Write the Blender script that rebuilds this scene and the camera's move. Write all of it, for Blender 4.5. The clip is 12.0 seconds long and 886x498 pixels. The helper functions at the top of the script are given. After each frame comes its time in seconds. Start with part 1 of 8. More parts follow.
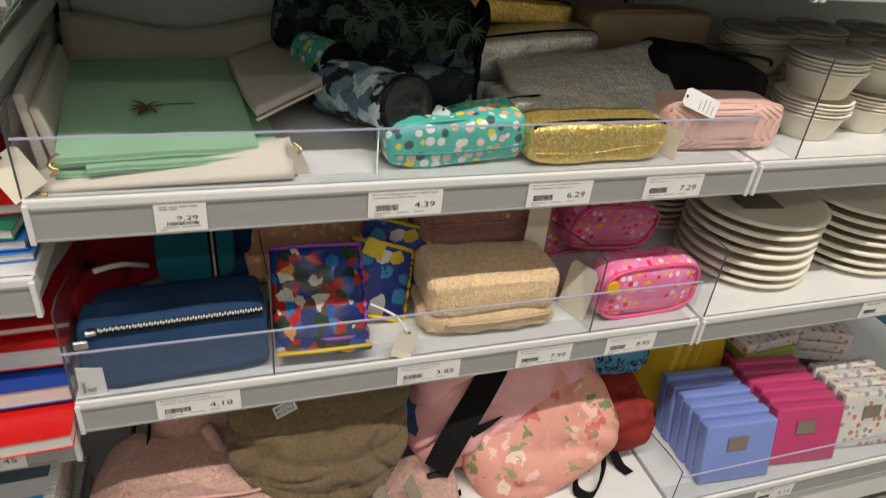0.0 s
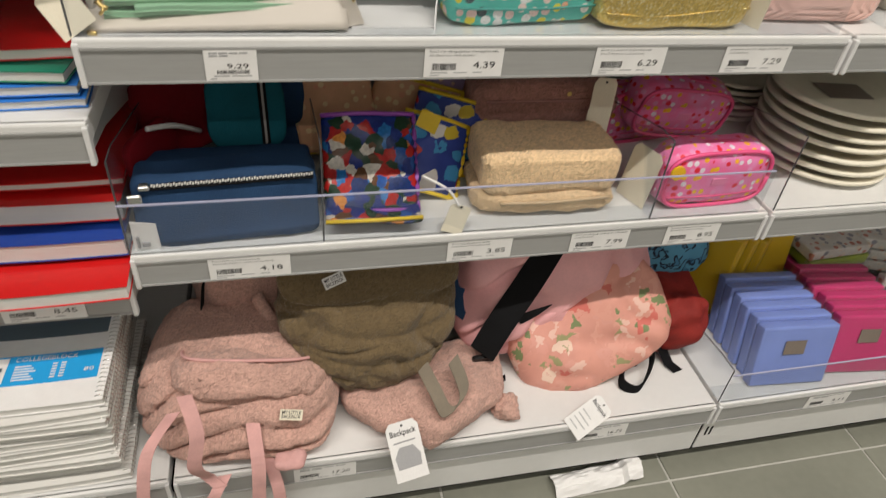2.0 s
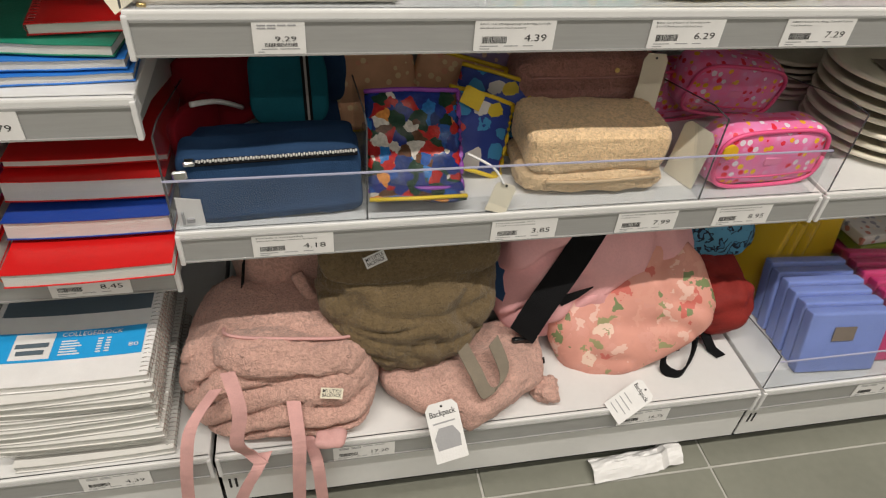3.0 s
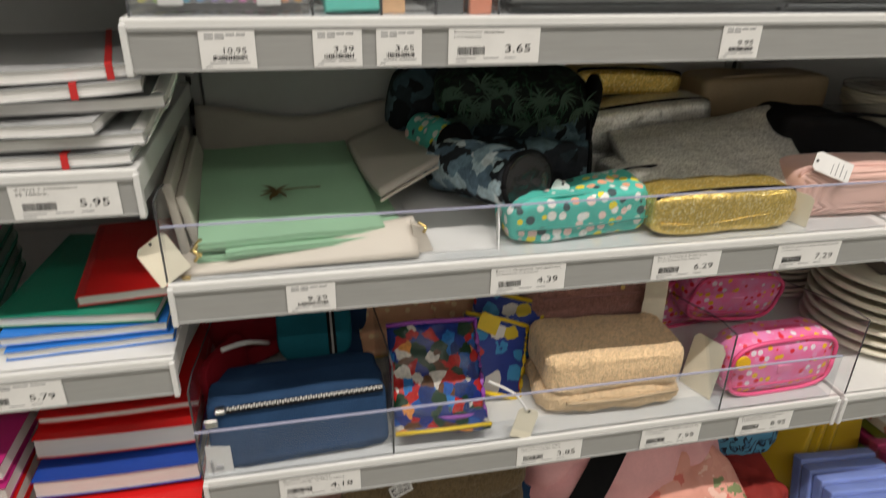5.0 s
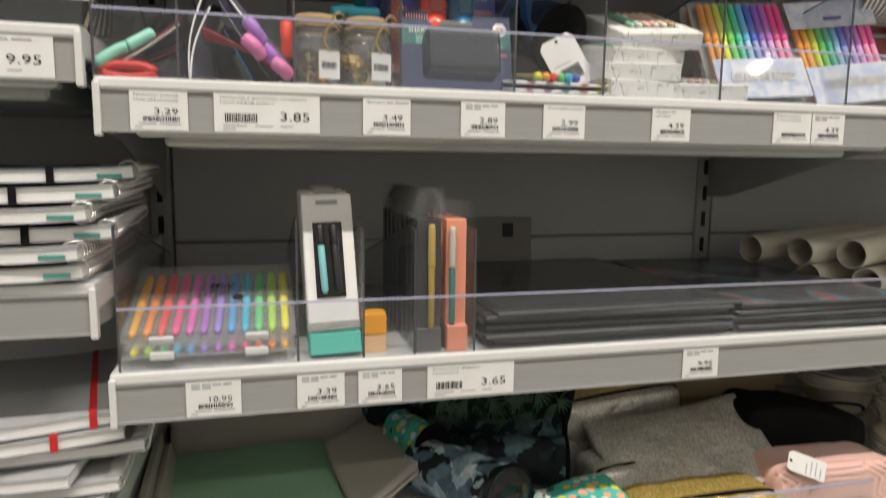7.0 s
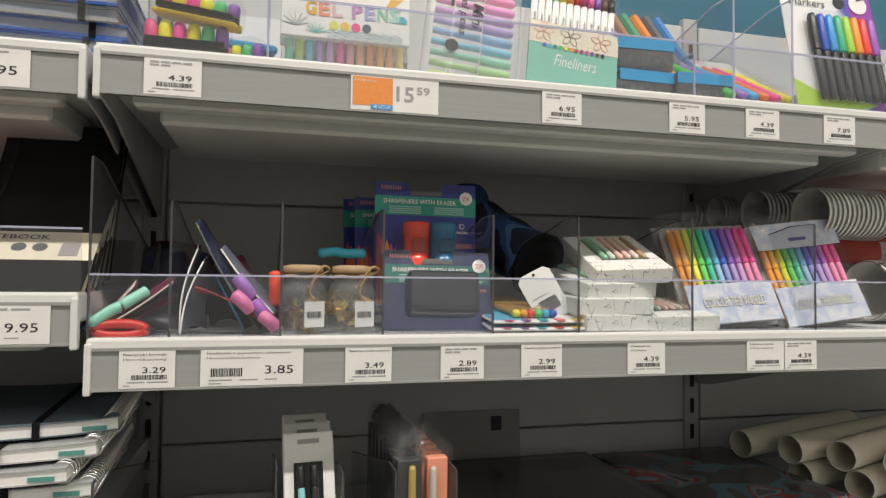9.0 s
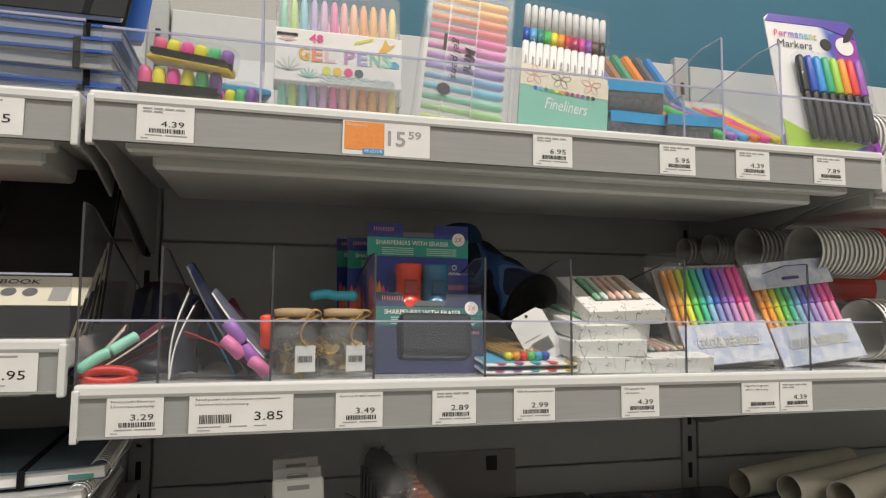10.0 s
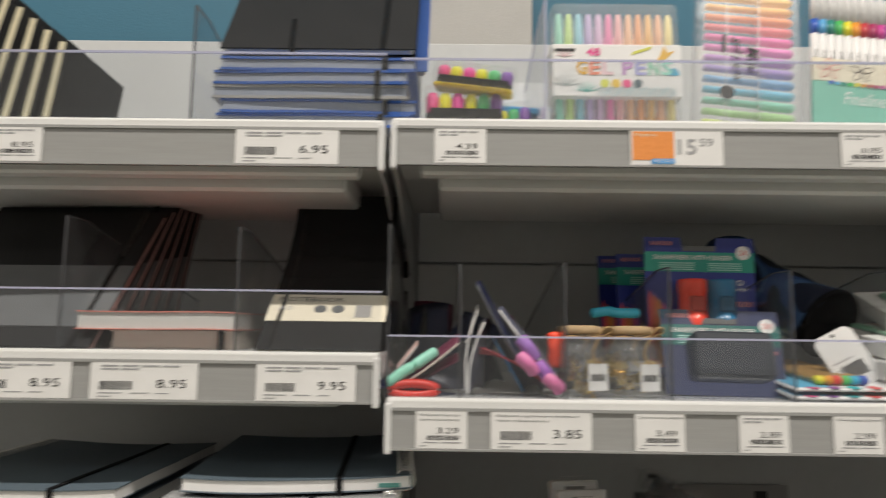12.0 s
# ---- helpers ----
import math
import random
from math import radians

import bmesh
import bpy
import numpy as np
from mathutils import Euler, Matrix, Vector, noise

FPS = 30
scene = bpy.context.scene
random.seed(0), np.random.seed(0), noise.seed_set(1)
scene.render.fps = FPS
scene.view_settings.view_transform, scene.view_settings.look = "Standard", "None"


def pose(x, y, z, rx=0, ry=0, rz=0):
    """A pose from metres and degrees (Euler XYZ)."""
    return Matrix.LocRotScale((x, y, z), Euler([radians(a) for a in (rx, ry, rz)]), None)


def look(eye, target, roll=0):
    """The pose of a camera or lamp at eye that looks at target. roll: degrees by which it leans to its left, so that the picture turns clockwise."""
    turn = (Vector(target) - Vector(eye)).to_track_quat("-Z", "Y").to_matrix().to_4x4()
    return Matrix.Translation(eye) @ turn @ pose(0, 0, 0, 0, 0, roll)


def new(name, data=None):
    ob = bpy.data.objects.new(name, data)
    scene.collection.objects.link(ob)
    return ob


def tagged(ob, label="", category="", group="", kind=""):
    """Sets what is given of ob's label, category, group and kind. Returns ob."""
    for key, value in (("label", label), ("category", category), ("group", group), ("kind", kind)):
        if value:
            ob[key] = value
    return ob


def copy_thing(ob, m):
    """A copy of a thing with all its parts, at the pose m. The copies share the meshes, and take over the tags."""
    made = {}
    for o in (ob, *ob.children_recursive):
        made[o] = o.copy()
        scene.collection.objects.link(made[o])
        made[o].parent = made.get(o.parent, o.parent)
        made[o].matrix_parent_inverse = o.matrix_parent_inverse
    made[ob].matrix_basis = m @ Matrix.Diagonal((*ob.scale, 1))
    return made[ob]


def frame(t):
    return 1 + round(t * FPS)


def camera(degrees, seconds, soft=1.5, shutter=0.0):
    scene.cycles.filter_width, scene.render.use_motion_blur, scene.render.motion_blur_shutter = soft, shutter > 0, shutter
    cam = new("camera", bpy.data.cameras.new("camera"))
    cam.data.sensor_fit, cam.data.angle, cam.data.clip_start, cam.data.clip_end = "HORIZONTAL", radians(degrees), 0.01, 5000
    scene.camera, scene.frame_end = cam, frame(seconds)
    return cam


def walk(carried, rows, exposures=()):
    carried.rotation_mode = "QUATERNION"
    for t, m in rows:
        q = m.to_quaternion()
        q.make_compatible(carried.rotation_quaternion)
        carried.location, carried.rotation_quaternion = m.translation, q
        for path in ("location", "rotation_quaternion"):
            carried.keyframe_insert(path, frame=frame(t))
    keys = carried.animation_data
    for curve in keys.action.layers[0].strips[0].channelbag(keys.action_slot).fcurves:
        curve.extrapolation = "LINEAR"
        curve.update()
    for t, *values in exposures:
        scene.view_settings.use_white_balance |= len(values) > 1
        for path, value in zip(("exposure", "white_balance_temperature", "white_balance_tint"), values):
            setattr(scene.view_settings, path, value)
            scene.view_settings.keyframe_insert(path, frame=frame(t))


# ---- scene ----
cam = camera(66.9, 12.0, soft=1.1, shutter=0.5)
PATH = [
    (0, (0.218, -0.748, 1.271), (0.817, 0.854, 0.234), 6.1),
    (0.5, (0.227, -0.761, 1.254), (0.802, 0.813, 0.163), 6.7),
    (1, (0.225, -0.759, 1.246), (0.76, 0.796, 0.108), 6.4),
    (1.5, (0.221, -0.764, 1.225), (0.716, 0.771, 0.042), 6.3),
    (2, (0.216, -0.758, 1.198), (0.655, 0.742, -0.05), 6.1),
    (2.5, (0.204, -0.751, 1.177), (0.596, 0.722, -0.118), 5.9),
    (4.5, (0.169, -0.727, 1.241), (0.501, 0.937, 0.183), 2.4),
    (5, (0.167, -0.721, 1.273), (0.554, 1.036, 0.4), 1.2),
    (5.5, (0.162, -0.714, 1.301), (0.61, 1.083, 0.546), 0.5),
    (6, (0.162, -0.703, 1.338), (0.647, 1.141, 0.736), -0.0),
    (6.5, (0.159, -0.703, 1.372), (0.676, 1.183, 0.951), 0.3),
    (7, (0.16, -0.703, 1.401), (0.66, 1.216, 1.139), 0.7),
    (7.5, (0.159, -0.705, 1.444), (0.65, 1.232, 1.368), 0.2),
    (9.5, (0.182, -0.726, 1.554), (0.682, 1.208, 1.665), 0.7),
    (10, (0.184, -0.726, 1.558), (0.683, 1.204, 1.722), 0.5),
    (10.5, (0.181, -0.729, 1.561), (0.66, 1.204, 1.748), 0.4),
    (11, (0.17, -0.726, 1.562), (0.608, 1.214, 1.773), 0.3),
    (11.5, (0.119, -0.714, 1.569), (0.365, 1.26, 1.782), 0.7),
    (12, (0.064, -0.696, 1.548), (0.051, 1.29, 1.78), 0.7),
]
walk(cam, [(t, look(eye, target, roll)) for t, eye, target, roll in PATH], [(0, -0.03), (2.5, -0.08), (4.5, -0.05), (6.5, 0.02), (7.5, 0.04), (9.5, -0.15), (12, -0.17)])

# ---- light: one light line over the aisle, two added fill lines further out ----
world = bpy.data.worlds.new("world")
scene.world = world
world.use_nodes = True
world.node_tree.nodes["Background"].inputs[0].default_value = (0.9, 0.95, 1.0, 1)
world.node_tree.nodes["Background"].inputs[1].default_value = 0.03
scene.view_settings.exposure = 0.0


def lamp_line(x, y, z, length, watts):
    data = bpy.data.lights.new("unseen_light_line", "AREA")
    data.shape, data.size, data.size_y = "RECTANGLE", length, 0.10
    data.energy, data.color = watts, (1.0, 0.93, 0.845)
    ob = new("unseen_light_line", data)
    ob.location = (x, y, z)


lamp_line(0.4, -1.68, 5.0, 6.0, 268)
# unseen fill lines, added to brighten the backs of the shelves
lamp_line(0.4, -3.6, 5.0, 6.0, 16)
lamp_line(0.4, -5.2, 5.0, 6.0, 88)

# ---- materials ----


def setup(name):
    m = bpy.data.materials.new(name)
    m.use_nodes = True
    nt = m.node_tree
    return m, nt, nt.nodes["Principled BSDF"]


def node(nt, kind, **values):
    n = nt.nodes.new(kind)
    for key, value in values.items():
        n.inputs[key].default_value = value
    return n


def coords(nt, stretch=(1, 1, 1)):
    tc, mp = node(nt, "ShaderNodeTexCoord"), node(nt, "ShaderNodeMapping")
    mp.inputs["Scale"].default_value = stretch
    nt.links.new(tc.outputs["Object"], mp.inputs["Vector"])
    return mp.outputs["Vector"]


def mix(nt, fac, a, b):
    n = nt.nodes.new("ShaderNodeMix")
    n.data_type = "RGBA"
    for sock, value in ((n.inputs[0], fac), (n.inputs[6], a), (n.inputs[7], b)):
        if isinstance(value, bpy.types.NodeSocket):
            nt.links.new(value, sock)
        elif isinstance(value, (int, float)):
            sock.default_value = value
        else:
            sock.default_value = (*value, 1)
    return n.outputs[2]


def relief(nt, bsdf, vec, scale, depth, detail=3.0):
    nz = node(nt, "ShaderNodeTexNoise", Scale=scale, Detail=detail)
    nt.links.new(vec, nz.inputs["Vector"])
    bp = node(nt, "ShaderNodeBump", Strength=1.0, Distance=depth)
    nt.links.new(nz.outputs["Fac"], bp.inputs["Height"])
    nt.links.new(bp.outputs["Normal"], bsdf.inputs["Normal"])


def ramp(nt, fac, stops, hard=False):
    r = nt.nodes.new("ShaderNodeValToRGB")
    r.color_ramp.interpolation = "CONSTANT" if hard else "LINEAR"
    while len(r.color_ramp.elements) < len(stops):
        r.color_ramp.elements.new(0.5)
    for e, (at, c) in zip(r.color_ramp.elements, stops):
        e.position, e.color = at, (*c, 1)
    nt.links.new(fac, r.inputs["Fac"])
    return r.outputs["Color"]


def M(name, col, rough=0.5, var=0.12, scale=12.0, bump=0.0004, bscale=250.0, metal=0.0, coat=0.0, sheen=0.0, stretch=(1, 1, 1), spec=0.5):
    """A plain surface with soft stains, fine grain and relief."""
    m, nt, b = setup(name)
    v = coords(nt, stretch)
    big, fine = node(nt, "ShaderNodeTexNoise", Scale=scale, Detail=4.0), node(nt, "ShaderNodeTexNoise", Scale=scale * 14, Detail=2.0)
    nt.links.new(v, big.inputs["Vector"]), nt.links.new(v, fine.inputs["Vector"])
    dark, light = [c * (1 - var) for c in col], [min(1, c * (1 + var)) for c in col]
    c1 = ramp(nt, big.outputs["Fac"], [(0.3, dark), (0.7, light)])
    c2 = ramp(nt, fine.outputs["Fac"], [(0.3, [1 - var * 0.6] * 3), (0.7, [1.0] * 3)])
    mul = nt.nodes.new("ShaderNodeMix")
    mul.data_type, mul.blend_type = "RGBA", "MULTIPLY"
    mul.inputs[0].default_value = 1.0
    nt.links.new(c1, mul.inputs[6]), nt.links.new(c2, mul.inputs[7])
    nt.links.new(mul.outputs[2], b.inputs["Base Color"])
    rr = node(nt, "ShaderNodeMapRange")
    rr.inputs["To Min"].default_value, rr.inputs["To Max"].default_value = rough * 0.85, min(1, rough * 1.15)
    nt.links.new(big.outputs["Fac"], rr.inputs["Value"]), nt.links.new(rr.outputs["Result"], b.inputs["Roughness"])
    b.inputs["Metallic"].default_value, b.inputs["Coat Weight"].default_value = metal, coat
    b.inputs["Sheen Weight"].default_value, b.inputs["Specular IOR Level"].default_value = sheen, spec
    if bump:
        relief(nt, b, v, bscale, bump)
    return m


def spots(name, base, colours, scale, size, rough=0.55, second=None, bump=0.0005, wob=0.0, flat=1.0):
    """Cloth or film printed with scattered spots of several colours."""
    m, nt, b = setup(name)
    v = coords(nt, (1, flat, 1))
    if wob:
        nz = node(nt, "ShaderNodeTexNoise", Scale=scale * 1.3, Detail=3.0)
        nt.links.new(v, nz.inputs["Vector"])
        ad = nt.nodes.new("ShaderNodeVectorMath")
        ad.operation = "MULTIPLY_ADD"
        ad.inputs[1].default_value = (wob / scale,) * 3
        nt.links.new(nz.outputs["Color"], ad.inputs[0]), nt.links.new(v, ad.inputs[2])
        v = ad.outputs[0]
    vo = node(nt, "ShaderNodeTexVoronoi", Scale=scale, Randomness=0.75)
    nt.links.new(v, vo.inputs["Vector"])
    sep = nt.nodes.new("ShaderNodeSeparateColor")
    nt.links.new(vo.outputs["Color"], sep.inputs[0])
    pick = ramp(nt, sep.outputs[0], [(i / len(colours), c) for i, c in enumerate(colours)], True)
    on = ramp(nt, vo.outputs["Distance"], [(0.0, (1, 1, 1)), (size, (0, 0, 0))], True)
    nz2 = node(nt, "ShaderNodeTexNoise", Scale=scale * 0.5, Detail=3.0)
    nt.links.new(v, nz2.inputs["Vector"])
    ground = ramp(nt, nz2.outputs["Fac"], [(0.35, base), (0.65, second or [c * 0.85 for c in base])])
    nt.links.new(mix(nt, on, ground, pick), b.inputs["Base Color"])
    b.inputs["Roughness"].default_value, b.inputs["Specular IOR Level"].default_value = rough, 0.3
    relief(nt, b, v, 350, bump)
    return m


def blotches(name, stops, scale, rough=0.6, bump=0.0005, detail=1.5, stretch=(1, 1, 1), distort=0.6):
    """Cloth in hard-edged patches, as camouflage and loud prints have."""
    m, nt, b = setup(name)
    v = coords(nt, stretch)
    nz = node(nt, "ShaderNodeTexNoise", Scale=scale, Detail=detail, Distortion=distort)
    nt.links.new(v, nz.inputs["Vector"])
    nt.links.new(ramp(nt, nz.outputs["Fac"], stops, True), b.inputs["Base Color"])
    b.inputs["Roughness"].default_value, b.inputs["Specular IOR Level"].default_value = rough, 0.2
    relief(nt, b, v, 500, bump)
    return m


def patches(name, colours, scale, rough=0.4, wob=0.9, spec=0.3):
    """A loud print in ragged patches, each of one of the colours."""
    m, nt, b = setup(name)
    v = coords(nt)
    nz = node(nt, "ShaderNodeTexNoise", Scale=scale * 1.1, Detail=2.0)
    nt.links.new(v, nz.inputs["Vector"])
    ad = nt.nodes.new("ShaderNodeVectorMath")
    ad.operation = "MULTIPLY_ADD"
    ad.inputs[1].default_value = (wob / scale,) * 3
    nt.links.new(nz.outputs["Color"], ad.inputs[0]), nt.links.new(v, ad.inputs[2])
    vo = node(nt, "ShaderNodeTexVoronoi", Scale=scale)
    nt.links.new(ad.outputs[0], vo.inputs["Vector"])
    sep = nt.nodes.new("ShaderNodeSeparateColor")
    nt.links.new(vo.outputs["Color"], sep.inputs[0])
    pick = ramp(nt, sep.outputs[0], [(i / len(colours), c) for i, c in enumerate(colours)], True)
    fine = node(nt, "ShaderNodeTexNoise", Scale=scale * 3, Detail=2.0)
    nt.links.new(v, fine.inputs["Vector"])
    shade = ramp(nt, fine.outputs["Fac"], [(0.35, (0.7, 0.7, 0.7)), (0.65, (1, 1, 1))])
    mul = nt.nodes.new("ShaderNodeMix")
    mul.data_type, mul.blend_type = "RGBA", "MULTIPLY"
    mul.inputs[0].default_value = 1.0
    nt.links.new(pick, mul.inputs[6]), nt.links.new(shade, mul.inputs[7])
    nt.links.new(mul.outputs[2], b.inputs["Base Color"])
    b.inputs["Roughness"].default_value, b.inputs["Specular IOR Level"].default_value = rough, spec
    relief(nt, b, v, 300, 0.0004)
    return m


def glitter(name, col, bright):
    m, nt, b = setup(name)
    v = coords(nt)
    vo = node(nt, "ShaderNodeTexVoronoi", Scale=480.0)
    nt.links.new(v, vo.inputs["Vector"])
    sep = nt.nodes.new("ShaderNodeSeparateColor")
    nt.links.new(vo.outputs["Color"], sep.inputs[0])
    nt.links.new(ramp(nt, sep.outputs[0], [(0.0, [c * 0.72 for c in col]), (0.55, col), (0.80, [min(1, c * 1.15) for c in col]), (0.93, bright)]), b.inputs["Base Color"])
    b.inputs["Metallic"].default_value, b.inputs["Roughness"].default_value = 0.65, 0.30
    vo2 = node(nt, "ShaderNodeTexVoronoi", Scale=430.0)
    crumple = node(nt, "ShaderNodeTexNoise", Scale=38.0, Detail=3.0)
    nt.links.new(v, vo2.inputs["Vector"]), nt.links.new(v, crumple.inputs["Vector"])
    wide, bp = node(nt, "ShaderNodeBump", Strength=1.0, Distance=0.006), node(nt, "ShaderNodeBump", Strength=0.6, Distance=0.0009)
    nt.links.new(crumple.outputs["Fac"], wide.inputs["Height"]), nt.links.new(wide.outputs["Normal"], bp.inputs["Normal"])
    nt.links.new(vo2.outputs["Distance"], bp.inputs["Height"]), nt.links.new(bp.outputs["Normal"], b.inputs["Normal"])
    return m


def teddy(name, col):
    m, nt, b = setup(name)
    v = coords(nt)
    a, c = node(nt, "ShaderNodeTexNoise", Scale=170.0, Detail=4.0, Distortion=1.4), node(nt, "ShaderNodeTexNoise", Scale=22.0, Detail=3.0)
    nt.links.new(v, a.inputs["Vector"]), nt.links.new(v, c.inputs["Vector"])
    c1 = ramp(nt, a.outputs["Fac"], [(0.34, [x * 0.76 for x in col]), (0.60, [min(1, x * 1.08) for x in col])])
    c2 = ramp(nt, c.outputs["Fac"], [(0.3, (0.86, 0.86, 0.86)), (0.7, (1, 1, 1))])
    mul = nt.nodes.new("ShaderNodeMix")
    mul.data_type, mul.blend_type = "RGBA", "MULTIPLY"
    mul.inputs[0].default_value = 1.0
    nt.links.new(c1, mul.inputs[6]), nt.links.new(c2, mul.inputs[7])
    nt.links.new(mul.outputs[2], b.inputs["Base Color"])
    b.inputs["Roughness"].default_value, b.inputs["Sheen Weight"].default_value, b.inputs["Specular IOR Level"].default_value = 0.95, 0.2, 0.1
    bp = node(nt, "ShaderNodeBump", Strength=1.0, Distance=0.0045)
    nt.links.new(a.outputs["Fac"], bp.inputs["Height"]), nt.links.new(bp.outputs["Normal"], b.inputs["Normal"])
    return m


def clear(name, tint=(0.94, 0.96, 0.97), haze=0.0, rough=0.03, hazecol=(0.8, 0.82, 0.85), gloss=0.9):
    """Thin clear plastic: mostly see-through, a little milky, glossy at grazing angles."""
    m, nt, b = setup(name)
    out = nt.nodes["Material Output"]
    tr, gl = node(nt, "ShaderNodeBsdfTransparent"), node(nt, "ShaderNodeBsdfGlossy", Roughness=rough)
    tr.inputs["Color"].default_value = (*tint, 1)
    fr, pw, ms = node(nt, "ShaderNodeLayerWeight", Blend=0.5), nt.nodes.new("ShaderNodeMath"), nt.nodes.new("ShaderNodeMath")
    pw.operation, ms.operation = "POWER", "MULTIPLY_ADD"
    pw.inputs[1].default_value, ms.inputs[1].default_value, ms.inputs[2].default_value = 5.0, gloss * 0.6, 0.03
    nt.links.new(fr.outputs["Facing"], pw.inputs[0]), nt.links.new(pw.outputs[0], ms.inputs[0])
    b.inputs["Base Color"].default_value, b.inputs["Roughness"].default_value = (*hazecol, 1), 0.35
    m1, m2 = node(nt, "ShaderNodeMixShader"), node(nt, "ShaderNodeMixShader")
    m1.inputs[0].default_value = haze
    nt.links.new(tr.outputs[0], m1.inputs[1]), nt.links.new(b.outputs[0], m1.inputs[2])
    nt.links.new(ms.outputs[0], m2.inputs[0]), nt.links.new(m1.outputs[0], m2.inputs[1]), nt.links.new(gl.outputs[0], m2.inputs[2])
    nt.links.new(m2.outputs[0], out.inputs["Surface"])
    return m


STEEL = M("shelf_white_powder_coat", (0.74, 0.74, 0.73), 0.4, 0.04, 6, 0.0001, 600)
BACK = M("grey_back_panel_paint", (0.56, 0.57, 0.57), 0.5, 0.05, 5, 0.0001, 500)
RAIL = M("grey_price_rail_plastic", (0.34, 0.34, 0.335), 0.32, 0.04, 30, 0.00008, 60, coat=0.5, stretch=(0.5, 1, 9))
CAP = M("white_rail_cap_plastic", (0.72, 0.72, 0.72), 0.35, 0.05)
# black that stands in for the shade inside slots and under plinths
DARK = M("black_gap_shade", (0.012, 0.012, 0.013), 0.7)
POST = M("grey_upright_paint", (0.42, 0.43, 0.43), 0.45, 0.06)
TILE = M("grey_floor_tile", (0.235, 0.238, 0.195), 0.38, 0.10, 4, 0.0002, 120)
GROUT = M("pale_grout", (0.50, 0.49, 0.45), 0.9)
BLUEWALL = M("teal_blue_wall_paint", (0.042, 0.155, 0.235), 0.6, 0.05, 3)
WALL = M("plain_wall_paint", (0.46, 0.45, 0.43), 0.7, 0.05, 2)
CEIL = M("ceiling_paint", (0.50, 0.50, 0.49), 0.8, 0.03, 2)
PAPER = M("white_paper", (0.80, 0.79, 0.78), 0.6, 0.04, 30, 0.00005, 400)
INK = M("black_print", (0.02, 0.02, 0.022), 0.55, 0.05)
FAINT = M("grey_print", (0.35, 0.35, 0.36), 0.6, 0.05)
ORANGE = M("orange_print", (0.85, 0.30, 0.07), 0.5, 0.05)
SKY = M("blue_print", (0.06, 0.33, 0.72), 0.5, 0.05)
ACRYL = clear("clear_acrylic", (0.93, 0.94, 0.95), 0.016)
# cut edges of clear acrylic: their bright and dark lines are put into colour
EDGE = clear("brightened_acrylic_edge", (0.6, 0.6, 0.75), 0.55, 0.2, (0.62, 0.63, 0.78))
DARKEDGE = clear("darkened_acrylic_edge", (0.25, 0.26, 0.28), 0.5, 0.2, (0.12, 0.12, 0.13))
FILM = clear("clear_film", (0.98, 0.98, 0.98), 0.02, 0.10, gloss=0.45)
FROST = clear("frosted_polypropylene", (0.96, 0.96, 0.96), 0.11, 0.25, (0.85, 0.85, 0.84))
GLASS = clear("jar_glass", (0.97, 0.97, 0.96), 0.06, 0.02)
CREAM = M("cream_paper", (0.76, 0.70, 0.56), 0.65, 0.05, 30)
CARD = M("white_card", (0.78, 0.77, 0.76), 0.5, 0.04, 30)
BLACK = M("black_cloth", (0.008, 0.008, 0.009), 0.8, 0.2, 20, 0.0008, 600, spec=0.12)
BLACKCOVER = M("black_book_cover", (0.014, 0.014, 0.015), 0.5, 0.15, 20, 0.0002, 700, spec=0.2)
GREYCOVER = M("slate_book_cover", (0.11, 0.115, 0.12), 0.5, 0.1, 20, 0.0002, 700)
GREYBAND = M("grey_paper_band", (0.33, 0.32, 0.31), 0.6, 0.06, 20)
PAGES = M("page_block", (0.70, 0.69, 0.66), 0.8, 0.06, 8, 0.0006, 260, stretch=(0.3, 0.3, 6))
CREAMPAGES = M("cream_page_block", (0.66, 0.60, 0.42), 0.8, 0.06, 8, 0.0006, 260, stretch=(0.3, 0.3, 6))
METAL = M("nickel_metal", (0.75, 0.74, 0.72), 0.25, 0.05, metal=1.0)
GOLDMETAL = M("gold_metal", (0.80, 0.58, 0.22), 0.28, 0.05, metal=1.0)
PINKT, BROWNT, CAMELT = teddy("pink_teddy_plush", (0.68, 0.42, 0.35)), teddy("olive_brown_teddy_plush", (0.185, 0.132, 0.07)), teddy("camel_teddy_plush", (0.90, 0.65, 0.39))
DUSKYT = teddy("dusky_pink_teddy_plush", (0.55, 0.28, 0.24))
PINKRIB = M("pink_webbing", (0.68, 0.38, 0.36), 0.8, 0.1, 30, 0.0008, 700)
TAUPE = M("taupe_webbing", (0.22, 0.185, 0.14), 0.85, 0.12, 30, 0.001, 500)
PINKNYL = M("pink_nylon", (0.78, 0.40, 0.41), 0.5, 0.08, 14, 0.0006, 260)
FLORAL = spots("peach_cloth_with_flower_print", (0.72, 0.34, 0.27), [(0.72, 0.35, 0.28), (0.78, 0.50, 0.42), (0.70, 0.33, 0.27), (0.20, 0.24, 0.11), (0.72, 0.36, 0.29), (0.62, 0.16, 0.13), (0.80, 0.58, 0.47), (0.70, 0.34, 0.28), (0.34, 0.32, 0.16)], 30, 0.40, 0.5, (0.66, 0.31, 0.25), wob=2.6)
REDCLOTH = M("dark_red_cloth", (0.26, 0.03, 0.025), 0.6, 0.2, 20, 0.0008, 300, spec=0.12)
LEOBLUE = blotches("blue_leopard_cloth", [(0, (0.10, 0.30, 0.45)), (0.52, (0.02, 0.03, 0.05)), (0.62, (0.07, 0.22, 0.36))], 60)
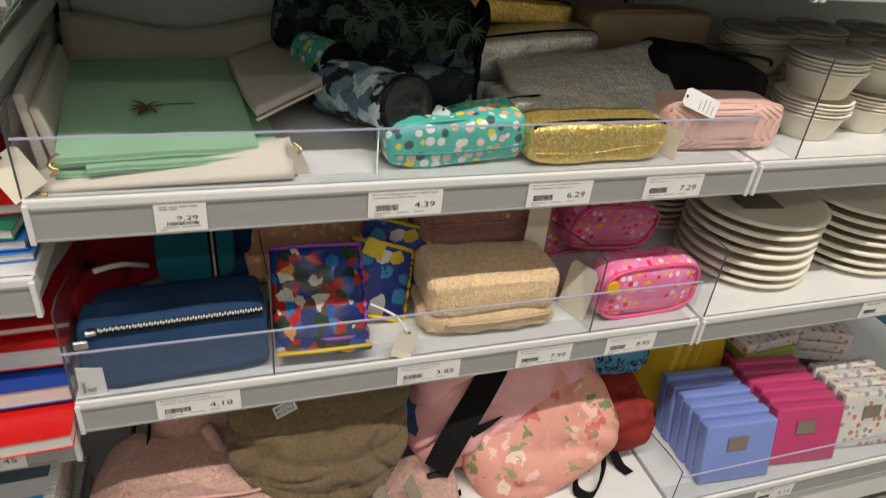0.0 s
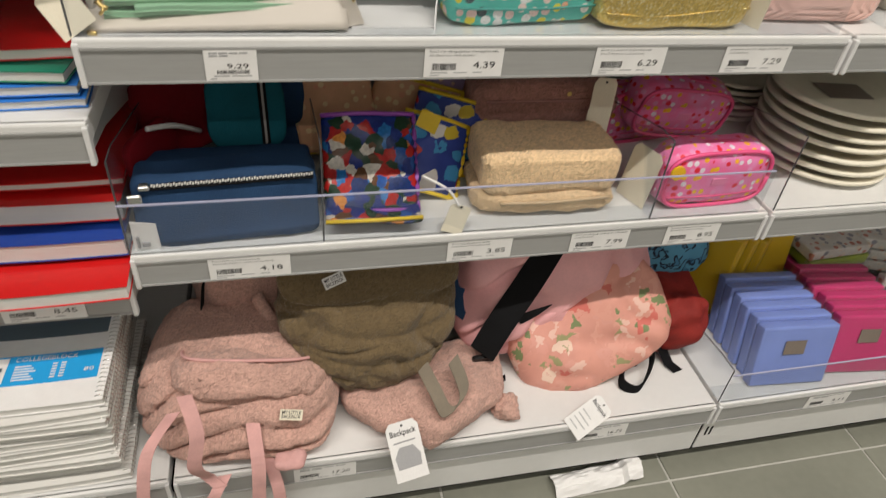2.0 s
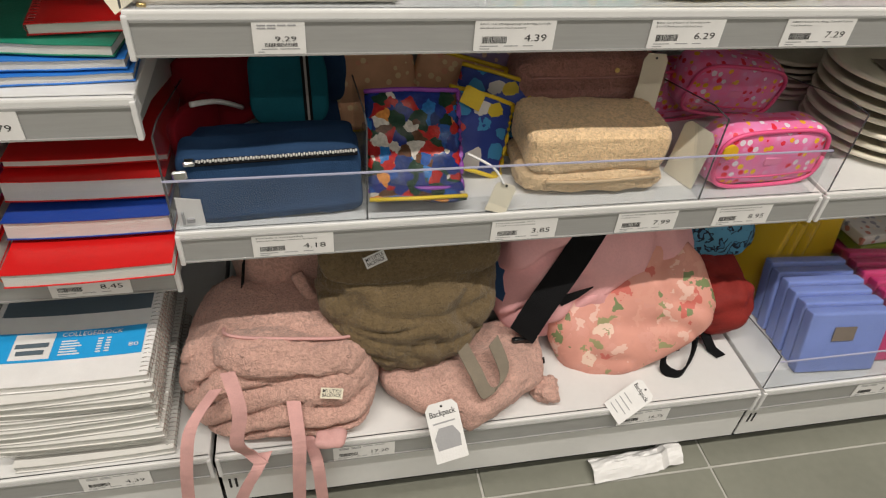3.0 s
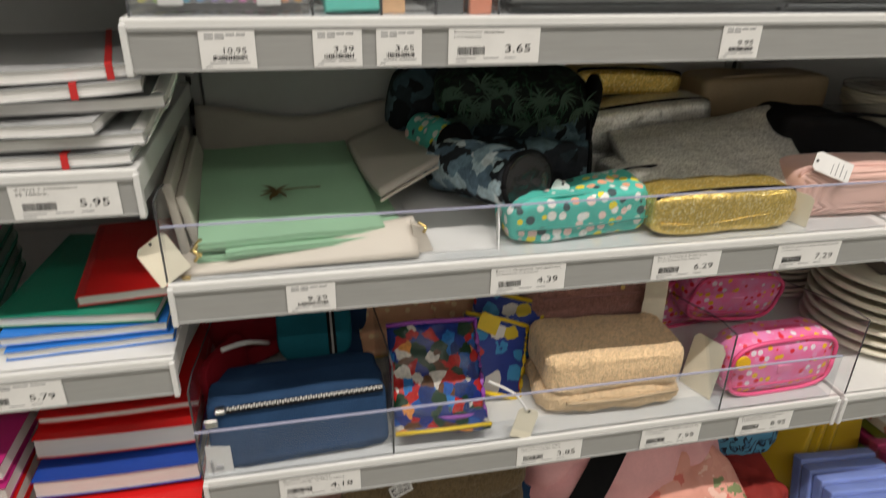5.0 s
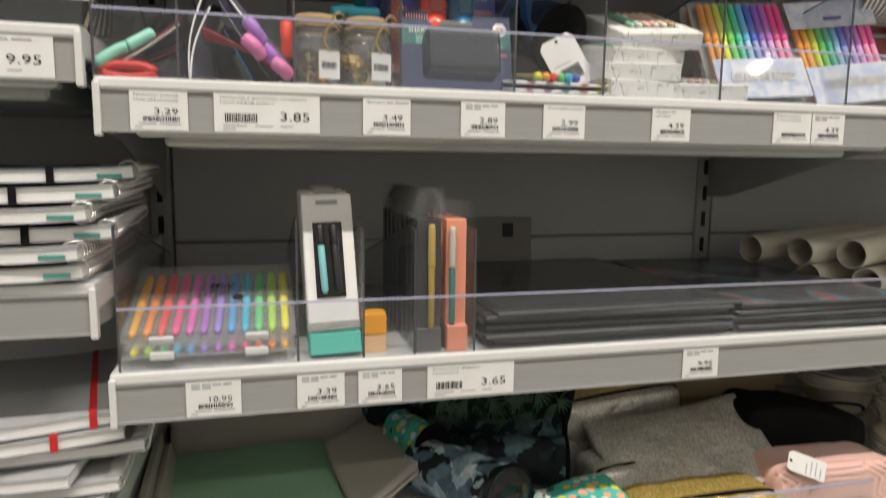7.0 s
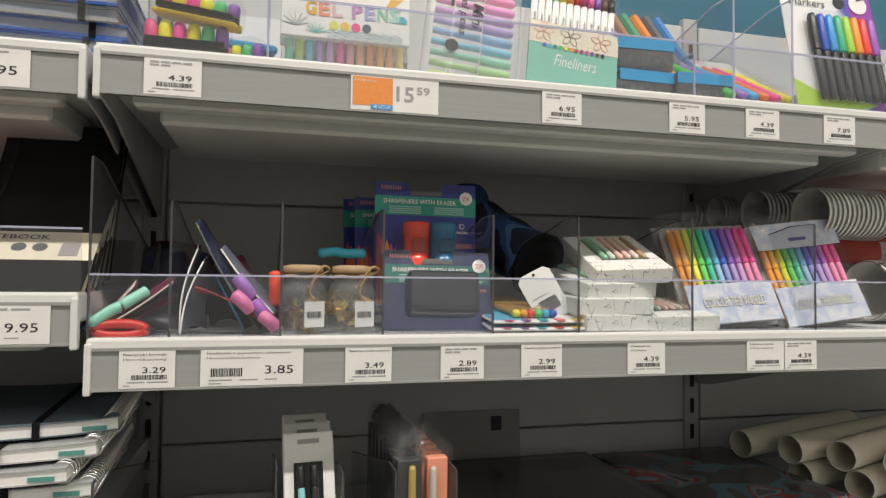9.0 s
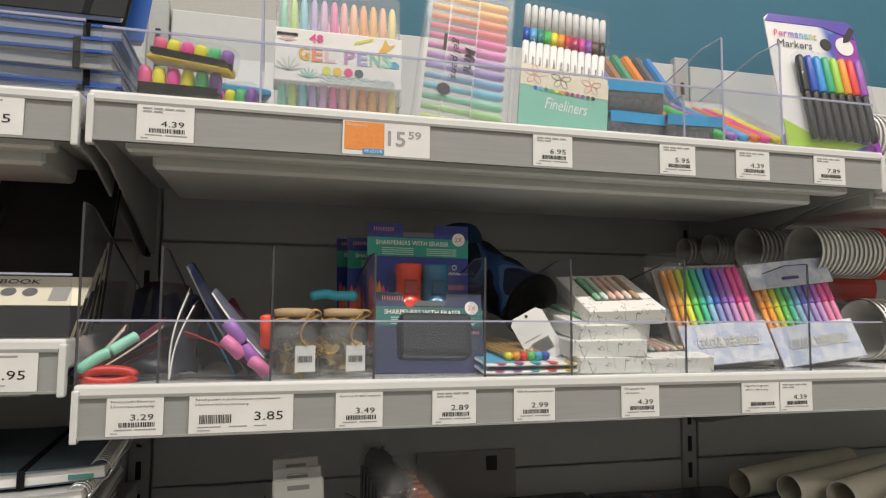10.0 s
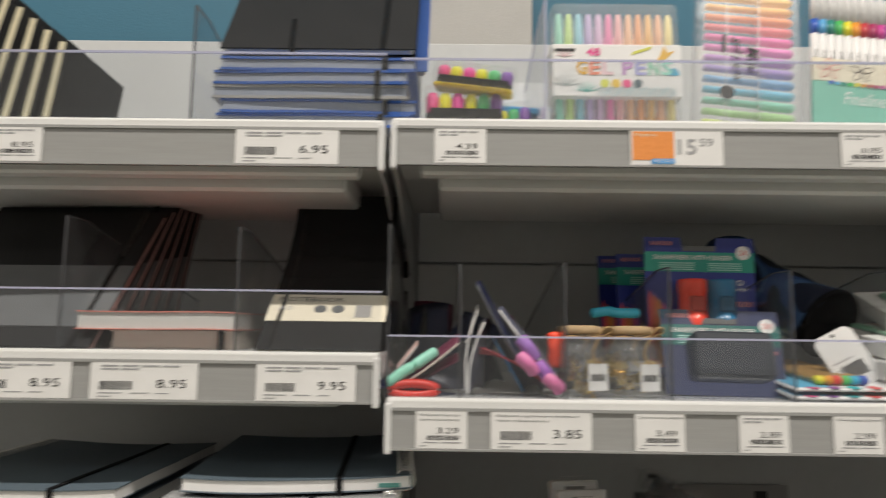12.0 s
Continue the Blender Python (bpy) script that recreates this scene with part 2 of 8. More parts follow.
NAVY = M("navy_cloth", (0.022, 0.055, 0.125), 0.75, 0.15, 18, 0.0009, 500, spec=0.12)
TEAL = M("teal_cloth", (0.01, 0.11, 0.15), 0.75, 0.12, 18, 0.0008, 500, spec=0.12)
REDPOUCH = M("crimson_cloth", (0.22, 0.008, 0.016), 0.7, 0.15, 18, 0.0008, 500, spec=0.12)
# dark print, its colours taken darker to stand in for shade on the pouch
HERO = patches("loud_print_darkened_for_shade", [(0.010, 0.025, 0.18), (0.42, 0.015, 0.012), (0.015, 0.08, 0.32), (0.008, 0.035, 0.016), (0.40, 0.015, 0.015), (0.010, 0.03, 0.14), (0.60, 0.56, 0.50), (0.01, 0.03, 0.20), (0.62, 0.24, 0.05), (0.02, 0.16, 0.45), (0.10, 0.04, 0.015), (0.008, 0.04, 0.02)], 60, 0.2)
STARRY = spots("blue_print_with_big_shapes", (0.03, 0.06, 0.32), [(0.72, 0.55, 0.05), (0.6, 0.05, 0.05), (0.75, 0.72, 0.7), (0.06, 0.3, 0.6)], 30, 0.45, 0.35, wob=0.8)
LILAC = spots("lilac_print_pouch", (0.38, 0.28, 0.50), [(0.75, 0.52, 0.40), (0.20, 0.14, 0.32), (0.7, 0.6, 0.3)], 45, 0.3, 0.4)
PEACHDOT = spots("peach_print_pouch", (0.76, 0.42, 0.25), [(0.8, 0.62, 0.35), (0.72, 0.34, 0.22)], 60, 0.3, 0.45)
YELLOW = M("yellow_edging", (0.78, 0.55, 0.02), 0.5, 0.08)
EMOJI = spots("pink_print_with_yellow_and_red_dots", (0.86, 0.16, 0.36), [(0.86, 0.50, 0.03), (0.80, 0.70, 0.78), (0.75, 0.03, 0.06), (0.86, 0.42, 0.03), (0.80, 0.32, 0.55)], 74, 0.36, 0.35, (0.80, 0.26, 0.52))
HOTPINK = M("hot_pink_piping", (0.84, 0.10, 0.27), 0.4, 0.06)
GREEN = M("pale_green_leatherette", (0.33, 0.56, 0.37), 0.48, 0.05, 10, 0.0003, 900)
BEIGE = M("pale_beige_leatherette", (0.68, 0.61, 0.53), 0.5, 0.05, 10, 0.0003, 900)
GREIGE = M("greige_leatherette", (0.50, 0.46, 0.41), 0.5, 0.05, 10, 0.0003, 900)
PALM = M("bronze_foil", (0.16, 0.105, 0.03), 0.4, 0.1, metal=0.5)
CAMO = patches("blue_camouflage_cloth", [(0.02, 0.024, 0.03), (0.18, 0.28, 0.36), (0.44, 0.57, 0.64), (0.12, 0.19, 0.26), (0.66, 0.74, 0.78), (0.28, 0.40, 0.48)], 44, 0.75, 1.3, 0.2)
DARKCAMO = patches("dark_camouflage_cloth", [(0.012, 0.014, 0.018), (0.07, 0.12, 0.15), (0.025, 0.04, 0.05), (0.14, 0.22, 0.26), (0.02, 0.024, 0.03)], 36, 0.75, 1.3, 0.2)
LEAFY = blotches("dark_cloth_with_fern_print", [(0, (0.010, 0.014, 0.013)), (0.55, (0.035, 0.10, 0.06)), (0.60, (0.012, 0.018, 0.016)), (0.66, (0.10, 0.19, 0.12)), (0.70, (0.012, 0.02, 0.018))], 42, detail=3, stretch=(1, 1, 0.5), distort=2.2)
MINT = spots("mint_cloth_with_dots", (0.09, 0.52, 0.44), [(0.8, 0.78, 0.74), (0.82, 0.40, 0.25), (0.05, 0.09, 0.10), (0.80, 0.68, 0.05), (0.82, 0.60, 0.55), (0.8, 0.8, 0.78)], 62, 0.40, 0.5)
GOLDG, SILVERG = glitter("gold_glitter_cloth", (0.78, 0.55, 0.13), (0.98, 0.85, 0.45)), glitter("silver_glitter_cloth", (0.88, 0.87, 0.83), (0.95, 0.95, 0.92))
PALEPINK = M("pale_pink_satin", (0.76, 0.48, 0.42), 0.42, 0.06, 14, 0.0003, 400, sheen=0.3)
NUDE = M("nude_leatherette", (0.42, 0.32, 0.20), 0.55, 0.08, 12)
GLOSSBLACK = M("glossy_black_vinyl", (0.012, 0.012, 0.013), 0.15, 0.1, 20, 0.002, 40)
BAGASSE = M("pale_fibre_tableware", (0.82, 0.77, 0.64), 0.6, 0.05, 20, 0.0002, 300)
LIDM = clear("clear_lid", (0.8, 0.8, 0.8), 0.35, 0.15, (0.6, 0.58, 0.55))
STICKER = M("brown_grey_sticker", (0.22, 0.18, 0.15), 0.5)
ROLLP = M("ivory_wrapping_paper", (0.72, 0.67, 0.56), 0.45, 0.06, 20)
CUP = M("white_paper_cup", (0.76, 0.75, 0.72), 0.5, 0.04, 20)
REDPRINT = M("red_print", (0.60, 0.05, 0.03), 0.4, 0.08)
TURQ = M("turquoise_card", (0.10, 0.50, 0.42), 0.45, 0.06)
CORAL = M("coral_card", (0.85, 0.32, 0.20), 0.45, 0.06)
DARKFOLDER = M("black_plastic_folder", (0.045, 0.047, 0.05), 0.2, 0.15, 10, 0.0006, 30)
FOLDPRINT = blotches("dark_folder_with_coloured_print", [(0, (0.06, 0.06, 0.065)), (0.50, (0.07, 0.15, 0.19)), (0.57, (0.24, 0.05, 0.05)), (0.61, (0.15, 0.21, 0.24)), (0.66, (0.06, 0.06, 0.065))], 12, 0.2, 0.0003)
TWINE = M("jute_twine", (0.45, 0.29, 0.13), 0.9, 0.2, 60, 0.001, 400)
KRAFT = M("kraft_paper_lid", (0.42, 0.30, 0.17), 0.8, 0.1, 30)
INDIGO = M("blue_blister_card", (0.02, 0.035, 0.24), 0.3, 0.08, 20)
SEA = M("green_band_print", (0.02, 0.30, 0.23), 0.35, 0.06)
POLY = blotches("faceted_blue_black_cloth", [(0, (0.010, 0.012, 0.02)), (0.44, (0.025, 0.06, 0.18)), (0.52, (0.06, 0.12, 0.25)), (0.60, (0.015, 0.02, 0.04))], 22, detail=0.0, distort=0.0)
LEAFBOX = blotches("white_card_with_leaf_lines", [(0, (0.78, 0.77, 0.74)), (0.565, (0.33, 0.33, 0.32)), (0.585, (0.78, 0.77, 0.74))], 60, 0.5, 0.0001, 1.0)
MARBLE = blotches("pale_blue_marbled_card", [(0, (0.50, 0.55, 0.70)), (0.48, (0.62, 0.65, 0.74)), (0.58, (0.70, 0.71, 0.76))], 60, 0.4, 0.0001, 3.0)
CONF = spots("bright_label_print", (0.78, 0.74, 0.70), [(0.75, 0.35, 0.40), (0.8, 0.62, 0.2), (0.3, 0.55, 0.55), (0.78, 0.74, 0.7)], 55, 0.33, 0.4)
REDCOVER = M("red_card_cover", (0.62, 0.012, 0.012), 0.3, 0.05, 10, 0.0001)
GREENCOVER = M("green_card_cover", (0.012, 0.21, 0.13), 0.4, 0.06, 10)
BLUECOVER = M("bright_blue_card_cover", (0.03, 0.20, 0.66), 0.35, 0.06, 10)
ROYAL = M("royal_blue_cover", (0.012, 0.05, 0.30), 0.35, 0.06, 10)
PLUM = M("magenta_cover", (0.42, 0.02, 0.16), 0.4, 0.06, 10)
MIDBLUE = M("blue_notebook_cover", (0.02, 0.09, 0.36), 0.4, 0.06, 10)
SLATE = M("slate_blue_cover", (0.10, 0.135, 0.165), 0.5, 0.06, 10)
CYANPANEL = M("cyan_cover_panel", (0.02, 0.35, 0.75), 0.4, 0.04, 10)
NAPBLUE = M("cornflower_paper_napkins", (0.20, 0.28, 0.66), 0.5, 0.07, 16, 0.0006, 90)
NAPPINK = M("magenta_paper_napkins", (0.55, 0.03, 0.16), 0.5, 0.07, 16, 0.0006, 90)
NAPYEL = M("yellow_paper_napkins", (0.70, 0.46, 0.01), 0.5, 0.07, 16, 0.0006, 90)
NAPLIME = M("lime_paper_napkins", (0.32, 0.42, 0.03), 0.5, 0.07)
NAPMIX = spots("patterned_paper_napkins", (0.70, 0.68, 0.64), [(0.5, 0.2, 0.15), (0.3, 0.3, 0.34), (0.7, 0.6, 0.5)], 60, 0.4)
TRANSCOVER = clear("milky_plastic_cover", (0.85, 0.86, 0.87), 0.55, 0.2, (0.55, 0.56, 0.57))
REDELAST = M("red_elastic", (0.55, 0.02, 0.02), 0.6)
TEETH = M("pale_zip_metal", (0.72, 0.71, 0.68), 0.3, 0.05, metal=0.15)
INKS = {}


def ink(rgb, rough=0.35):
    key = tuple(round(c, 3) for c in rgb)
    if key not in INKS:
        INKS[key] = M("coloured_plastic", rgb, rough, 0.05, 20, 0)
    return INKS[key]


# ---- mesh helpers ----


def part(name, bm, material, parent=None, label="", smooth=False, shadow=True):
    me = bpy.data.meshes.new(name)
    bm.to_mesh(me)
    bm.free()
    me.materials.append(material)
    if smooth:
        me.polygons.foreach_set("use_smooth", [True] * len(me.polygons))
    ob = new(name, me)
    ob.parent = parent
    if label:
        ob["label"] = label
    ob.visible_shadow = shadow
    return ob


def thing(name, label, category, m=None, group="", kind=""):
    ob = new(name)
    ob.empty_display_size = 0.02
    ob.matrix_world = m or Matrix()
    return tagged(ob, label, category, group, kind)


def bmnew():
    return bmesh.new()


def box(bm, x0, x1, y0, y1, z0, z1, bev=0.0, m=None, seg=1):
    t = bmesh.new()
    bmesh.ops.create_cube(t, size=1.0, matrix=Matrix.LocRotScale(((x0 + x1) / 2, (y0 + y1) / 2, (z0 + z1) / 2), None, (x1 - x0, y1 - y0, z1 - z0)))
    if bev:
        bmesh.ops.bevel(t, geom=t.edges[:], offset=bev, segments=seg, affect="EDGES", profile=0.6)
    if m:
        t.transform(m)
    me = bpy.data.meshes.new("tmp")
    t.to_mesh(me)
    t.free()
    bm.from_mesh(me)
    bpy.data.meshes.remove(me)
    return bm


def B(*a, **k):
    return box(bmesh.new(), *a, **k)


def ring_frame(d):
    d = d.normalized()
    side = d.cross(Vector((0, 0, 1)))
    if side.length < 1e-3:
        side = d.cross(Vector((0, 1, 0)))
    side.normalize()
    return side, side.cross(d)


def tube(bm, pts, radii, seg=12, caps=True):
    """A round rod along points; radii: one number or one a point."""
    pts = [Vector(p) for p in pts]
    radii = [radii] * len(pts) if isinstance(radii, (int, float)) else radii
    rings = []
    for i, p in enumerate(pts):
        a, b = ring_frame(pts[min(i + 1, len(pts) - 1)] - pts[max(i - 1, 0)])
        rings.append([bm.verts.new(p + radii[i] * (math.cos(2 * math.pi * j / seg) * a + math.sin(2 * math.pi * j / seg) * b)) for j in range(seg)])
    for r, s in zip(rings, rings[1:]):
        for j in range(seg):
            bm.faces.new((r[j], r[(j + 1) % seg], s[(j + 1) % seg], s[j]))
    if caps:
        bm.faces.new(rings[0][::-1]), bm.faces.new(rings[-1])
    bmesh.ops.recalc_face_normals(bm, faces=bm.faces)
    return bm


def T(pts, radii, seg=12, caps=True):
    return tube(bmesh.new(), pts, radii, seg, caps)


def ribbon(pts, width, thick=0.0015, across=(1, 0, 0), bm=None):
    """A flat strap along points, its width along across."""
    bm = bm or bmesh.new()
    pts, ac = [Vector(p) for p in pts], Vector(across).normalized()
    rows = []
    for i, p in enumerate(pts):
        d = (pts[min(i + 1, len(pts) - 1)] - pts[max(i - 1, 0)]).normalized()
        n = ac.cross(d).normalized() * thick / 2
        w = ac * width / 2
        rows.append([bm.verts.new(p + q) for q in (-w - n, w - n, w + n, -w + n)])
    for r, s in zip(rows, rows[1:]):
        for j in range(4):
            bm.faces.new((r[j], r[(j + 1) % 4], s[(j + 1) % 4], s[j]))
    bm.faces.new(rows[0][::-1]), bm.faces.new(rows[-1])
    bmesh.ops.recalc_face_normals(bm, faces=bm.faces)
    return bm


def curve_pts(pts, n=6):
    """Points smoothed into a gliding line."""
    p = [Vector(q) for q in pts]
    out = []
    for i in range(len(p) - 1):
        a, b, c, d = p[max(i - 1, 0)], p[i], p[i + 1], p[min(i + 2, len(p) - 1)]
        for j in range(n):
            t = j / n
            out.append(0.5 * ((2 * b) + (c - a) * t + (2 * a - 5 * b + 4 * c - d) * t * t + (3 * b - a - 3 * c + d) * t ** 3))
    return out + [p[-1]]


def sgnpow(a, e):
    return math.copysign(abs(a) ** e, a)


def soft(w, d, h, ex=0.5, ez=0.6, nu=64, nv=32, amp=0.004, fr=18.0, seed=0.0, fur=0.0, warp=None):
    """A stuffed or sagging body that stands on z 0."""
    bm = bmesh.new()
    rows = []
    for j in range(nv + 1):
        v = -math.pi / 2 + math.pi * j / nv
        row = []
        for i in range(nu if 0 < j < nv else 1):
            u = 2 * math.pi * i / nu
            cv, sv = max(math.cos(v), 0), math.sin(v)
            co = Vector((w / 2 * sgnpow(cv, ez) * sgnpow(math.cos(u), ex), d / 2 * sgnpow(cv, ez) * sgnpow(math.sin(u), ex), h / 2 * sgnpow(sv, ez)))
            out = Vector((co.x / w, co.y / d, co.z / h)).normalized()
            s = Vector((seed, seed * 0.7, -seed))
            k = amp * (noise.noise(co * fr + s) + 0.5 * noise.noise(co * fr * 2.3 + s))
            if fur:
                k += fur * noise.noise(co * 130 + s) + fur * 0.6 * noise.noise(co * 260 - s)
            co += out * k
            co.z += h / 2
            row.append(bm.verts.new(warp(co) if warp else co))
        rows.append(row)
    for a, b in zip(rows, rows[1:]):
        for i in range(nu):
            q = [a[i % len(a)], a[(i + 1) % len(a)], b[(i + 1) % len(b)], b[i % len(b)]]
            q = [x for k, x in enumerate(q) if x not in q[:k]]
            if len(q) > 2:
                bm.faces.new(q)
    return bm


def sheet(f, nu, nv, thick=0.0):
    """A sheet of points f(u, v), u and v from 0 to 1, thickened downwards along z or by its normals."""
    bm = bmesh.new()
    g = [[bm.verts.new(f(i / nu, j / nv)) for i in range(nu + 1)] for j in range(nv + 1)]
    for j in range(nv):
        for i in range(nu):
            bm.faces.new((g[j][i], g[j][i + 1], g[j + 1][i + 1], g[j + 1][i]))
    if thick:
        bmesh.ops.recalc_face_normals(bm, faces=bm.faces)
        bmesh.ops.solidify(bm, geom=bm.faces[:], thickness=thick)
    return bm


def lathe(profile, seg=32, m=None):
    bm = bmesh.new()
    rows = [[bm.verts.new((r * math.cos(2 * math.pi * i / seg), r * math.sin(2 * math.pi * i / seg), z)) for i in range(seg)] for r, z in profile]
    for a, b in zip(rows, rows[1:]):
        for i in range(seg):
            bm.faces.new((a[i], a[(i + 1) % seg], b[(i + 1) % seg], b[i]))
    bm.faces.new(rows[0][::-1]), bm.faces.new(rows[-1])
    bmesh.ops.recalc_face_normals(bm, faces=bm.faces)
    if m:
        bm.transform(m)
    return bm


def disc_bm(r, m, seg=24, t=0.0006):
    return lathe([(r, 0), (r, t)], seg, m)


def outline(pts, t, m=None):
    """A flat plate of the given outline in x and z, t deep in y."""
    bm = bmesh.new()
    a, b = [bm.verts.new((x, 0, z)) for x, z in pts], [bm.verts.new((x, t, z)) for x, z in pts]
    bm.faces.new(a), bm.faces.new(b[::-1])
    for i in range(len(pts)):
        j = (i + 1) % len(pts)
        bm.faces.new((a[i], a[j], b[j], b[i]))
    bmesh.ops.recalc_face_normals(bm, faces=bm.faces)
    if m:
        bm.transform(m)
    return bm


def words(name, s, width, height, material, parent, m, shear=0.0, bold=0.0):
    """Lettering in the plane of m (x to the right, y up), fitted into width and height, from its lower left corner."""
    cu = bpy.data.curves.new("t", "FONT")
    cu.body, cu.size, cu.resolution_u, cu.shear, cu.offset = s, 1.0, 2, shear, bold
    tmp = bpy.data.objects.new("t", cu)
    scene.collection.objects.link(tmp)
    bpy.context.view_layer.update()
    me = bpy.data.meshes.new_from_object(tmp.evaluated_get(bpy.context.evaluated_depsgraph_get()))
    bpy.data.objects.remove(tmp)
    bpy.data.curves.remove(cu)
    xs, ys = [v.co.x for v in me.vertices], [v.co.y for v in me.vertices]
    sx = width / max(max(xs) - min(xs), 1e-6)
    sy = height / max(max(ys) - min(ys), 1e-6)
    me.transform(m @ Matrix.Diagonal((sx, sy, 1, 1)) @ Matrix.Translation((-min(xs), -min(ys), 0)))
    me.name = name
    me.materials.append(material)
    ob = new(name, me)
    ob.parent = parent
    return ob


def facing(x, y, z, lean=0.0, turn=0.0, tip=0.0):
    """A plane that faces the aisle (its normal is -y), leaning back by lean degrees, turned about z."""
    return Matrix.Translation((x, y, z)) @ Euler((radians(90 - lean), 0, radians(turn))).to_matrix().to_4x4() @ Matrix.Rotation(radians(tip), 4, "Z")


def leaning(x, y, z, lean=0.0, turn=0.0, tip=0.0):
    """For things built upright and facing -y: leaning back, turned about z, tipped sideways."""
    return Matrix.Translation((x, y, z)) @ Matrix.Rotation(radians(turn), 4, "Z") @ Matrix.Rotation(radians(-lean), 4, "X") @ Matrix.Rotation(radians(tip), 4, "Y")

# ---- the setting ----
BACK_Y = 0.44
# rail bottom heights of the shelves: middle bay, left bay, right bay
MID = [0.145, 0.540, 0.842, 1.134, 1.424, 1.719]
LEFT = [0.145, 0.490, 0.742, 0.983, 1.227, 1.469, 1.716]
RIGHT = [0.145, 0.540, 0.842, 1.134, 1.424, 1.719]
TOP = 0.052  # from the rail's bottom to the shelf's surface

floor = thing("floor", "grey-beige stone floor tiles with pale grout joints", "floor", kind="structure")
part("grout_bed", B(-4, 4, -6, 1.0, -0.05, -0.003), GROUT, floor)
ceiling = tagged(part("ceiling", B(-4, 4, -6, 1.0, 5.2, 5.3), CEIL), "plain white ceiling over the shop aisle", "ceiling", kind="structure")
wall_n = tagged(part("wall_north", B(-4, 4, 0.50, 0.60, 0, 5.2), BLUEWALL), "teal-blue painted wall above the shelving", "wall", kind="structure")
tagged(part("wall_south", B(-4, 4, -6.1, -6.0, 0, 5.2), WALL), "plain pale wall across the aisle", "wall", kind="structure")
tagged(part("wall_west", B(-4.1, -4.0, -6, 0.6, 0, 5.2), WALL), "plain pale wall at the end of the aisle", "wall", kind="structure")
tagged(part("wall_east", B(4.0, 4.1, -6, 0.6, 0, 5.2), WALL), "plain pale wall at the far end of the aisle", "wall", kind="structure")
tagged(part("pilaster", B(-0.02, 0.215, 0.475, 0.499, 1.9, 5.19, 0.003), WALL), "pale grey boxed strip on the blue wall", "pilaster", kind="structure")


def back_panels(x0, x1, name):
    p = thing(name, "grey painted steel back panels of a shop shelving bay", "back panel", kind="structure")
    z = 0.09
    while z < 2.05:
        h = min(0.196, 2.053 - z)
        part("panel", B(x0 + 0.018, x1 - 0.018, BACK_Y, BACK_Y + 0.014, z, z + h - 0.003, 0.002), BACK, p)
        z += 0.196
    part("backing", B(x0, x1, BACK_Y + 0.0145, BACK_Y + 0.02, 0.05, 2.05), POST, p)


back_panels(-1, -0.005, "back_panel_west")
back_panels(-0.005, 0.985, "back_panel_middle")
back_panels(0.985, 2.0, "back_panel_east")


def upright(x):
    u = thing("upright", "grey slotted steel shelving upright", "shelf post", group="shelving uprights")
    part("column", B(x - 0.016, x + 0.016, BACK_Y - 0.006, BACK_Y + 0.012, 0.0, 2.06, 0.002), POST, u)
    slot = None
    for i in range(36):
        z = 0.244 + 0.05 * i
        # black plates in place of the darkness inside the slots
        if slot is None:
            slot = part("slot", B(-0.004, 0.004, -0.0012, 0.001, -0.014, 0.014, 0.0005), DARK, u)
        else:
            slot = slot.copy()
            scene.collection.objects.link(slot)
        slot.location = (x, BACK_Y - 0.0065, z)
    return u


for ux in (-1.005, -0.006, 0.98, 1.98):
    upright(ux)


def shelf(x0, x1, zb, y0=0.0):
    """A steel shelf with its price rail, stiffeners, end caps and brackets."""
    s = thing("shelf", "white steel shop shelf with a grey price rail", "shelf", pose(0, y0, zb), group="shop shelves")
    x0, x1 = x0 + 0.003, x1 - 0.003
    yb = BACK_Y - 0.008 - y0
    deck = box(B(x0, x1, 0.004, yb, 0.022, TOP, 0.003, seg=2), x0, x1, 0.001, 0.012, 0.040, TOP, 0.003, seg=2)
    part("deck", deck, STEEL, s)
    prof = [(0.0055, 0.0), (-0.0012, 0.0), (-0.0012, 0.0022), (0.001, 0.0022), (0.001, 0.0395), (-0.0012, 0.0395), (-0.0012, 0.0425), (0.0055, 0.0425)]
    part("price_rail", outline(prof, x1 - x0 - 0.012, Matrix.Translation((x1 - 0.006, 0, 0)) @ Matrix.Rotation(radians(90), 4, "Z")), RAIL, s, "grey plastic price rail")
    for a, b in ((x0 - 0.001, x0 + 0.006), (x1 - 0.006, x1 + 0.001)):
        part("end_cap", B(a, b, -0.002, 0.010, -0.004, 0.047, 0.002, seg=2), CAP, s)
    part("stiffener", B(x0 + 0.03, x1 - 0.03, 0.030, 0.055, -0.003, 0.023, 0.003), STEEL, s)
    part("stiffener", B(x0 + 0.05, x1 - 0.05, 0.075, 0.30, -0.012, 0.0235, 0.004), STEEL, s)
    for a in (x0 + 0.002, x1 - 0.005):
        br = outline([(0.02, 0.022), (yb, 0.022), (yb, -0.085), (yb - 0.03, -0.085), (0.10, -0.004), (0.02, 0.004)], 0.003, Matrix.Translation((a, 0, 0)) @ Matrix.Rotation(radians(90), 4, "Z"))
        part("bracket", br, POST, s)
    return s


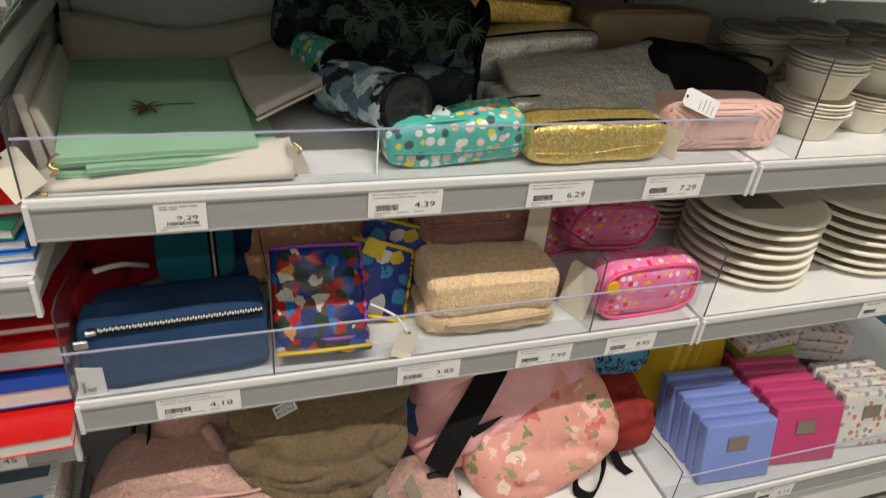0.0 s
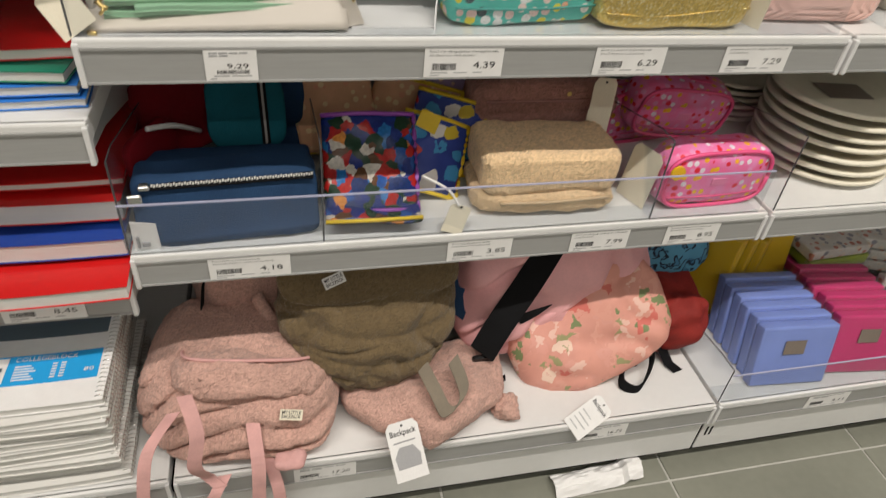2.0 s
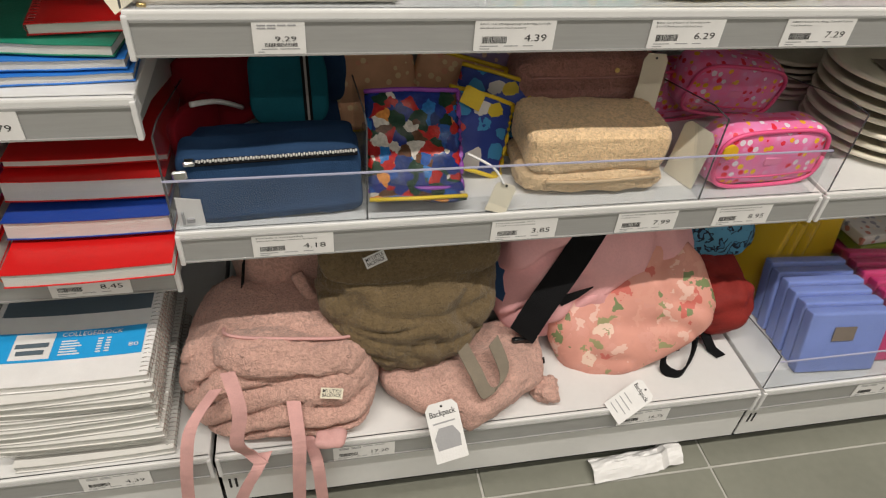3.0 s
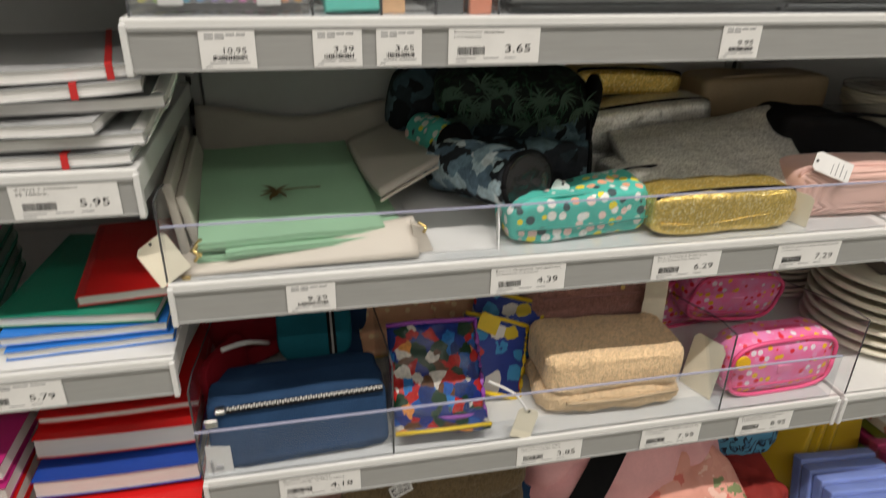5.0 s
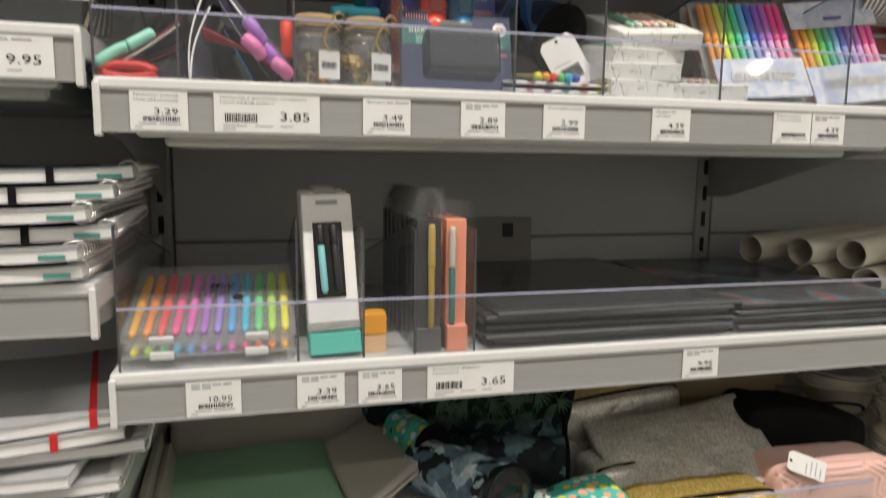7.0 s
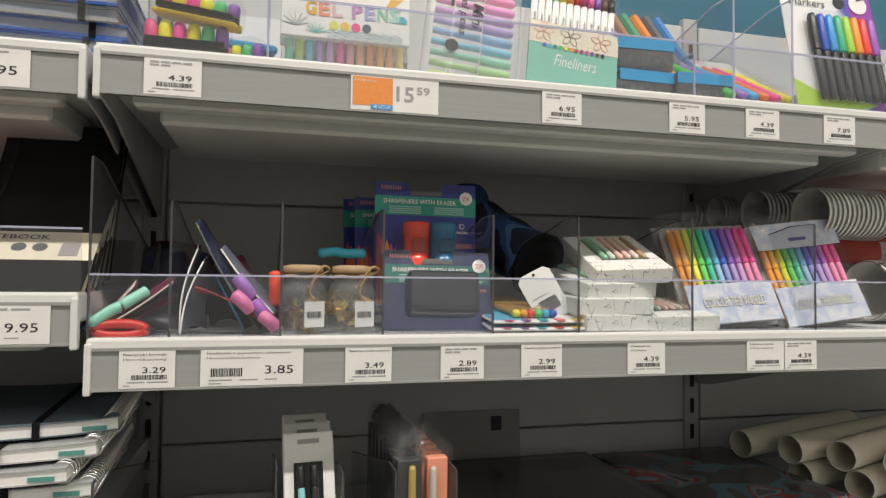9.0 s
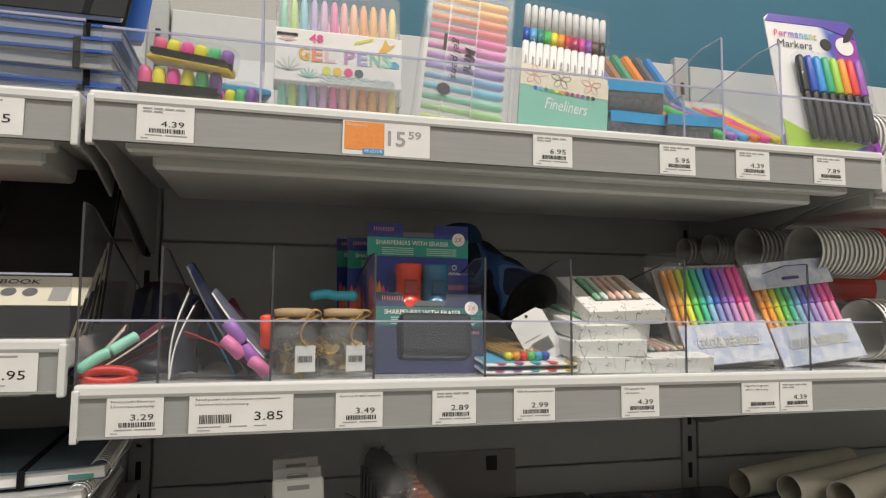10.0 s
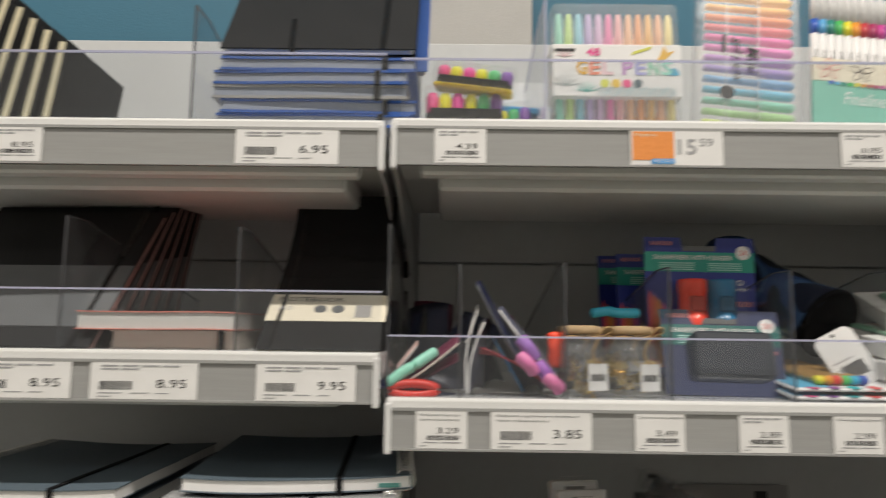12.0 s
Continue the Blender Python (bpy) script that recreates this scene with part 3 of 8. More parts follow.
for zb in MID:
    shelf(0, 0.998, zb, -0.09 if zb < 0.2 else 0)
for zb in LEFT:
    shelf(-1.0, -0.002, zb, -0.09 if zb < 0.2 else 0)
for zb in RIGHT:
    shelf(1.0, 2.0, zb, -0.09 if zb < 0.2 else 0)
for x0, x1 in ((-1.0, -0.002), (0.0, 0.998), (1.0, 2.0)):
    b = thing("plinth", "grey steel plinth under the bottom shelf", "plinth", group="shelf bases")
    part("kick_plate", B(x0 + 0.002, x1 - 0.002, -0.078, -0.074, 0.042, 0.146, 0.001), STEEL, b)
    # solid black block instead of the shaded hollow below the kick plate
    part("foot_recess_shade", B(x0 + 0.002, x1 - 0.002, -0.055, 0.43, 0.0, 0.0415), DARK, b)
    for a in (x0 + 0.012, x0 + 0.022):
        part("slot", B(a, a + 0.004, -0.0792, -0.0775, 0.085, 0.112, 0.0005), DARK, b)

# ---- price labels ----


def price_label(x, zb, w, price, lines=(), y0=0.0, tip=0.0, plain=False):
    h = 0.037
    t = thing("price_label", "white paper price label in the shelf's price rail", "price label", pose(x, y0 - 0.0004, zb + 0.0025, 0, tip, 0), group="price labels")
    part("card", B(0, w, -0.0006, 0.0006, 0, h), PAPER, t)
    bars = bmnew()
    k = random.Random(int(x * 1000) + int(zb * 77))
    wide = w > 0.07
    bx0, bw, bz, bh = (0.010, w * 0.30, 0.0095, 0.0085) if wide else (w * 0.22, w * 0.62, 0.0085, 0.0045)
    a = bx0
    while a < bx0 + bw:
        b = k.choice((0.0005, 0.0008, 0.0012))
        box(bars, a, a + b, -0.0009, -0.0005, bz, bz + bh)
        a += b + k.choice((0.0005, 0.0008))
    tagged(part("barcode", bars, INK, t), kind="stuff")
    small = bmnew()
    for r, (u0, u1) in enumerate(((0.08, 0.30), (0.38, 0.55), (0.62, 0.74)) if wide else ((0.15, 0.45), (0.5, 0.88))):
        box(small, w * u0, w * u1, -0.0009, -0.0005, 0.0055, 0.0066)
    box(small, w * 0.08, w * 0.2, -0.0009, -0.0005, 0.0022, 0.0032)
    if not lines:
        for r in range(2):
            z = h - 0.0045 - 0.0032 * r
            for u in range(4 if r == 0 else 2):
                box(small, w * (0.10 + 0.19 * u), w * (0.26 + 0.19 * u), -0.0009, -0.0005, z, z + 0.0018)
    tagged(part("small_print", small, FAINT, t), kind="stuff")
    for r, s in enumerate(lines):
        cw = min(w * 0.88, len(s) * w * (0.030 if wide else 0.045))
        words("title", s, cw, 0.0032, INK, t, facing(0.006 if wide else 0.004, -0.0009, h - 0.0055 - 0.0048 * r))
    if price:
        if wide:
            words("price", price, w * 0.28, 0.0086, INK, t, facing(w * 0.62, -0.0009, 0.0115))
        else:
            words("price", price, w * 0.41, 0.0058, INK, t, facing(w * 0.42, -0.0009, 0.0150))
    return t


def labels(zb, rows, y0=0.0):
    for x, w, price, *lines in rows:
        price_label(x, zb, w, price, lines, y0)


labels(MID[0], [(0.192, 0.105, "17.20"), (0.711, 0.10, "16.75")], -0.09)
labels(MID[1], [(0.101, 0.112, "4.18", "Piórnik z kieszonką", "zamek błysk. różne kolory"), (0.445, 0.102, "3.85", "Piórnik licencja XXL", "19x24cm róż.warianty"), (0.645, 0.100, "7.99", "Etui na długop. teddy 21x6x6cm", "róż.kolory"), (0.811, 0.098, "8.95", "Prostokątne etui licencja", "21x6x6cm róż.warianty")])
labels(MID[2], [(0.135, 0.058, "9.29"), (0.389, 0.100, "4.39", "Etui na długopisy okrąg/trójk.", "ok.8x21cm róż.wzory"), (0.613, 0.100, "6.29", "Etui na pióro z brokatem", "21x7.5x6cm róż.kolory"), (0.801, 0.101, "7.29", "adamm.etui na dług. 21x6x7.5cm", "róż.kolory")])
labels(MID[3], [(0.074, 0.054, "10.95"), (0.185, 0.050, "3.39"), (0.250, 0.048, "3.65"), (0.327, 0.102, "3.65", "Brokatowy długopis", "róż.kolory"), (0.651, 0.050, "9.95")])
labels(MID[4], [(0.034, 0.052, "3.29", "Nożyczki licencja", "13cm róż.warianty"), (0.110, 0.102, "3.85", "Nożyczki z gumowym uchwytem", "16cm różne kolory"), (0.256, 0.050, "3.49", "Spinacze w szkl. naczyniu"), (0.361, 0.050, "2.89"), (0.456, 0.050, "2.99", "Ołówki z gumką i uchwytem"), (0.591, 0.050, "4.39", "Długopis fsc", "róż.wzory"), (0.757, 0.056, "", "Figurka z gumy", "różne warianty"), (0.812, 0.050, "4.39")])
labels(MID[5], [(0.049, 0.055, "4.39"), (0.480, 0.050, "6.95"), (0.648, 0.050, "5.95"), (0.758, 0.050, "4.39"), (0.878, 0.050, "7.89")])
labels(LEFT[0], [(-0.205, 0.105, "4.39")], -0.09)
labels(LEFT[1], [(-0.175, 0.105, "8.45")])
labels(LEFT[2], [(-0.232, 0.100, "5.79")])
labels(LEFT[3], [(-0.132, 0.105, "5.95", "Zeszyt z zakładkami", "a5 100ark.")])
labels(LEFT[5], [(-0.130, 0.102, "9.95"), (-0.300, 0.110, "8.95"), (-0.430, 0.11, "8.95")])
labels(LEFT[6], [(-0.163, 0.110, "6.95"), (-0.425, 0.055, "8.95")])
labels(RIGHT[0], [(1.211, 0.10, "3.11")], -0.09)
labels(RIGHT[1], [(1.38, 0.10, "")])
p = thing("price_label", "orange and white promotion price label in the rail", "price label", pose(0.257, -0.0004, MID[5] + 0.0015), group="price labels")
part("card", B(0, 0.098, -0.0006, 0.0006, 0, 0.039), PAPER, p)
part("orange_field", B(0.002, 0.046, -0.001, -0.0005, 0.006, 0.037), ORANGE, p, "orange printed field with pale lettering")
part("blue_field", B(0.022, 0.046, -0.0014, -0.001, 0.002, 0.0075), SKY, p)
words("quantity", "48 SZTUK", 0.020, 0.0032, PAPER, p, facing(0.024, -0.0016, 0.0032))
words("title", "Długopisy", 0.024, 0.004, CREAM, p, facing(0.004, -0.0012, 0.031))
words("price", "15", 0.020, 0.017, FAINT, p, facing(0.050, -0.0009, 0.012), bold=0.02)
words("price", "59", 0.015, 0.009, FAINT, p, facing(0.073, -0.0009, 0.021), bold=0.02)

# ---- clear plastic fronts and dividers ----


def acrylic_front(x0, x1, z, h, y=0.004, name="shelf_guard"):
    t = thing(name, "clear acrylic front panel along the shelf edge", "shelf panel", group="acrylic shelf fronts")
    part("sheet", B(x0, x1, y, y + 0.0025, z, z + h), ACRYL, t, shadow=False)
    part("cut_edge", B(x0, x1, y - 0.0002, y + 0.0027, z + h, z + h + 0.002), EDGE, t, "cut edge, its gleam painted pale lavender", shadow=False)
    part("foot", B(x0, x1, y + 0.003, y + 0.04, z + 0.0005, z + 0.002), ACRYL, t, shadow=False)
    return t


def divider(x, z, h, y0=0.008, y1=0.40, low=None, edge=None):
    """A clear upright divider, lower at its back."""
    t = thing("acrylic_divider", "clear acrylic divider standing across the shelf", "shelf divider", group="acrylic dividers")
    low = h * 0.45 if low is None else low
    prof = [(y0, z), (y1, z), (y1, z + low), (y0 + 0.04, z + h), (y0, z + h)]
    m = Matrix.Translation((x, 0, 0)) @ Matrix.Rotation(radians(90), 4, "Z")
    part("sheet", outline(prof, 0.002, m), ACRYL, t, shadow=False)
    part("front_edge", B(x - 0.0022, x + 0.0002, y0 - 0.0012, y0, z, z + h), edge or DARKEDGE, t, "cut edge, how it catches light put into its colour", shadow=False)
    pts = [Vector((x - 0.001, b, c + 0.0006)) for b, c in ((y0, z + h), (y0 + 0.04, z + h), (y1, z + low))]
    part("top_edge", ribbon(pts, 0.002, 0.001), edge or DARKEDGE, t, shadow=False)
    return t


Z = [zb + TOP for zb in MID]
ZL = [zb + TOP for zb in LEFT]
ZR = [zb + TOP for zb in RIGHT]
acrylic_front(0.002, 0.975, Z[1], 0.080)
acrylic_front(0.006, 0.972, Z[2], 0.070)
acrylic_front(0.012, 0.960, Z[3], 0.064)
acrylic_front(0.004, 0.985, Z[4], 0.062)
acrylic_front(0.012, 0.985, Z[5], 0.066)
acrylic_front(1.003, 1.60, ZR[0], 0.078, -0.085)
acrylic_front(-0.60, -0.004, ZL[5], 0.062)
acrylic_front(-0.60, -0.004, ZL[6], 0.074)
for x, h in ((0.004, 0.145), (0.263, 0.15), (0.778, 0.14), (1.008, 0.14)):
    divider(x, Z[1], h)
for x, h in ((0.004, 0.10), (1.075, 0.165)):
    divider(x, Z[2], h)
for x, h in ((0.013, 0.147), (0.188, 0.15), (0.258, 0.14), (0.315, 0.14), (0.384, 0.138)):
    divider(x, Z[3], h)
for x, h in ((0.004, 0.18), (0.079, 0.138), (0.189, 0.141), (0.298, 0.137), (0.425, 0.135), (0.532, 0.136), (0.686, 0.138), (0.87, 0.138)):
    divider(x, Z[4], h)
for x, h in ((0.170, 0.137), (0.748, 0.137), (0.838, 0.14), (0.69, 0.055)):
    divider(x, Z[5], h, edge=EDGE)
for x, h in ((-0.155, 0.13), (-0.34, 0.14)):
    divider(x, ZL[5], h)
divider(-0.215, ZL[6], 0.13)
divider(1.003, ZR[0], 0.09, -0.08)

# ---- bottom shelf, middle bay: backpacks ----


def place(x, y, z, rx=0, ry=0, rz=0):
    return pose(x, y, z, rx, ry, rz)


def hang_tag(label, m, w, h, text="", rows=5, mat=None, hole=True, seed=1):
    t = thing("swing_tag", label, "tag", m, group="swing tags")
    part("card", outline([(-w / 2, 0), (w / 2, 0), (w / 2, h * 0.9), (w * 0.36, h), (-w * 0.36, h), (-w / 2, h * 0.9)], 0.0008), mat or CARD, t)
    k = random.Random(seed)
    if rows:
        bm = bmnew()
        for r in range(rows):
            z = h * (0.12 + 0.5 * r / max(rows, 1))
            box(bm, -w * 0.38, w * (0.05 + 0.3 * k.random()), -0.0005, 0.0002, z, z + h * 0.02)
        tagged(part("small_print", bm, FAINT, t), kind="stuff")
    if text:
        words("lettering", text, w * 0.8, h * 0.13, INK, t, facing(-w * 0.4, -0.0006, h * 0.74), bold=0.01)
    if hole:
        part("hole", disc_bm(0.002, facing(0, -0.0004, h * 0.93), 10), INK, t)
    return t


# pink plush backpack at the front, sagging in folds
bp = thing("backpack", "pale pink teddy-plush backpack slumped in soft folds", "backpack", place(0.118, 0.012, Z[0], 0, 0, -6), group="plush backpacks")


def crease(depth, n, seed):
    def f(c):
        k = abs(noise.noise(Vector((c.x * n, c.y * n * 0.7, c.z * n * 1.6 + seed))))
        c.z -= depth * (1 - min(1, k * 5)) * (1 if c.z > 0.01 else 0)
        return c
    return f


def plush_folds(h, depth, pitch, upto, slant=0.2, lean=0.0, phase=0.0):
    """Soft horizontal folds over the lower front of a slumped bag that leans back."""
    def f(c):
        k = max(0.0, min(1.0, c.z / h))
        s = c.z + slant * c.x + 0.035 * noise.noise(Vector((c.x * 9, 3.1, c.z * 9 + phase))) + 0.9 * c.x * c.x
        r = abs(math.sin(s * math.pi / pitch + phase)) ** 0.42 - 0.62
        w = max(0.0, min(1.0, (0.06 - c.y) / 0.06)) * max(0.0, min(1.0, (upto - k) / 0.18))
        c.y += lean * k ** 1.2 - depth * r * w
        c.z += 0.3 * depth * r * w
        return c
    return f


pf0 = plush_folds(0.16, 0.026, 0.036, 0.85, -0.22, 0.09)
part("body", soft(0.322, 0.215, 0.16, 0.62, 0.62, 220, 130, 0.010, 12, 3, 0.0022, pf0), PINKT, bp, smooth=True)
cr2 = crease(0.006, 20, 9)
part("front_pocket", soft(0.250, 0.16, 0.070, 0.62, 0.55, 160, 60, 0.007, 14, 5, 0.0022, lambda c: pose(0.012, 0.004, 0.084, -32, 6, 4) @ cr2(c)), PINKT, bp, smooth=True)
part("pocket_seam", T([pose(0.012, 0.004, 0.084, -32, 6, 4) @ Vector((0.108 * sgnpow(math.cos(a), 0.6), 0.062 * sgnpow(math.sin(a), 0.6), 0.066)) for a in [2 * math.pi * i / 40 for i in range(41)]], 0.0028, 8), PINKRIB, bp, smooth=True)
pm = pose(0.068, -0.080, 0.106, -42, 14, 6)
pt = part("patch", outline([(0, 0), (0.036, 0), (0.036, 0.017), (0, 0.017)], 0.001, pm), CREAM, bp, "cream woven patch")
for r, s in enumerate(("BACKPACK", "MY LITTLE")):
    words("lettering", s, 0.030, 0.0055, INK, pt, pm @ facing(0.003, -0.0005, 0.003 + 0.0065 * r), bold=0.01)
part("bow_knot", soft(0.05, 0.03, 0.022, 0.7, 0.8, 40, 20, 0.006, 40, 4, 0, lambda c: c + Vector((0.085, -0.122, 0.045))), PINKRIB, bp, smooth=True)
STRAPS = [
    ([(0.05, -0.085, 0.40), (0.062, -0.118, 0.35), (0.05, -0.125, 0.28), (0.062, -0.108, 0.225), (0.078, -0.116, 0.205)], 0.022),
    ([(0.02, -0.05, 0.32), (-0.015, -0.10, 0.30), (-0.03, -0.122, 0.24), (-0.042, -0.125, 0.15), (-0.05, -0.122, 0.07)], 0.020),
    ([(0.085, -0.100, 0.212), (0.07, -0.120, 0.195), (0.05, -0.124, 0.155), (0.035, -0.122, 0.112)], 0.022),
    ([(0.135, -0.06, 0.29), (0.14, -0.110, 0.245), (0.135, -0.122, 0.17), (0.128, -0.120, 0.06)], 0.022),
    ([(0.15, -0.075, 0.22), (0.165, -0.114, 0.19), (0.168, -0.122, 0.12), (0.170, -0.118, 0.04)], 0.020),
]
inv = bp.matrix_world.inverted()
for pts, w in STRAPS:
    part("strap", ribbon(curve_pts([inv @ Vector(p) for p in pts]), w, 0.0018, (1, 0.05, 0.15)), PINKRIB, bp, "pale pink webbing strap", smooth=False)

b2 = thing("backpack", "pale pink teddy-plush backpack lying behind the others", "backpack", place(0.19, 0.24, Z[0], 0, 0, 12), group="plush backpacks")
part("body", soft(0.31, 0.2, 0.27, 0.65, 0.75, 110, 70, 0.014, 11, 9, 0.0022, lambda c: Vector((c.x, c.y + 0.1 * c.z, c.z))), PINKT, b2, smooth=True)
part("top_loop", T(curve_pts([(-0.06, -0.09, 0.18), (-0.04, -0.13, 0.15), (0.0, -0.13, 0.14), (0.03, -0.10, 0.16)]), 0.012, 10), PINKT, b2, smooth=True)
part("webbing", ribbon(curve_pts([(-0.14, -0.05, 0.2), (-0.155, -0.07, 0.12), (-0.15, -0.06, 0.02)]), 0.02, 0.002, (0.4, 1, 0)), BLACK, b2)

b3 = thing("backpack", "pale pink teddy-plush backpack lying flat under a brown one", "backpack", place(0.43, 0.022, Z[0], 0, 0, -4), group="plush backpacks")
part("body", soft(0.31, 0.20, 0.078, 0.7, 0.7, 140, 70, 0.012, 15, 15, 0.0024, lambda c: Vector((c.x, c.y + 0.06 * abs(c.x) / 0.15 - 0.03, c.z * (1 - 0.8 * max(0, abs(c.x) - 0.06))))), PINKT, b3, smooth=True)
part("gathered_end", soft(0.045, 0.05, 0.04, 0.7, 0.8, 40, 24, 0.008, 60, 4, 0.001, lambda c: c + Vector((0.150, -0.055, 0.0))), PINKT, b3, smooth=True)

br = thing("backpack", "olive-brown teddy-plush backpack tipped forward on the pile", "backpack", place(0.345, 0.005, Z[0] + 0.062, -36, 0, 3), group="plush backpacks")


def rounded_bottom(co):
    if co.y < 0:
        co.y += 0.012 * (1 - min(1, 5 * abs(noise.noise(Vector((co.x * 9 + 4, 1.3, co.z * 20))))))
    k = 1 - co.z / 0.27
    co.x *= 1 - 0.55 * max(0, k - 0.35) ** 1.5 * 1.2
    r = abs(math.sin((co.z + 0.10 * co.x - 2.2 * co.x * co.x) * math.pi / 0.048)) ** 0.6
    co.y -= 0.013 * (r - 0.5) * (1 if co.y < 0.02 else 0) * max(0.0, min(1.0, (0.19 - co.z) / 0.05))
    return co


part("body", soft(0.315, 0.13, 0.27, 0.6, 0.72, 190, 120, 0.009, 14, 21, 0.0028, rounded_bottom), BROWNT, br, smooth=True)
part("flap", soft(0.30, 0.03, 0.10, 0.5, 0.6, 100, 40, 0.004, 16, 25, 0.002, lambda c: Vector((c.x, c.y - 0.060, c.z + 0.160))), BROWNT, br, smooth=True)
pm = pose(-0.078, -0.083, 0.190, 0, -18, 2)
pt = part("patch", outline([(0, 0), (0.036, 0), (0.036, 0.019), (0, 0.019)], 0.001, pm), CARD, br, "white woven patch")
for r, s in enumerate(("BACKPACK", "MY LITTLE")):
    words("lettering", s, 0.030, 0.006, INK, pt, pm @ facing(0.003, -0.0005, 0.003 + 0.0075 * r), bold=0.015)
part("zip_pull", B(0.058, 0.072, -0.084, -0.078, 0.222, 0.229, 0.001), METAL, br)
part("zip_pull", B(0.100, 0.105, -0.084, -0.078, 0.232, 0.246, 0.001), METAL, br)
part("webbing_loop", ribbon(curve_pts([(0.075, -0.05, 0.035), (0.085, -0.085, 0.0), (0.10, -0.10, -0.035), (0.135, -0.085, -0.01), (0.13, -0.05, 0.04)]), 0.026, 0.003, (0.75, 0.35, 0.5)), TAUPE, br, "taupe webbing loop")

fb = thing("backpack", "pink nylon backpack with a flowered front pocket and black straps", "backpack", place(0.72, 0.165, Z[0], 0, 0, 4), group="school backpacks")


def bagcurve(co):
    if co.y < 0.05:
        co.y += 0.022 * (1 - min(1, 4 * abs(noise.noise(Vector((co.x * 10 - co.z * 9, 2.2, co.z * 7 + co.x * 3))))))
    co.y += 0.055 * (max(0, co.z) / 0.24) ** 1.3 + 0.004 * math.sin(co.x * 60 + co.z * 45)
    co.z *= 1 - 0.5 * max(0, abs(co.x) - 0.14)
    return co


part("body", soft(0.43, 0.24, 0.275, 0.55, 0.65, 130, 70, 0.012, 10, 31, 0, bagcurve), PINKNYL, fb, smooth=True)


def pocketcurve(co):
    if co.y < 0:
        co.y += 0.010 * (1 - min(1, 5 * abs(noise.noise(Vector((co.x * 9, 5.2, co.z * 11))))))
    co.y += 0.006 * math.sin(co.x * 34 + co.z * 20)
    co.x += 0.05 * (co.z - 0.12)
    return pose(0.075, -0.165, 0.008, -42, -22, 0) @ co


part("front_pocket", soft(0.33, 0.10, 0.235, 0.62, 0.68, 110, 70, 0.009, 12, 37, 0, pocketcurve), FLORAL, fb, "peach flower-print pocket", smooth=True)
part("zip", T(curve_pts([(-0.03, -0.115, 0.05), (0.05, -0.158, 0.035), (0.13, -0.165, 0.03)]), 0.0035, 8), BLACK, fb, smooth=True)


def cloth_ridge(a, b, r):
    return T(curve_pts([a, tuple((Vector(a) + Vector(b)) / 2 + Vector((0.01, -0.012, 0.008))), b]), [0.002] + [r] * 11 + [0.002], 10)


for a, b, r in (((-0.12, -0.06, 0.10), (0.06, -0.03, 0.235), 0.016), ((-0.10, -0.075, 0.075), (0.05, -0.065, 0.19), 0.013), ((-0.17, -0.02, 0.12), (-0.01, 0.01, 0.25), 0.016)):
    part("fold", cloth_ridge(a, b, r), PINKNYL, fb, smooth=True)
part("shoulder_strap", ribbon(curve_pts([(-0.02, -0.020, 0.272), (-0.09, -0.072, 0.212), (-0.15, -0.102, 0.140), (-0.185, -0.118, 0.085)]), 0.050, 0.008, (0.71, -0.62, -0.34)), BLACK, fb, "padded black shoulder strap")
part("shoulder_strap", ribbon(curve_pts([(-0.13, 0.04, 0.262), (-0.18, 0.0, 0.19), (-0.22, -0.04, 0.12)]), 0.045, 0.008, (0.71, -0.62, -0.34)), NAVY, fb)
part("strap_wing", outline([(0, 0), (0.075, 0.012), (0.045, -0.006), (0.012, -0.018)], 0.003, pose(-0.12, -0.095, 0.145, -20)), BLACK, fb)
for x in (-0.19, -0.172):
    part("buckle", B(x - 0.012, x + 0.012, -0.122, -0.112, 0.045, 0.078, 0.003), GLOSSBLACK, fb)
part("webbing", ribbon(curve_pts([(-0.185, -0.115, 0.06), (-0.195, -0.122, 0.03), (-0.165, -0.13, 0.005), (-0.13, -0.125, 0.012)]), 0.014, 0.002, (0.3, 1, 0)), BLACK, fb)
part("haul_loop", ribbon(curve_pts([(0.17, -0.12, 0.075), (0.165, -0.165, 0.03), (0.12, -0.205, 0.006), (0.09, -0.19, 0.012), (0.10, -0.165, 0.03)]), 0.02, 0.004, (0.4, 0.2, 0.9)), BLACK, fb, "black webbing loop")
part("webbing", ribbon([(0.20, -0.10, 0.05), (0.215, -0.16, 0.006), (0.225, -0.18, 0.004)], 0.022, 0.002, (1, 0.2, 0)), BLACK, fb)
rb = thing("backpack", "dark red folded backpack tucked behind the flowered one", "backpack", place(0.965, 0.13, Z[0]), group="school backpacks")
part("body", soft(0.13, 0.2, 0.14, 0.6, 0.7, 60, 40, 0.014, 22, 41), REDCLOTH, rb, smooth=True)
lb = thing("backpack", "blue leopard-print backpack lying on the red one", "backpack", place(0.985, 0.25, Z[0] + 0.10), group="school backpacks")
part("body", soft(0.18, 0.2, 0.13, 0.6, 0.7, 60, 40, 0.014, 20, 43), LEOBLUE, lb, smooth=True)
nb = thing("backpack", "dark navy backpack behind the pink ones", "backpack", place(0.62, 0.33, Z[0], 0, 0, 5), group="school backpacks")
part("body", soft(0.42, 0.18, 0.28, 0.6, 0.7, 60, 40, 0.014, 14, 45), NAVY, nb, smooth=True)

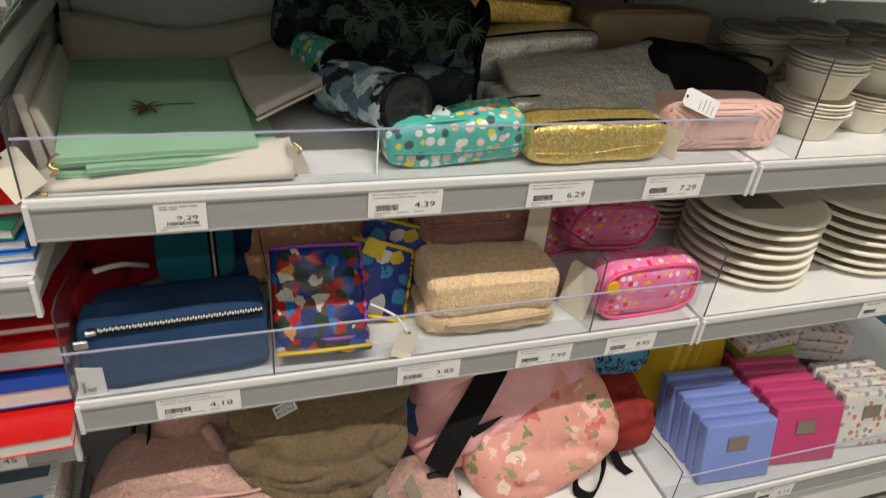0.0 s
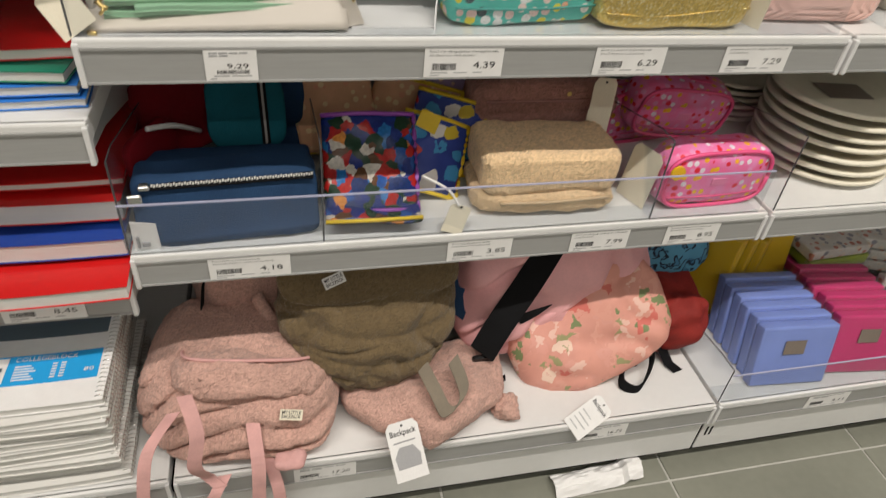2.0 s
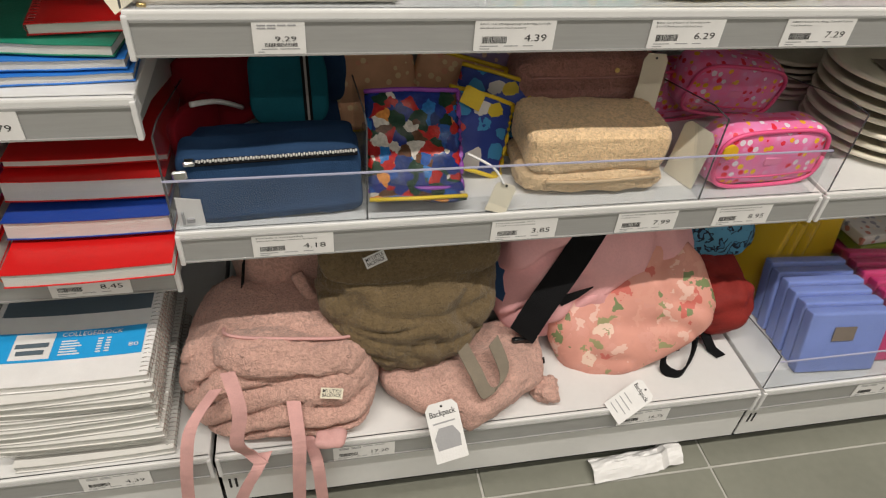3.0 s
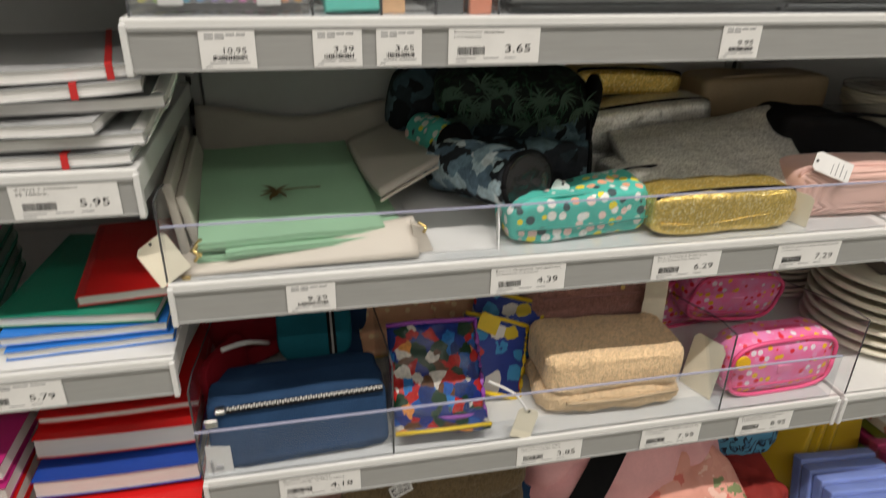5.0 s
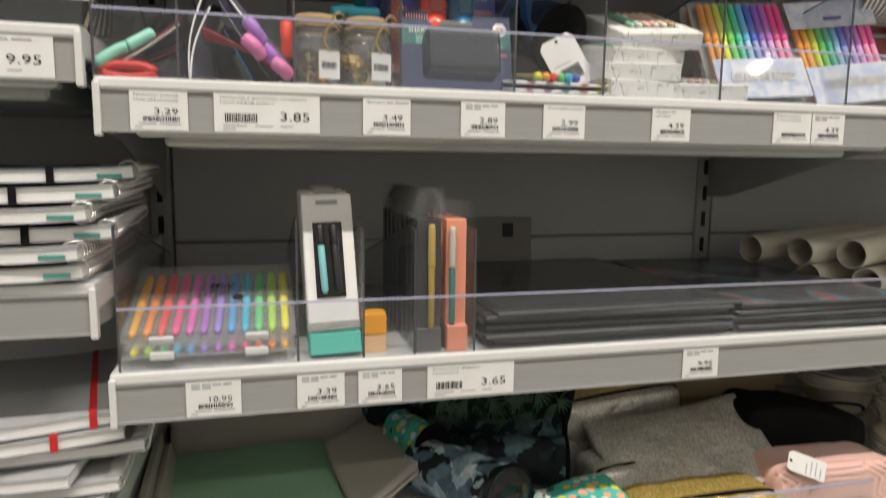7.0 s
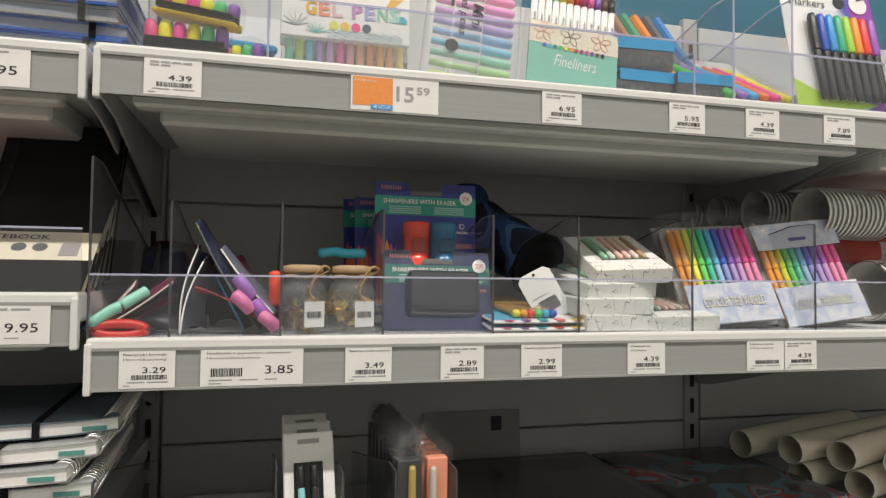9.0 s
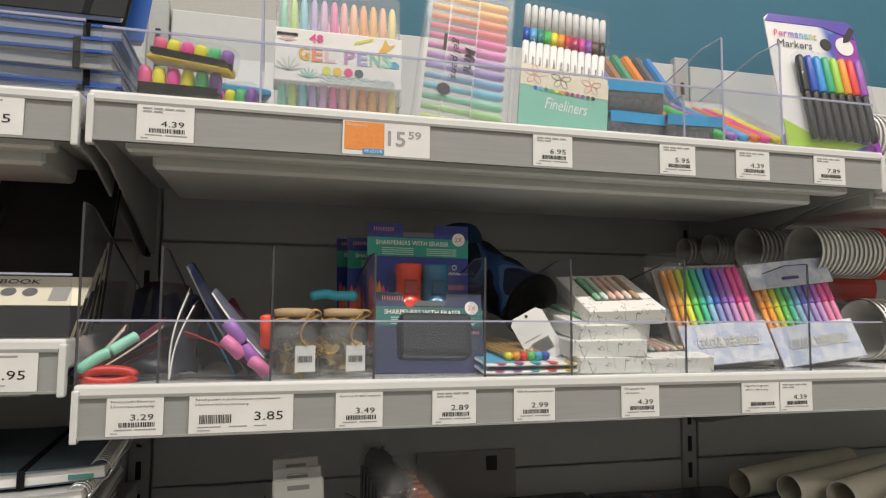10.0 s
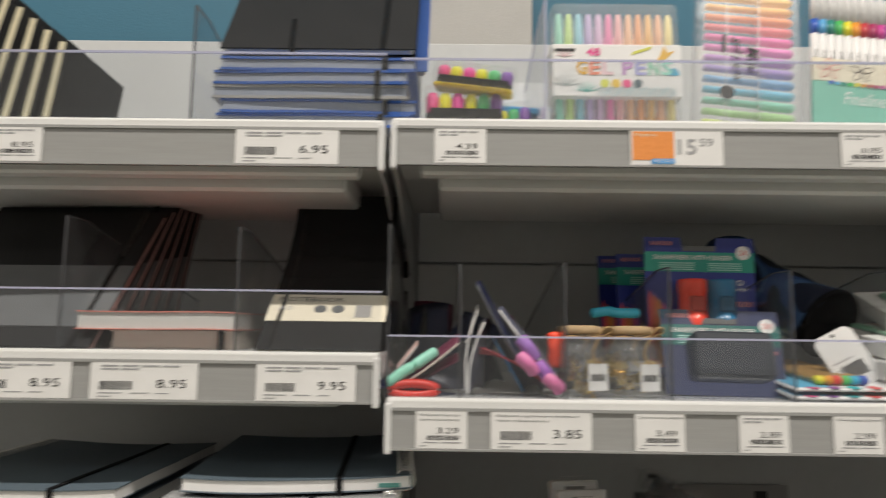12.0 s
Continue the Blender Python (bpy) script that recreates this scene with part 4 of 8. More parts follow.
tg = hang_tag("white swing tag that reads Backpack, hanging over the rail", leaning(0.386, -0.150, 0.200, 44, 4, -6), 0.056, 0.098, "Backpack", 0)
part("picture", outline([(-0.02, 0), (0.02, 0), (0.022, 0.02), (0.012, 0.036), (-0.012, 0.036), (-0.022, 0.02)], 0.0004, pose(0, -0.0006, 0.020)), FAINT, tg, "grey drawing of a bag")
tagged(part("small_print", B(-0.02, 0.018, -0.0006, 0, 0.063, 0.0655), FAINT, tg), kind="stuff")
tg = hang_tag("white swing tag lying over the shelf edge", leaning(0.690, -0.094, 0.192, 52, -6, 58), 0.046, 0.085, "Backpack", 4)

# crumpled paper on the floor
tagged(part("crumpled_paper", sheet(lambda u, v: Vector((0.69 + 0.19 * u, -0.122 + 0.05 * v + 0.010 * u, 0.004 + 0.018 * abs(math.sin(v * 3.0)) + 0.006 * noise.noise(Vector((u * 7, v * 7, 1))) + (0.015 * (u > 0.82)))), 24, 12, 0.0008), PAPER, smooth=False), "crumpled sheet of white paper on the floor tiles", "paper")

# ---- bottom shelf, east bay: paper napkins ----


def napkin_pack(m, mat, w=0.165, h=0.165, t=0.026, brand=True):
    p = thing("napkin_pack", "pack of folded paper napkins in clear film", "napkins", m, group="napkin packs")
    part("napkins", B(-w / 2, w / 2, -t / 2, t / 2, 0, h, 0.005, seg=2), mat, p)
    part("film", B(-w / 2 - 0.002, w / 2 + 0.002, -t / 2 - 0.002, t / 2 + 0.002, -0.0, h + 0.006, 0.006, seg=2), FILM, p, shadow=False)
    if brand:
        part("seal", B(-0.03, 0.015, -t / 2 - 0.003, -t / 2 - 0.0022, h * 0.55, h * 0.78), STICKER, p, "dark printed seal")
    return p


for i in range(6):
    napkin_pack(leaning(1.165 + 0.003 * (i % 2), -0.052 + 0.029 * i, ZR[0] + 0.001, 14, -4), NAPBLUE, h=0.135)
    napkin_pack(leaning(1.345 + 0.004 * (i % 3), -0.046 + 0.029 * i, ZR[0] + 0.001, 14, -6), NAPPINK, h=0.135)
for i in range(4):
    napkin_pack(leaning(1.535, -0.04 + 0.03 * i, ZR[0] + 0.001, 14, -5), NAPMIX, h=0.135)
for i in range(3):
    napkin_pack(leaning(1.085 + 0.035 * i, 0.215 + 0.006 * i, ZR[0] + 0.001, 4, -62 + 4 * i), NAPYEL, w=0.15, h=0.20 - 0.01 * i, brand=False)
napkin_pack(leaning(1.225, 0.20, ZR[0] + 0.001, 10, -3), NAPYEL, h=0.205)
for i in range(5):
    napkin_pack(pose(1.40 + 0.01 * (i % 2), 0.25, ZR[0] + 0.03 * i + 0.016, 90, 0, 4) @ pose(0, 0, -0.08), (NAPPINK, NAPLIME, NAPPINK, NAPLIME, NAPMIX)[i], brand=False)
for i in range(5):
    napkin_pack(pose(1.58, 0.25, ZR[0] + 0.03 * i + 0.016, 90, 0, -20) @ pose(0, 0, -0.08), (NAPMIX, BLACKCOVER, NAPMIX, NAPMIX, NAPMIX)[i], brand=False)

# ---- second shelf: pencil cases ----


def zip_line(parent, a, b, n=60, w=0.0045, mat=None):
    tape = ribbon([a, b], w * 2.6, 0.0012, (0, 1, 0.3))
    z = part("zip_tape", tape, BLACK, parent)
    teeth = bmnew()
    a, b = Vector(a), Vector(b)
    for i in range(n):
        q = a + (b - a) * (i + 0.5) / n + Vector((0, -0.0022, 0.0028))
        s = (b - a).length / n * 0.34
        off = w * 0.22 * (1 if i % 2 else -1)
        box(teeth, q.x - s, q.x + s, q.y + off - w / 2, q.y + off + w / 2, q.z - 0.0007, q.z + 0.0012)
    tagged(part("zip_teeth", teeth, mat or TEETH, z), kind="stuff")
    return z


def flat_pouch(label, m, w, d, t, mat, amp=0.003, seed=0, group="fabric pencil cases", ex=0.22, name="pencil_case"):
    p = thing(name, label, "pencil case", m, group=group)
    part("body", soft(w, d, t, ex, 0.45, 90, 28, amp, 22, seed), mat, p, smooth=True)
    return p


n1 = flat_pouch("navy cloth pencil case at the bottom of the pile", place(0.135, 0.128, Z[1]), 0.245, 0.075, 0.036, NAVY, seed=2)
flat_pouch("crimson cloth pencil case between two navy ones", place(0.130, 0.130, Z[1] + 0.034, 0, 0, 2), 0.240, 0.072, 0.016, REDPOUCH, seed=22)
n2 = flat_pouch("navy cloth pencil case with a metal zip on the pile", place(0.134, 0.132, Z[1] + 0.048, -3, 0, 2), 0.24, 0.070, 0.026, NAVY, seed=3)
n3 = thing("pencil_case", "large navy cloth pencil case with a chunky silver zip", "pencil case", place(0.136, 0.048, Z[1], 0, -1, 1), group="fabric pencil cases")


def wedge(c):
    k = c.z / 0.105
    c.y += 0.034 * k
    c.z += 0.003 * math.sin(c.x * 31)
    if c.y < 0.0 and c.z < 0.04:
        c.y -= 0.004 * max(0.0, 1 - abs(c.z - 0.014 - 0.03 * c.x) / 0.012)
    return c


part("body", soft(0.246, 0.060, 0.094, 0.16, 0.24, 160, 70, 0.003, 20, 6, 0, wedge), NAVY, n3, smooth=True)
zip_line(n3, (-0.098, -0.004, 0.085), (0.118, -0.004, 0.087), 62)
part("zip_slider", B(-0.110, -0.095, -0.012, 0.000, 0.083, 0.091, 0.002), METAL, n3)
part("zip_pull", B(-0.125, -0.106, -0.019, -0.013, 0.068, 0.082, 0.002), METAL, n3)
sl = part("sewn_label", outline([(-0.128, 0.002), (-0.094, 0.0), (-0.094, 0.045), (-0.126, 0.050)], 0.001, pose(0, -0.0365, 0, 0, 0, -3)), CARD, n3, "white sewn care label")
tagged(part("small_print", box(B(-0.122, -0.119, -0.0345, -0.0300, 0.008, 0.026), -0.116, -0.106, -0.0345, -0.0300, 0.010, 0.016), FAINT, sl), kind="stuff")
zip_line(n2, (-0.105, -0.024, 0.026), (0.0, -0.026, 0.026), 28)
part("zip_slider", B(-0.114, -0.100, -0.032, -0.022, 0.026, 0.034, 0.002), METAL, n2)
zip_line(n1, (-0.105, -0.034, 0.027), (-0.02, -0.034, 0.028), 24)
tc = flat_pouch("teal cloth pencil case with a grey zip, standing upright", leaning(0.165, 0.190, Z[1] + 0.052, 16, 4), 0.115, 0.03, 0.115, TEAL, seed=8, ex=0.3)
zs = part("zip_stripe", B(0.019, 0.031, -0.0185, -0.0145, 0.008, 0.106, 0.001), BLACK, tc)
part("zip_line", B(0.0232, 0.0268, -0.0192, -0.0184, 0.009, 0.105, 0.0004), GREYBAND, zs, "grey zip")
flat_pouch("crimson cloth pencil case leaning behind the pile", leaning(0.095, 0.245, Z[1] + 0.03, 12, -3, -24), 0.15, 0.018, 0.13, REDPOUCH, seed=11)
cords = flat_pouch("crimson cloth pencil case with white cords at the side", leaning(0.034, 0.16, Z[1] + 0.005, 8, 68), 0.12, 0.016, 0.10, REDPOUCH, seed=12)
flat_pouch("navy cloth pencil case standing at the back", leaning(0.205, 0.25, Z[1] + 0.01, 6), 0.10, 0.035, 0.14, NAVY, seed=13)
part("cord", T(curve_pts([(-0.02, -0.02, 0.11), (0.03, -0.03, 0.09), (0.09, -0.03, 0.05)]), 0.004, 8), CARD, cords, smooth=True)


def print_pouch(label, m, w, h, mat, edge, t=0.012, bend=0.0, seed=0):
    p = thing("pencil_case", label, "pencil case", m, group="printed pencil cases")

    def f(u, v):
        return Vector((w * (u - 0.5), 0.010 * math.sin(math.pi * u) * -1 + bend * v * v + 0.004 * noise.noise(Vector((u * 5 + seed, v * 5, 0))), h * v))
    part("body", sheet(f, 20, 20, t), mat, p, smooth=True)
    for a in (0.0, 1.0):
        part("edging", T([f(i / 12, a) for i in range(13)], 0.0035, 8), edge, p, smooth=True)
    part("edging", T([f(1.0, i / 12) for i in range(13)], 0.0035, 8), edge, p, smooth=True)
    return p


hp = print_pouch("glossy blue and red printed pencil case leaning back", leaning(0.337, 0.045, Z[1] + 0.02, 42, -2), 0.138, 0.145, HERO, ink((0.25, 0.05, 0.35)), 0.006, 0.0, 1)
part("front_flap", sheet(lambda u, v: Vector((0.138 * (u - 0.5), -0.03 + 0.05 * v, -0.016 + 0.045 * v + 0.004 * math.sin(6 * u))), 14, 8, 0.004), HERO, hp, smooth=True)
part("yellow_seam", T([(-0.07, -0.03, -0.016), (0.0, -0.032, -0.016), (0.07, -0.03, -0.014)], 0.003, 8), YELLOW, hp, smooth=True)
print_pouch("blue printed pencil case with a yellow zip edge, tilted", leaning(0.425, 0.10, Z[1] + 0.012, 38, 10, 22), 0.11, 0.12, STARRY, YELLOW, 0.008, 0, 4)
print_pouch("blue printed pencil case with a yellow edge behind", leaning(0.46, 0.17, Z[1] + 0.01, 30, -6, 14), 0.12, 0.12, STARRY, YELLOW, 0.008, 0, 5)
print_pouch("peach printed pencil case standing at the back", leaning(0.31, 0.24, Z[1] + 0.02, 16, 5, -8), 0.13, 0.14, PEACHDOT, YELLOW, 0.008, 0, 6)
print_pouch("peach printed pencil case with a yellow zip edge", leaning(0.42, 0.235, Z[1] + 0.03, 22, -4, 14), 0.15, 0.10, PEACHDOT, YELLOW, 0.008, 0, 7)
print_pouch("lilac printed pencil case standing at the back", leaning(0.45, 0.28, Z[1] + 0.03, 14, -4, 6), 0.15, 0.12, LILAC, YELLOW, 0.008, 0, 8)
hang_tag("small yellow swing tag on the printed pencil cases", leaning(0.432, 0.150, Z[1] + 0.095, 38, 6, 32), 0.034, 0.030, "", 0, YELLOW, False)
hang_tag("cream paper swing tag hanging at the shelf front", leaning(0.448, 0.004, Z[1] + 0.002, 12, 6, 22), 0.034, 0.046, "", 0, CREAM)
part("string", T(curve_pts([(0.458, 0.01, Z[1] + 0.046), (0.445, 0.03, Z[1] + 0.062), (0.41, 0.05, Z[1] + 0.075)]), 0.002, 6), CARD, None, smooth=True)
tagged(bpy.data.objects["string"], "short white cord of a swing tag", "cord")

ct = thing("pencil_case", "camel teddy-plush pencil case folded over at the shelf front", "pencil case", place(0.612, 0.095, Z[1], 0, 0, -2), group="plush pencil cases")
part("lower_fold", soft(0.232, 0.130, 0.046, 0.36, 0.6, 140, 44, 0.006, 18, 3, 0.0022), CAMELT, ct, smooth=True)
part("upper_fold", soft(0.222, 0.126, 0.070, 0.22, 0.30, 160, 60, 0.005, 18, 5, 0.0022, lambda c: Vector((c.x + 0.002, c.y + 0.004 + 0.0, c.z + 0.036))), CAMELT, ct, smooth=True)
part("zip", T(curve_pts([(-0.08, -0.066, 0.030), (0.0, -0.069, 0.031), (0.10, -0.062, 0.033)]), 0.003, 8), ink((0.55, 0.40, 0.24)), ct, smooth=True)
pf = thing("pencil_case", "dusky pink teddy-plush pencil case stacked behind the camel one", "pencil case", place(0.655, 0.245, Z[1] + 0.052, -8, 0, -1), group="plush pencil cases")
part("body", soft(0.262, 0.12, 0.095, 0.4, 0.65, 120, 50, 0.007, 16, 7, 0.0016), DUSKYT, pf, smooth=True)
part("zip", T(curve_pts([(-0.11, -0.058, 0.056), (0.0, -0.064, 0.058), (0.12, -0.058, 0.058)]), 0.0025, 8), ink((0.45, 0.22, 0.2)), pf, smooth=True)
part("stud", disc_bm(0.004, facing(0.028, -0.0645, 0.070), 12, 0.002), GOLDMETAL, pf)
pg = thing("pencil_case", "olive-brown teddy-plush pencil case under the pink one", "pencil case", place(0.655, 0.25, Z[1]), group="plush pencil cases")
part("body", soft(0.25, 0.13, 0.06, 0.4, 0.65, 90, 40, 0.006, 16, 8, 0.0016), BROWNT, pg, smooth=True)
hang_tag("cream swing tag on the dusky pink pencil case", leaning(0.728, 0.158, Z[1] + 0.072, 8, -3, 3), 0.040, 0.095, "", 0, CREAM)
hang_tag("narrow cream ribbon tag beside it", leaning(0.712, 0.155, Z[1] + 0.045, 8, -3, 4), 0.016, 0.075, "", 0, CREAM, False)
hang_tag("cream card standing beside the camel pencil case", leaning(0.765, 0.06, Z[1] + 0.001, 10, -70), 0.06, 0.095, "", 0, CREAM, False)


def emoji_pouch(label, m, w=0.205, d=0.075, h=0.105, seed=0):
    p = thing("pencil_case", label, "pencil case", m, group="pink printed pencil cases")
    part("body", soft(w, d, h, 0.45, 0.5, 110, 44, 0.003, 20, seed), EMOJI, p, smooth=True)
    rim = [(w * 0.5 * sgnpow(math.cos(a), 0.5) * 0.93, -d * 0.44, h * (0.5 + 0.47 * sgnpow(math.sin(a), 0.55))) for a in [2 * math.pi * i / 48 for i in range(49)]]
    part("piping", T(rim, 0.0035, 8), HOTPINK, p, "hot pink piping", smooth=True)
    top = [(w * 0.46 * math.cos(a), -0.002, h * (0.66 + 0.345 * sgnpow(math.sin(a), 0.42))) for a in [math.pi * i / 30 for i in range(31)]]
    part("zip", ribbon(top, 0.008, 0.002, (0, 1, 0)), HOTPINK, p)
    part("rubber_badge", B(-0.014, 0.014, -d / 2 - 0.0012, -d / 2 + 0.002, h * 0.42, h * 0.55, 0.0012), ink((0.85, 0.25, 0.45)), p)
    part("lower_seam", T([(-w * 0.42, -d * 0.47, h * 0.24), (0, -d * 0.505, h * 0.22), (w * 0.42, -d * 0.47, h * 0.24)], 0.0015, 6), HOTPINK, p, smooth=True)
    return p


ep = emoji_pouch("shiny pink pencil case printed with yellow and red dots", place(0.895, 0.065, Z[1], 0, 0, 2), seed=2)
part("zip_charm", disc_bm(0.012, facing(-0.088, -0.042, 0.078), 20, 0.004), ink((0.86, 0.5, 0.02)), ep, "round yellow zip charm")
emoji_pouch("shiny pink printed pencil case in the shade behind", place(0.905, 0.24, Z[1] + 0.035, 10, 8, 4), seed=5)
emoji_pouch("shiny pink printed pencil case lying at the back", place(0.86, 0.28, Z[1], 0, 0, 8), seed=6)

# ---- second shelf, east bay: plates ----


def plate_stack(x, y, n, r, label, gap=0.0212):
    mesh = None
    for i in range(n):
        if mesh is None:
            prof = [(r * 0.62, 0.0), (r * 0.70, 0.002), (r * 0.95, 0.010), (r, 0.0115), (r * 1.005, 0.0150), (r * 0.99, 0.0185), (r * 0.94, 0.0180), (r * 0.70, 0.006), (r * 0.60, 0.004)]
            mesh = tagged(part("plate", lathe(prof, 48), BAGASSE, None, smooth=True), label, "plate", group="stacked plates")
            ob = mesh
        else:
            ob = copy_thing(mesh, Matrix())
        ob.matrix_world = pose(x + 0.002 * math.sin(i * 2.1), y + 0.002 * math.cos(i * 1.7), ZR[1] + gap * i, 0.6 * math.sin(i * 1.9), 0.6 * math.cos(i * 2.3), 10 * i)


plate_stack(1.205, 0.17, 7, 0.128, "round off-white fibre plate in a stack on the shelf")
plate_stack(1.475, 0.17, 7, 0.128, "round off-white fibre plate in the second stack")
plate_stack(1.12, 0.36, 6, 0.075, "small off-white plate stacked at the back", 0.014)
sb = tagged(part("plate_label", B(-0.04, 0.045, -0.03, 0.03, 0, 0.0008), STICKER, None), "dark paper label lying on the stacked plates", "label")
sb.matrix_world = pose(1.20, 0.17, ZR[1] + 0.0212 * 6 + 0.0066, 0, 0, -8)

# ---- third shelf: pouches ----


def leather_pouch(label, m, w, h, mat, t=0.010, seed=0, curl=0.0, tab=True):
    """A flat leatherette pouch lying down: w along x, h along y."""
    p = thing("document_pouch", label, "pouch", m, group="flat leatherette pouches")

    def f(u, v):
        return Vector((w * (u - 0.5), h * (v - 0.5), t + 0.003 * noise.noise(Vector((u * 3 + seed, v * 3, 2))) + curl * (2 * v - 1) ** 2 + 0.5 * curl * (2 * u - 1) ** 2))
    part("body", sheet(f, 18, 18, t), mat, p, smooth=False)
    zl = [f(i / 20, 0.0) + Vector((0, -0.001, -t * 0.5)) for i in range(21)]
    part("zip", T(zl, 0.0016 if tab else 0.0008, 8), GOLDMETAL if tab else mat, p, "gold-toned zip" if tab else "", smooth=True)
    if tab:
        part("zip_pull", T(curve_pts([(-w / 2 + 0.004, -h / 2 - 0.003, t * 0.4), (-w / 2 - 0.002, -h / 2 - 0.012, t * 0.2), (-w / 2 + 0.006, -h / 2 - 0.014, t * 0.2)]), 0.0028, 8), GOLDMETAL, p, smooth=True)
    return p


leather_pouch("pale beige leatherette pouch at the bottom of the pile", pose(0.14, 0.21, Z[2], 0, 0, 2), 0.25, 0.36, BEIGE, 0.009, 1)
leather_pouch("pale green leatherette pouch under another green one", pose(0.145, 0.20, Z[2] + 0.010, 0, 0, 1), 0.225, 0.34, GREEN, 0.010, 2, tab=False)
leather_pouch("pale green leatherette pouch slid to the side", pose(0.165, 0.19, Z[2] + 0.021, 1.5, 0, 5), 0.22, 0.32, GREEN, 0.010, 3, tab=False)
gp = leather_pouch("pale green leatherette pouch with a bronze palm-tree print on top", pose(0.137, 0.195, Z[2] + 0.034, 3.0, 0, 4.5), 0.222, 0.318, GREEN, 0.012, 4, tab=False)
part("zip_pull", T(curve_pts([(-0.108, -0.150, 0.012), (-0.116, -0.164, 0.006), (-0.108, -0.166, 0.000)]), 0.0028, 8), GOLDMETAL, gp, "gold-toned zip pull", smooth=True)
PALM_Z = 0.0168


def leaf_blade(a, length, width=0.006, droop=0.35):
    pts_l, pts_r = [], []
    for i in range(9):
        k = i / 8
        ang = a + droop * k * (1 if math.cos(a) > 0 else -1) * -1
        c = Vector((math.cos(ang), math.sin(ang), 0)) * length * k
        side = Vector((-math.sin(ang), math.cos(ang), 0)) * width * math.sin(math.pi * min(1, k * 0.9 + 0.08)) * 0.5
        pts_l.append(c + side), pts_r.append(c - side)
    bm = bmesh.new()
    a_, b_ = [bm.verts.new(p) for p in pts_l], [bm.verts.new(p) for p in pts_r]
    for i in range(8):
        bm.faces.new((a_[i], a_[i + 1], b_[i + 1], b_[i]))
    return bm


pal = bmnew()
for k in range(8):
    lf = leaf_blade(0.4 + 2 * math.pi * k / 8 * 0.93, 0.021 + 0.005 * (k % 3), 0.0055)
    me = bpy.data.meshes.new("tmp")
    lf.to_mesh(me)
    lf.free()
    pal.from_mesh(me)
    bpy.data.meshes.remove(me)
ribbon(curve_pts([(0, 0, 0.0003), (0.025, 0.004, 0.0003), (0.060, 0.003, 0.0003)]), 0.0024, 0.0006, (0, 1, 0), pal)
pal.transform(pose(-0.012, -0.036, PALM_Z, 0, 0, 0))
part("palm_print", pal, PALM, gp, "bronze palm-tree print")

gb = thing("document_pouch", "greige leatherette pouch bowed up along the back of the pile", "pouch", group="flat leatherette pouches")
part("body", sheet(lambda u, v: Vector((0.0 + 0.33 * u, 0.37 + 0.045 * v, Z[2] + 0.01 + 0.085 * v + 0.012 * math.cos(u * 6.28))), 24, 8, 0.012), GREIGE, gb, smooth=True)
part("stitched_seam", T([(0.0 + 0.033 * i, 0.416, Z[2] + 0.092 + 0.012 * math.cos(0.628 * i)) for i in range(11)], 0.0014, 8), BEIGE, gb, smooth=True)
ls = thing("document_pouch", "greige leatherette pouch lying askew over the green ones", "pouch", pose(0, 0, Z[2] + 0.055), group="flat leatherette pouches")
QC = [Vector((0.235, 0.300, 0.0)), Vector((0.325, 0.395, 0.006)), Vector((0.262, 0.092, -0.008)), Vector((0.372, 0.205, 0.0))]


def askew(u, v):
    return (QC[2] * (1 - u) + QC[3] * u) * (1 - v) + (QC[0] * (1 - u) + QC[1] * u) * v + Vector((0, 0, 0.010 * (2 * v - 1) ** 2))


part("body", sheet(askew, 16, 16, 0.010), GREIGE, ls, smooth=True)
part("pale_edge", T([askew(i / 10, 0.0) + Vector((0, -0.001, -0.004)) for i in range(11)], 0.0022, 8), BEIGE, ls, smooth=True)
for i, x in enumerate((0.010, 0.028)):
    lp = thing("document_pouch", "greige leatherette pouch standing on edge against the divider", "pouch", pose(x, 0.20, Z[2], 0, -6 - 5 * i, 3), group="flat leatherette pouches")
    part("body", B(-0.006, 0.006, -0.13, 0.13, 0, 0.098 - 0.015 * i, 0.005, seg=3), GREIGE, lp)
fw = thing("document_pouch", "cream leatherette pouch folded open at the shelf front", "pouch", group="flat leatherette pouches")
part("body", sheet(lambda u, v: Vector((0.014 + 0.285 * u, 0.014 + 0.085 * v * (0.5 + 0.5 * u), Z[2] + 0.0065 + (0.001 + 0.031 * u) * (1 - abs(2 * v - 1) ** 1.6) + 0.006 * v)), 24, 14, 0.006), BEIGE, fw, smooth=True)
part("end_gusset", outline([(0, 0.0), (0.022, 0.004), (0.010, 0.034), (-0.006, 0.042)], 0.012, pose(0.298, 0.03, Z[2] + 0.002, 0, 0, 0)), BEIGE, fw)
for x, z in ((0.030, 0.030), (0.300, 0.046)):
    part("zip_pull", T(curve_pts([(x, 0.028, Z[2] + z), (x + 0.008, 0.020, Z[2] + z - 0.004), (x + 0.004, 0.018, Z[2] + z - 0.010)]), 0.0020, 8), GOLDMETAL, fw, smooth=True)
hang_tag("cream diamond-shaped swing tag poking over the shelf corner", leaning(0.014, 0.0075, Z[2] + 0.006, 24, -10, -38), 0.042, 0.052, "", 0, CREAM)
ds = thing("display_tray", "white card display tray with a turned-up end", "tray", group="display trays")
part("base", B(0.305, 0.405, 0.03, 0.20, Z[2] + 0.0005, Z[2] + 0.003), CARD, ds)
part("lip", outline([(0, 0), (0.075, 0.0), (0.055, 0.048), (0.01, 0.03)], 0.002, pose(0.405, 0.022, Z[2], 0, 6, 76)), CARD, ds)

# round and soft cases


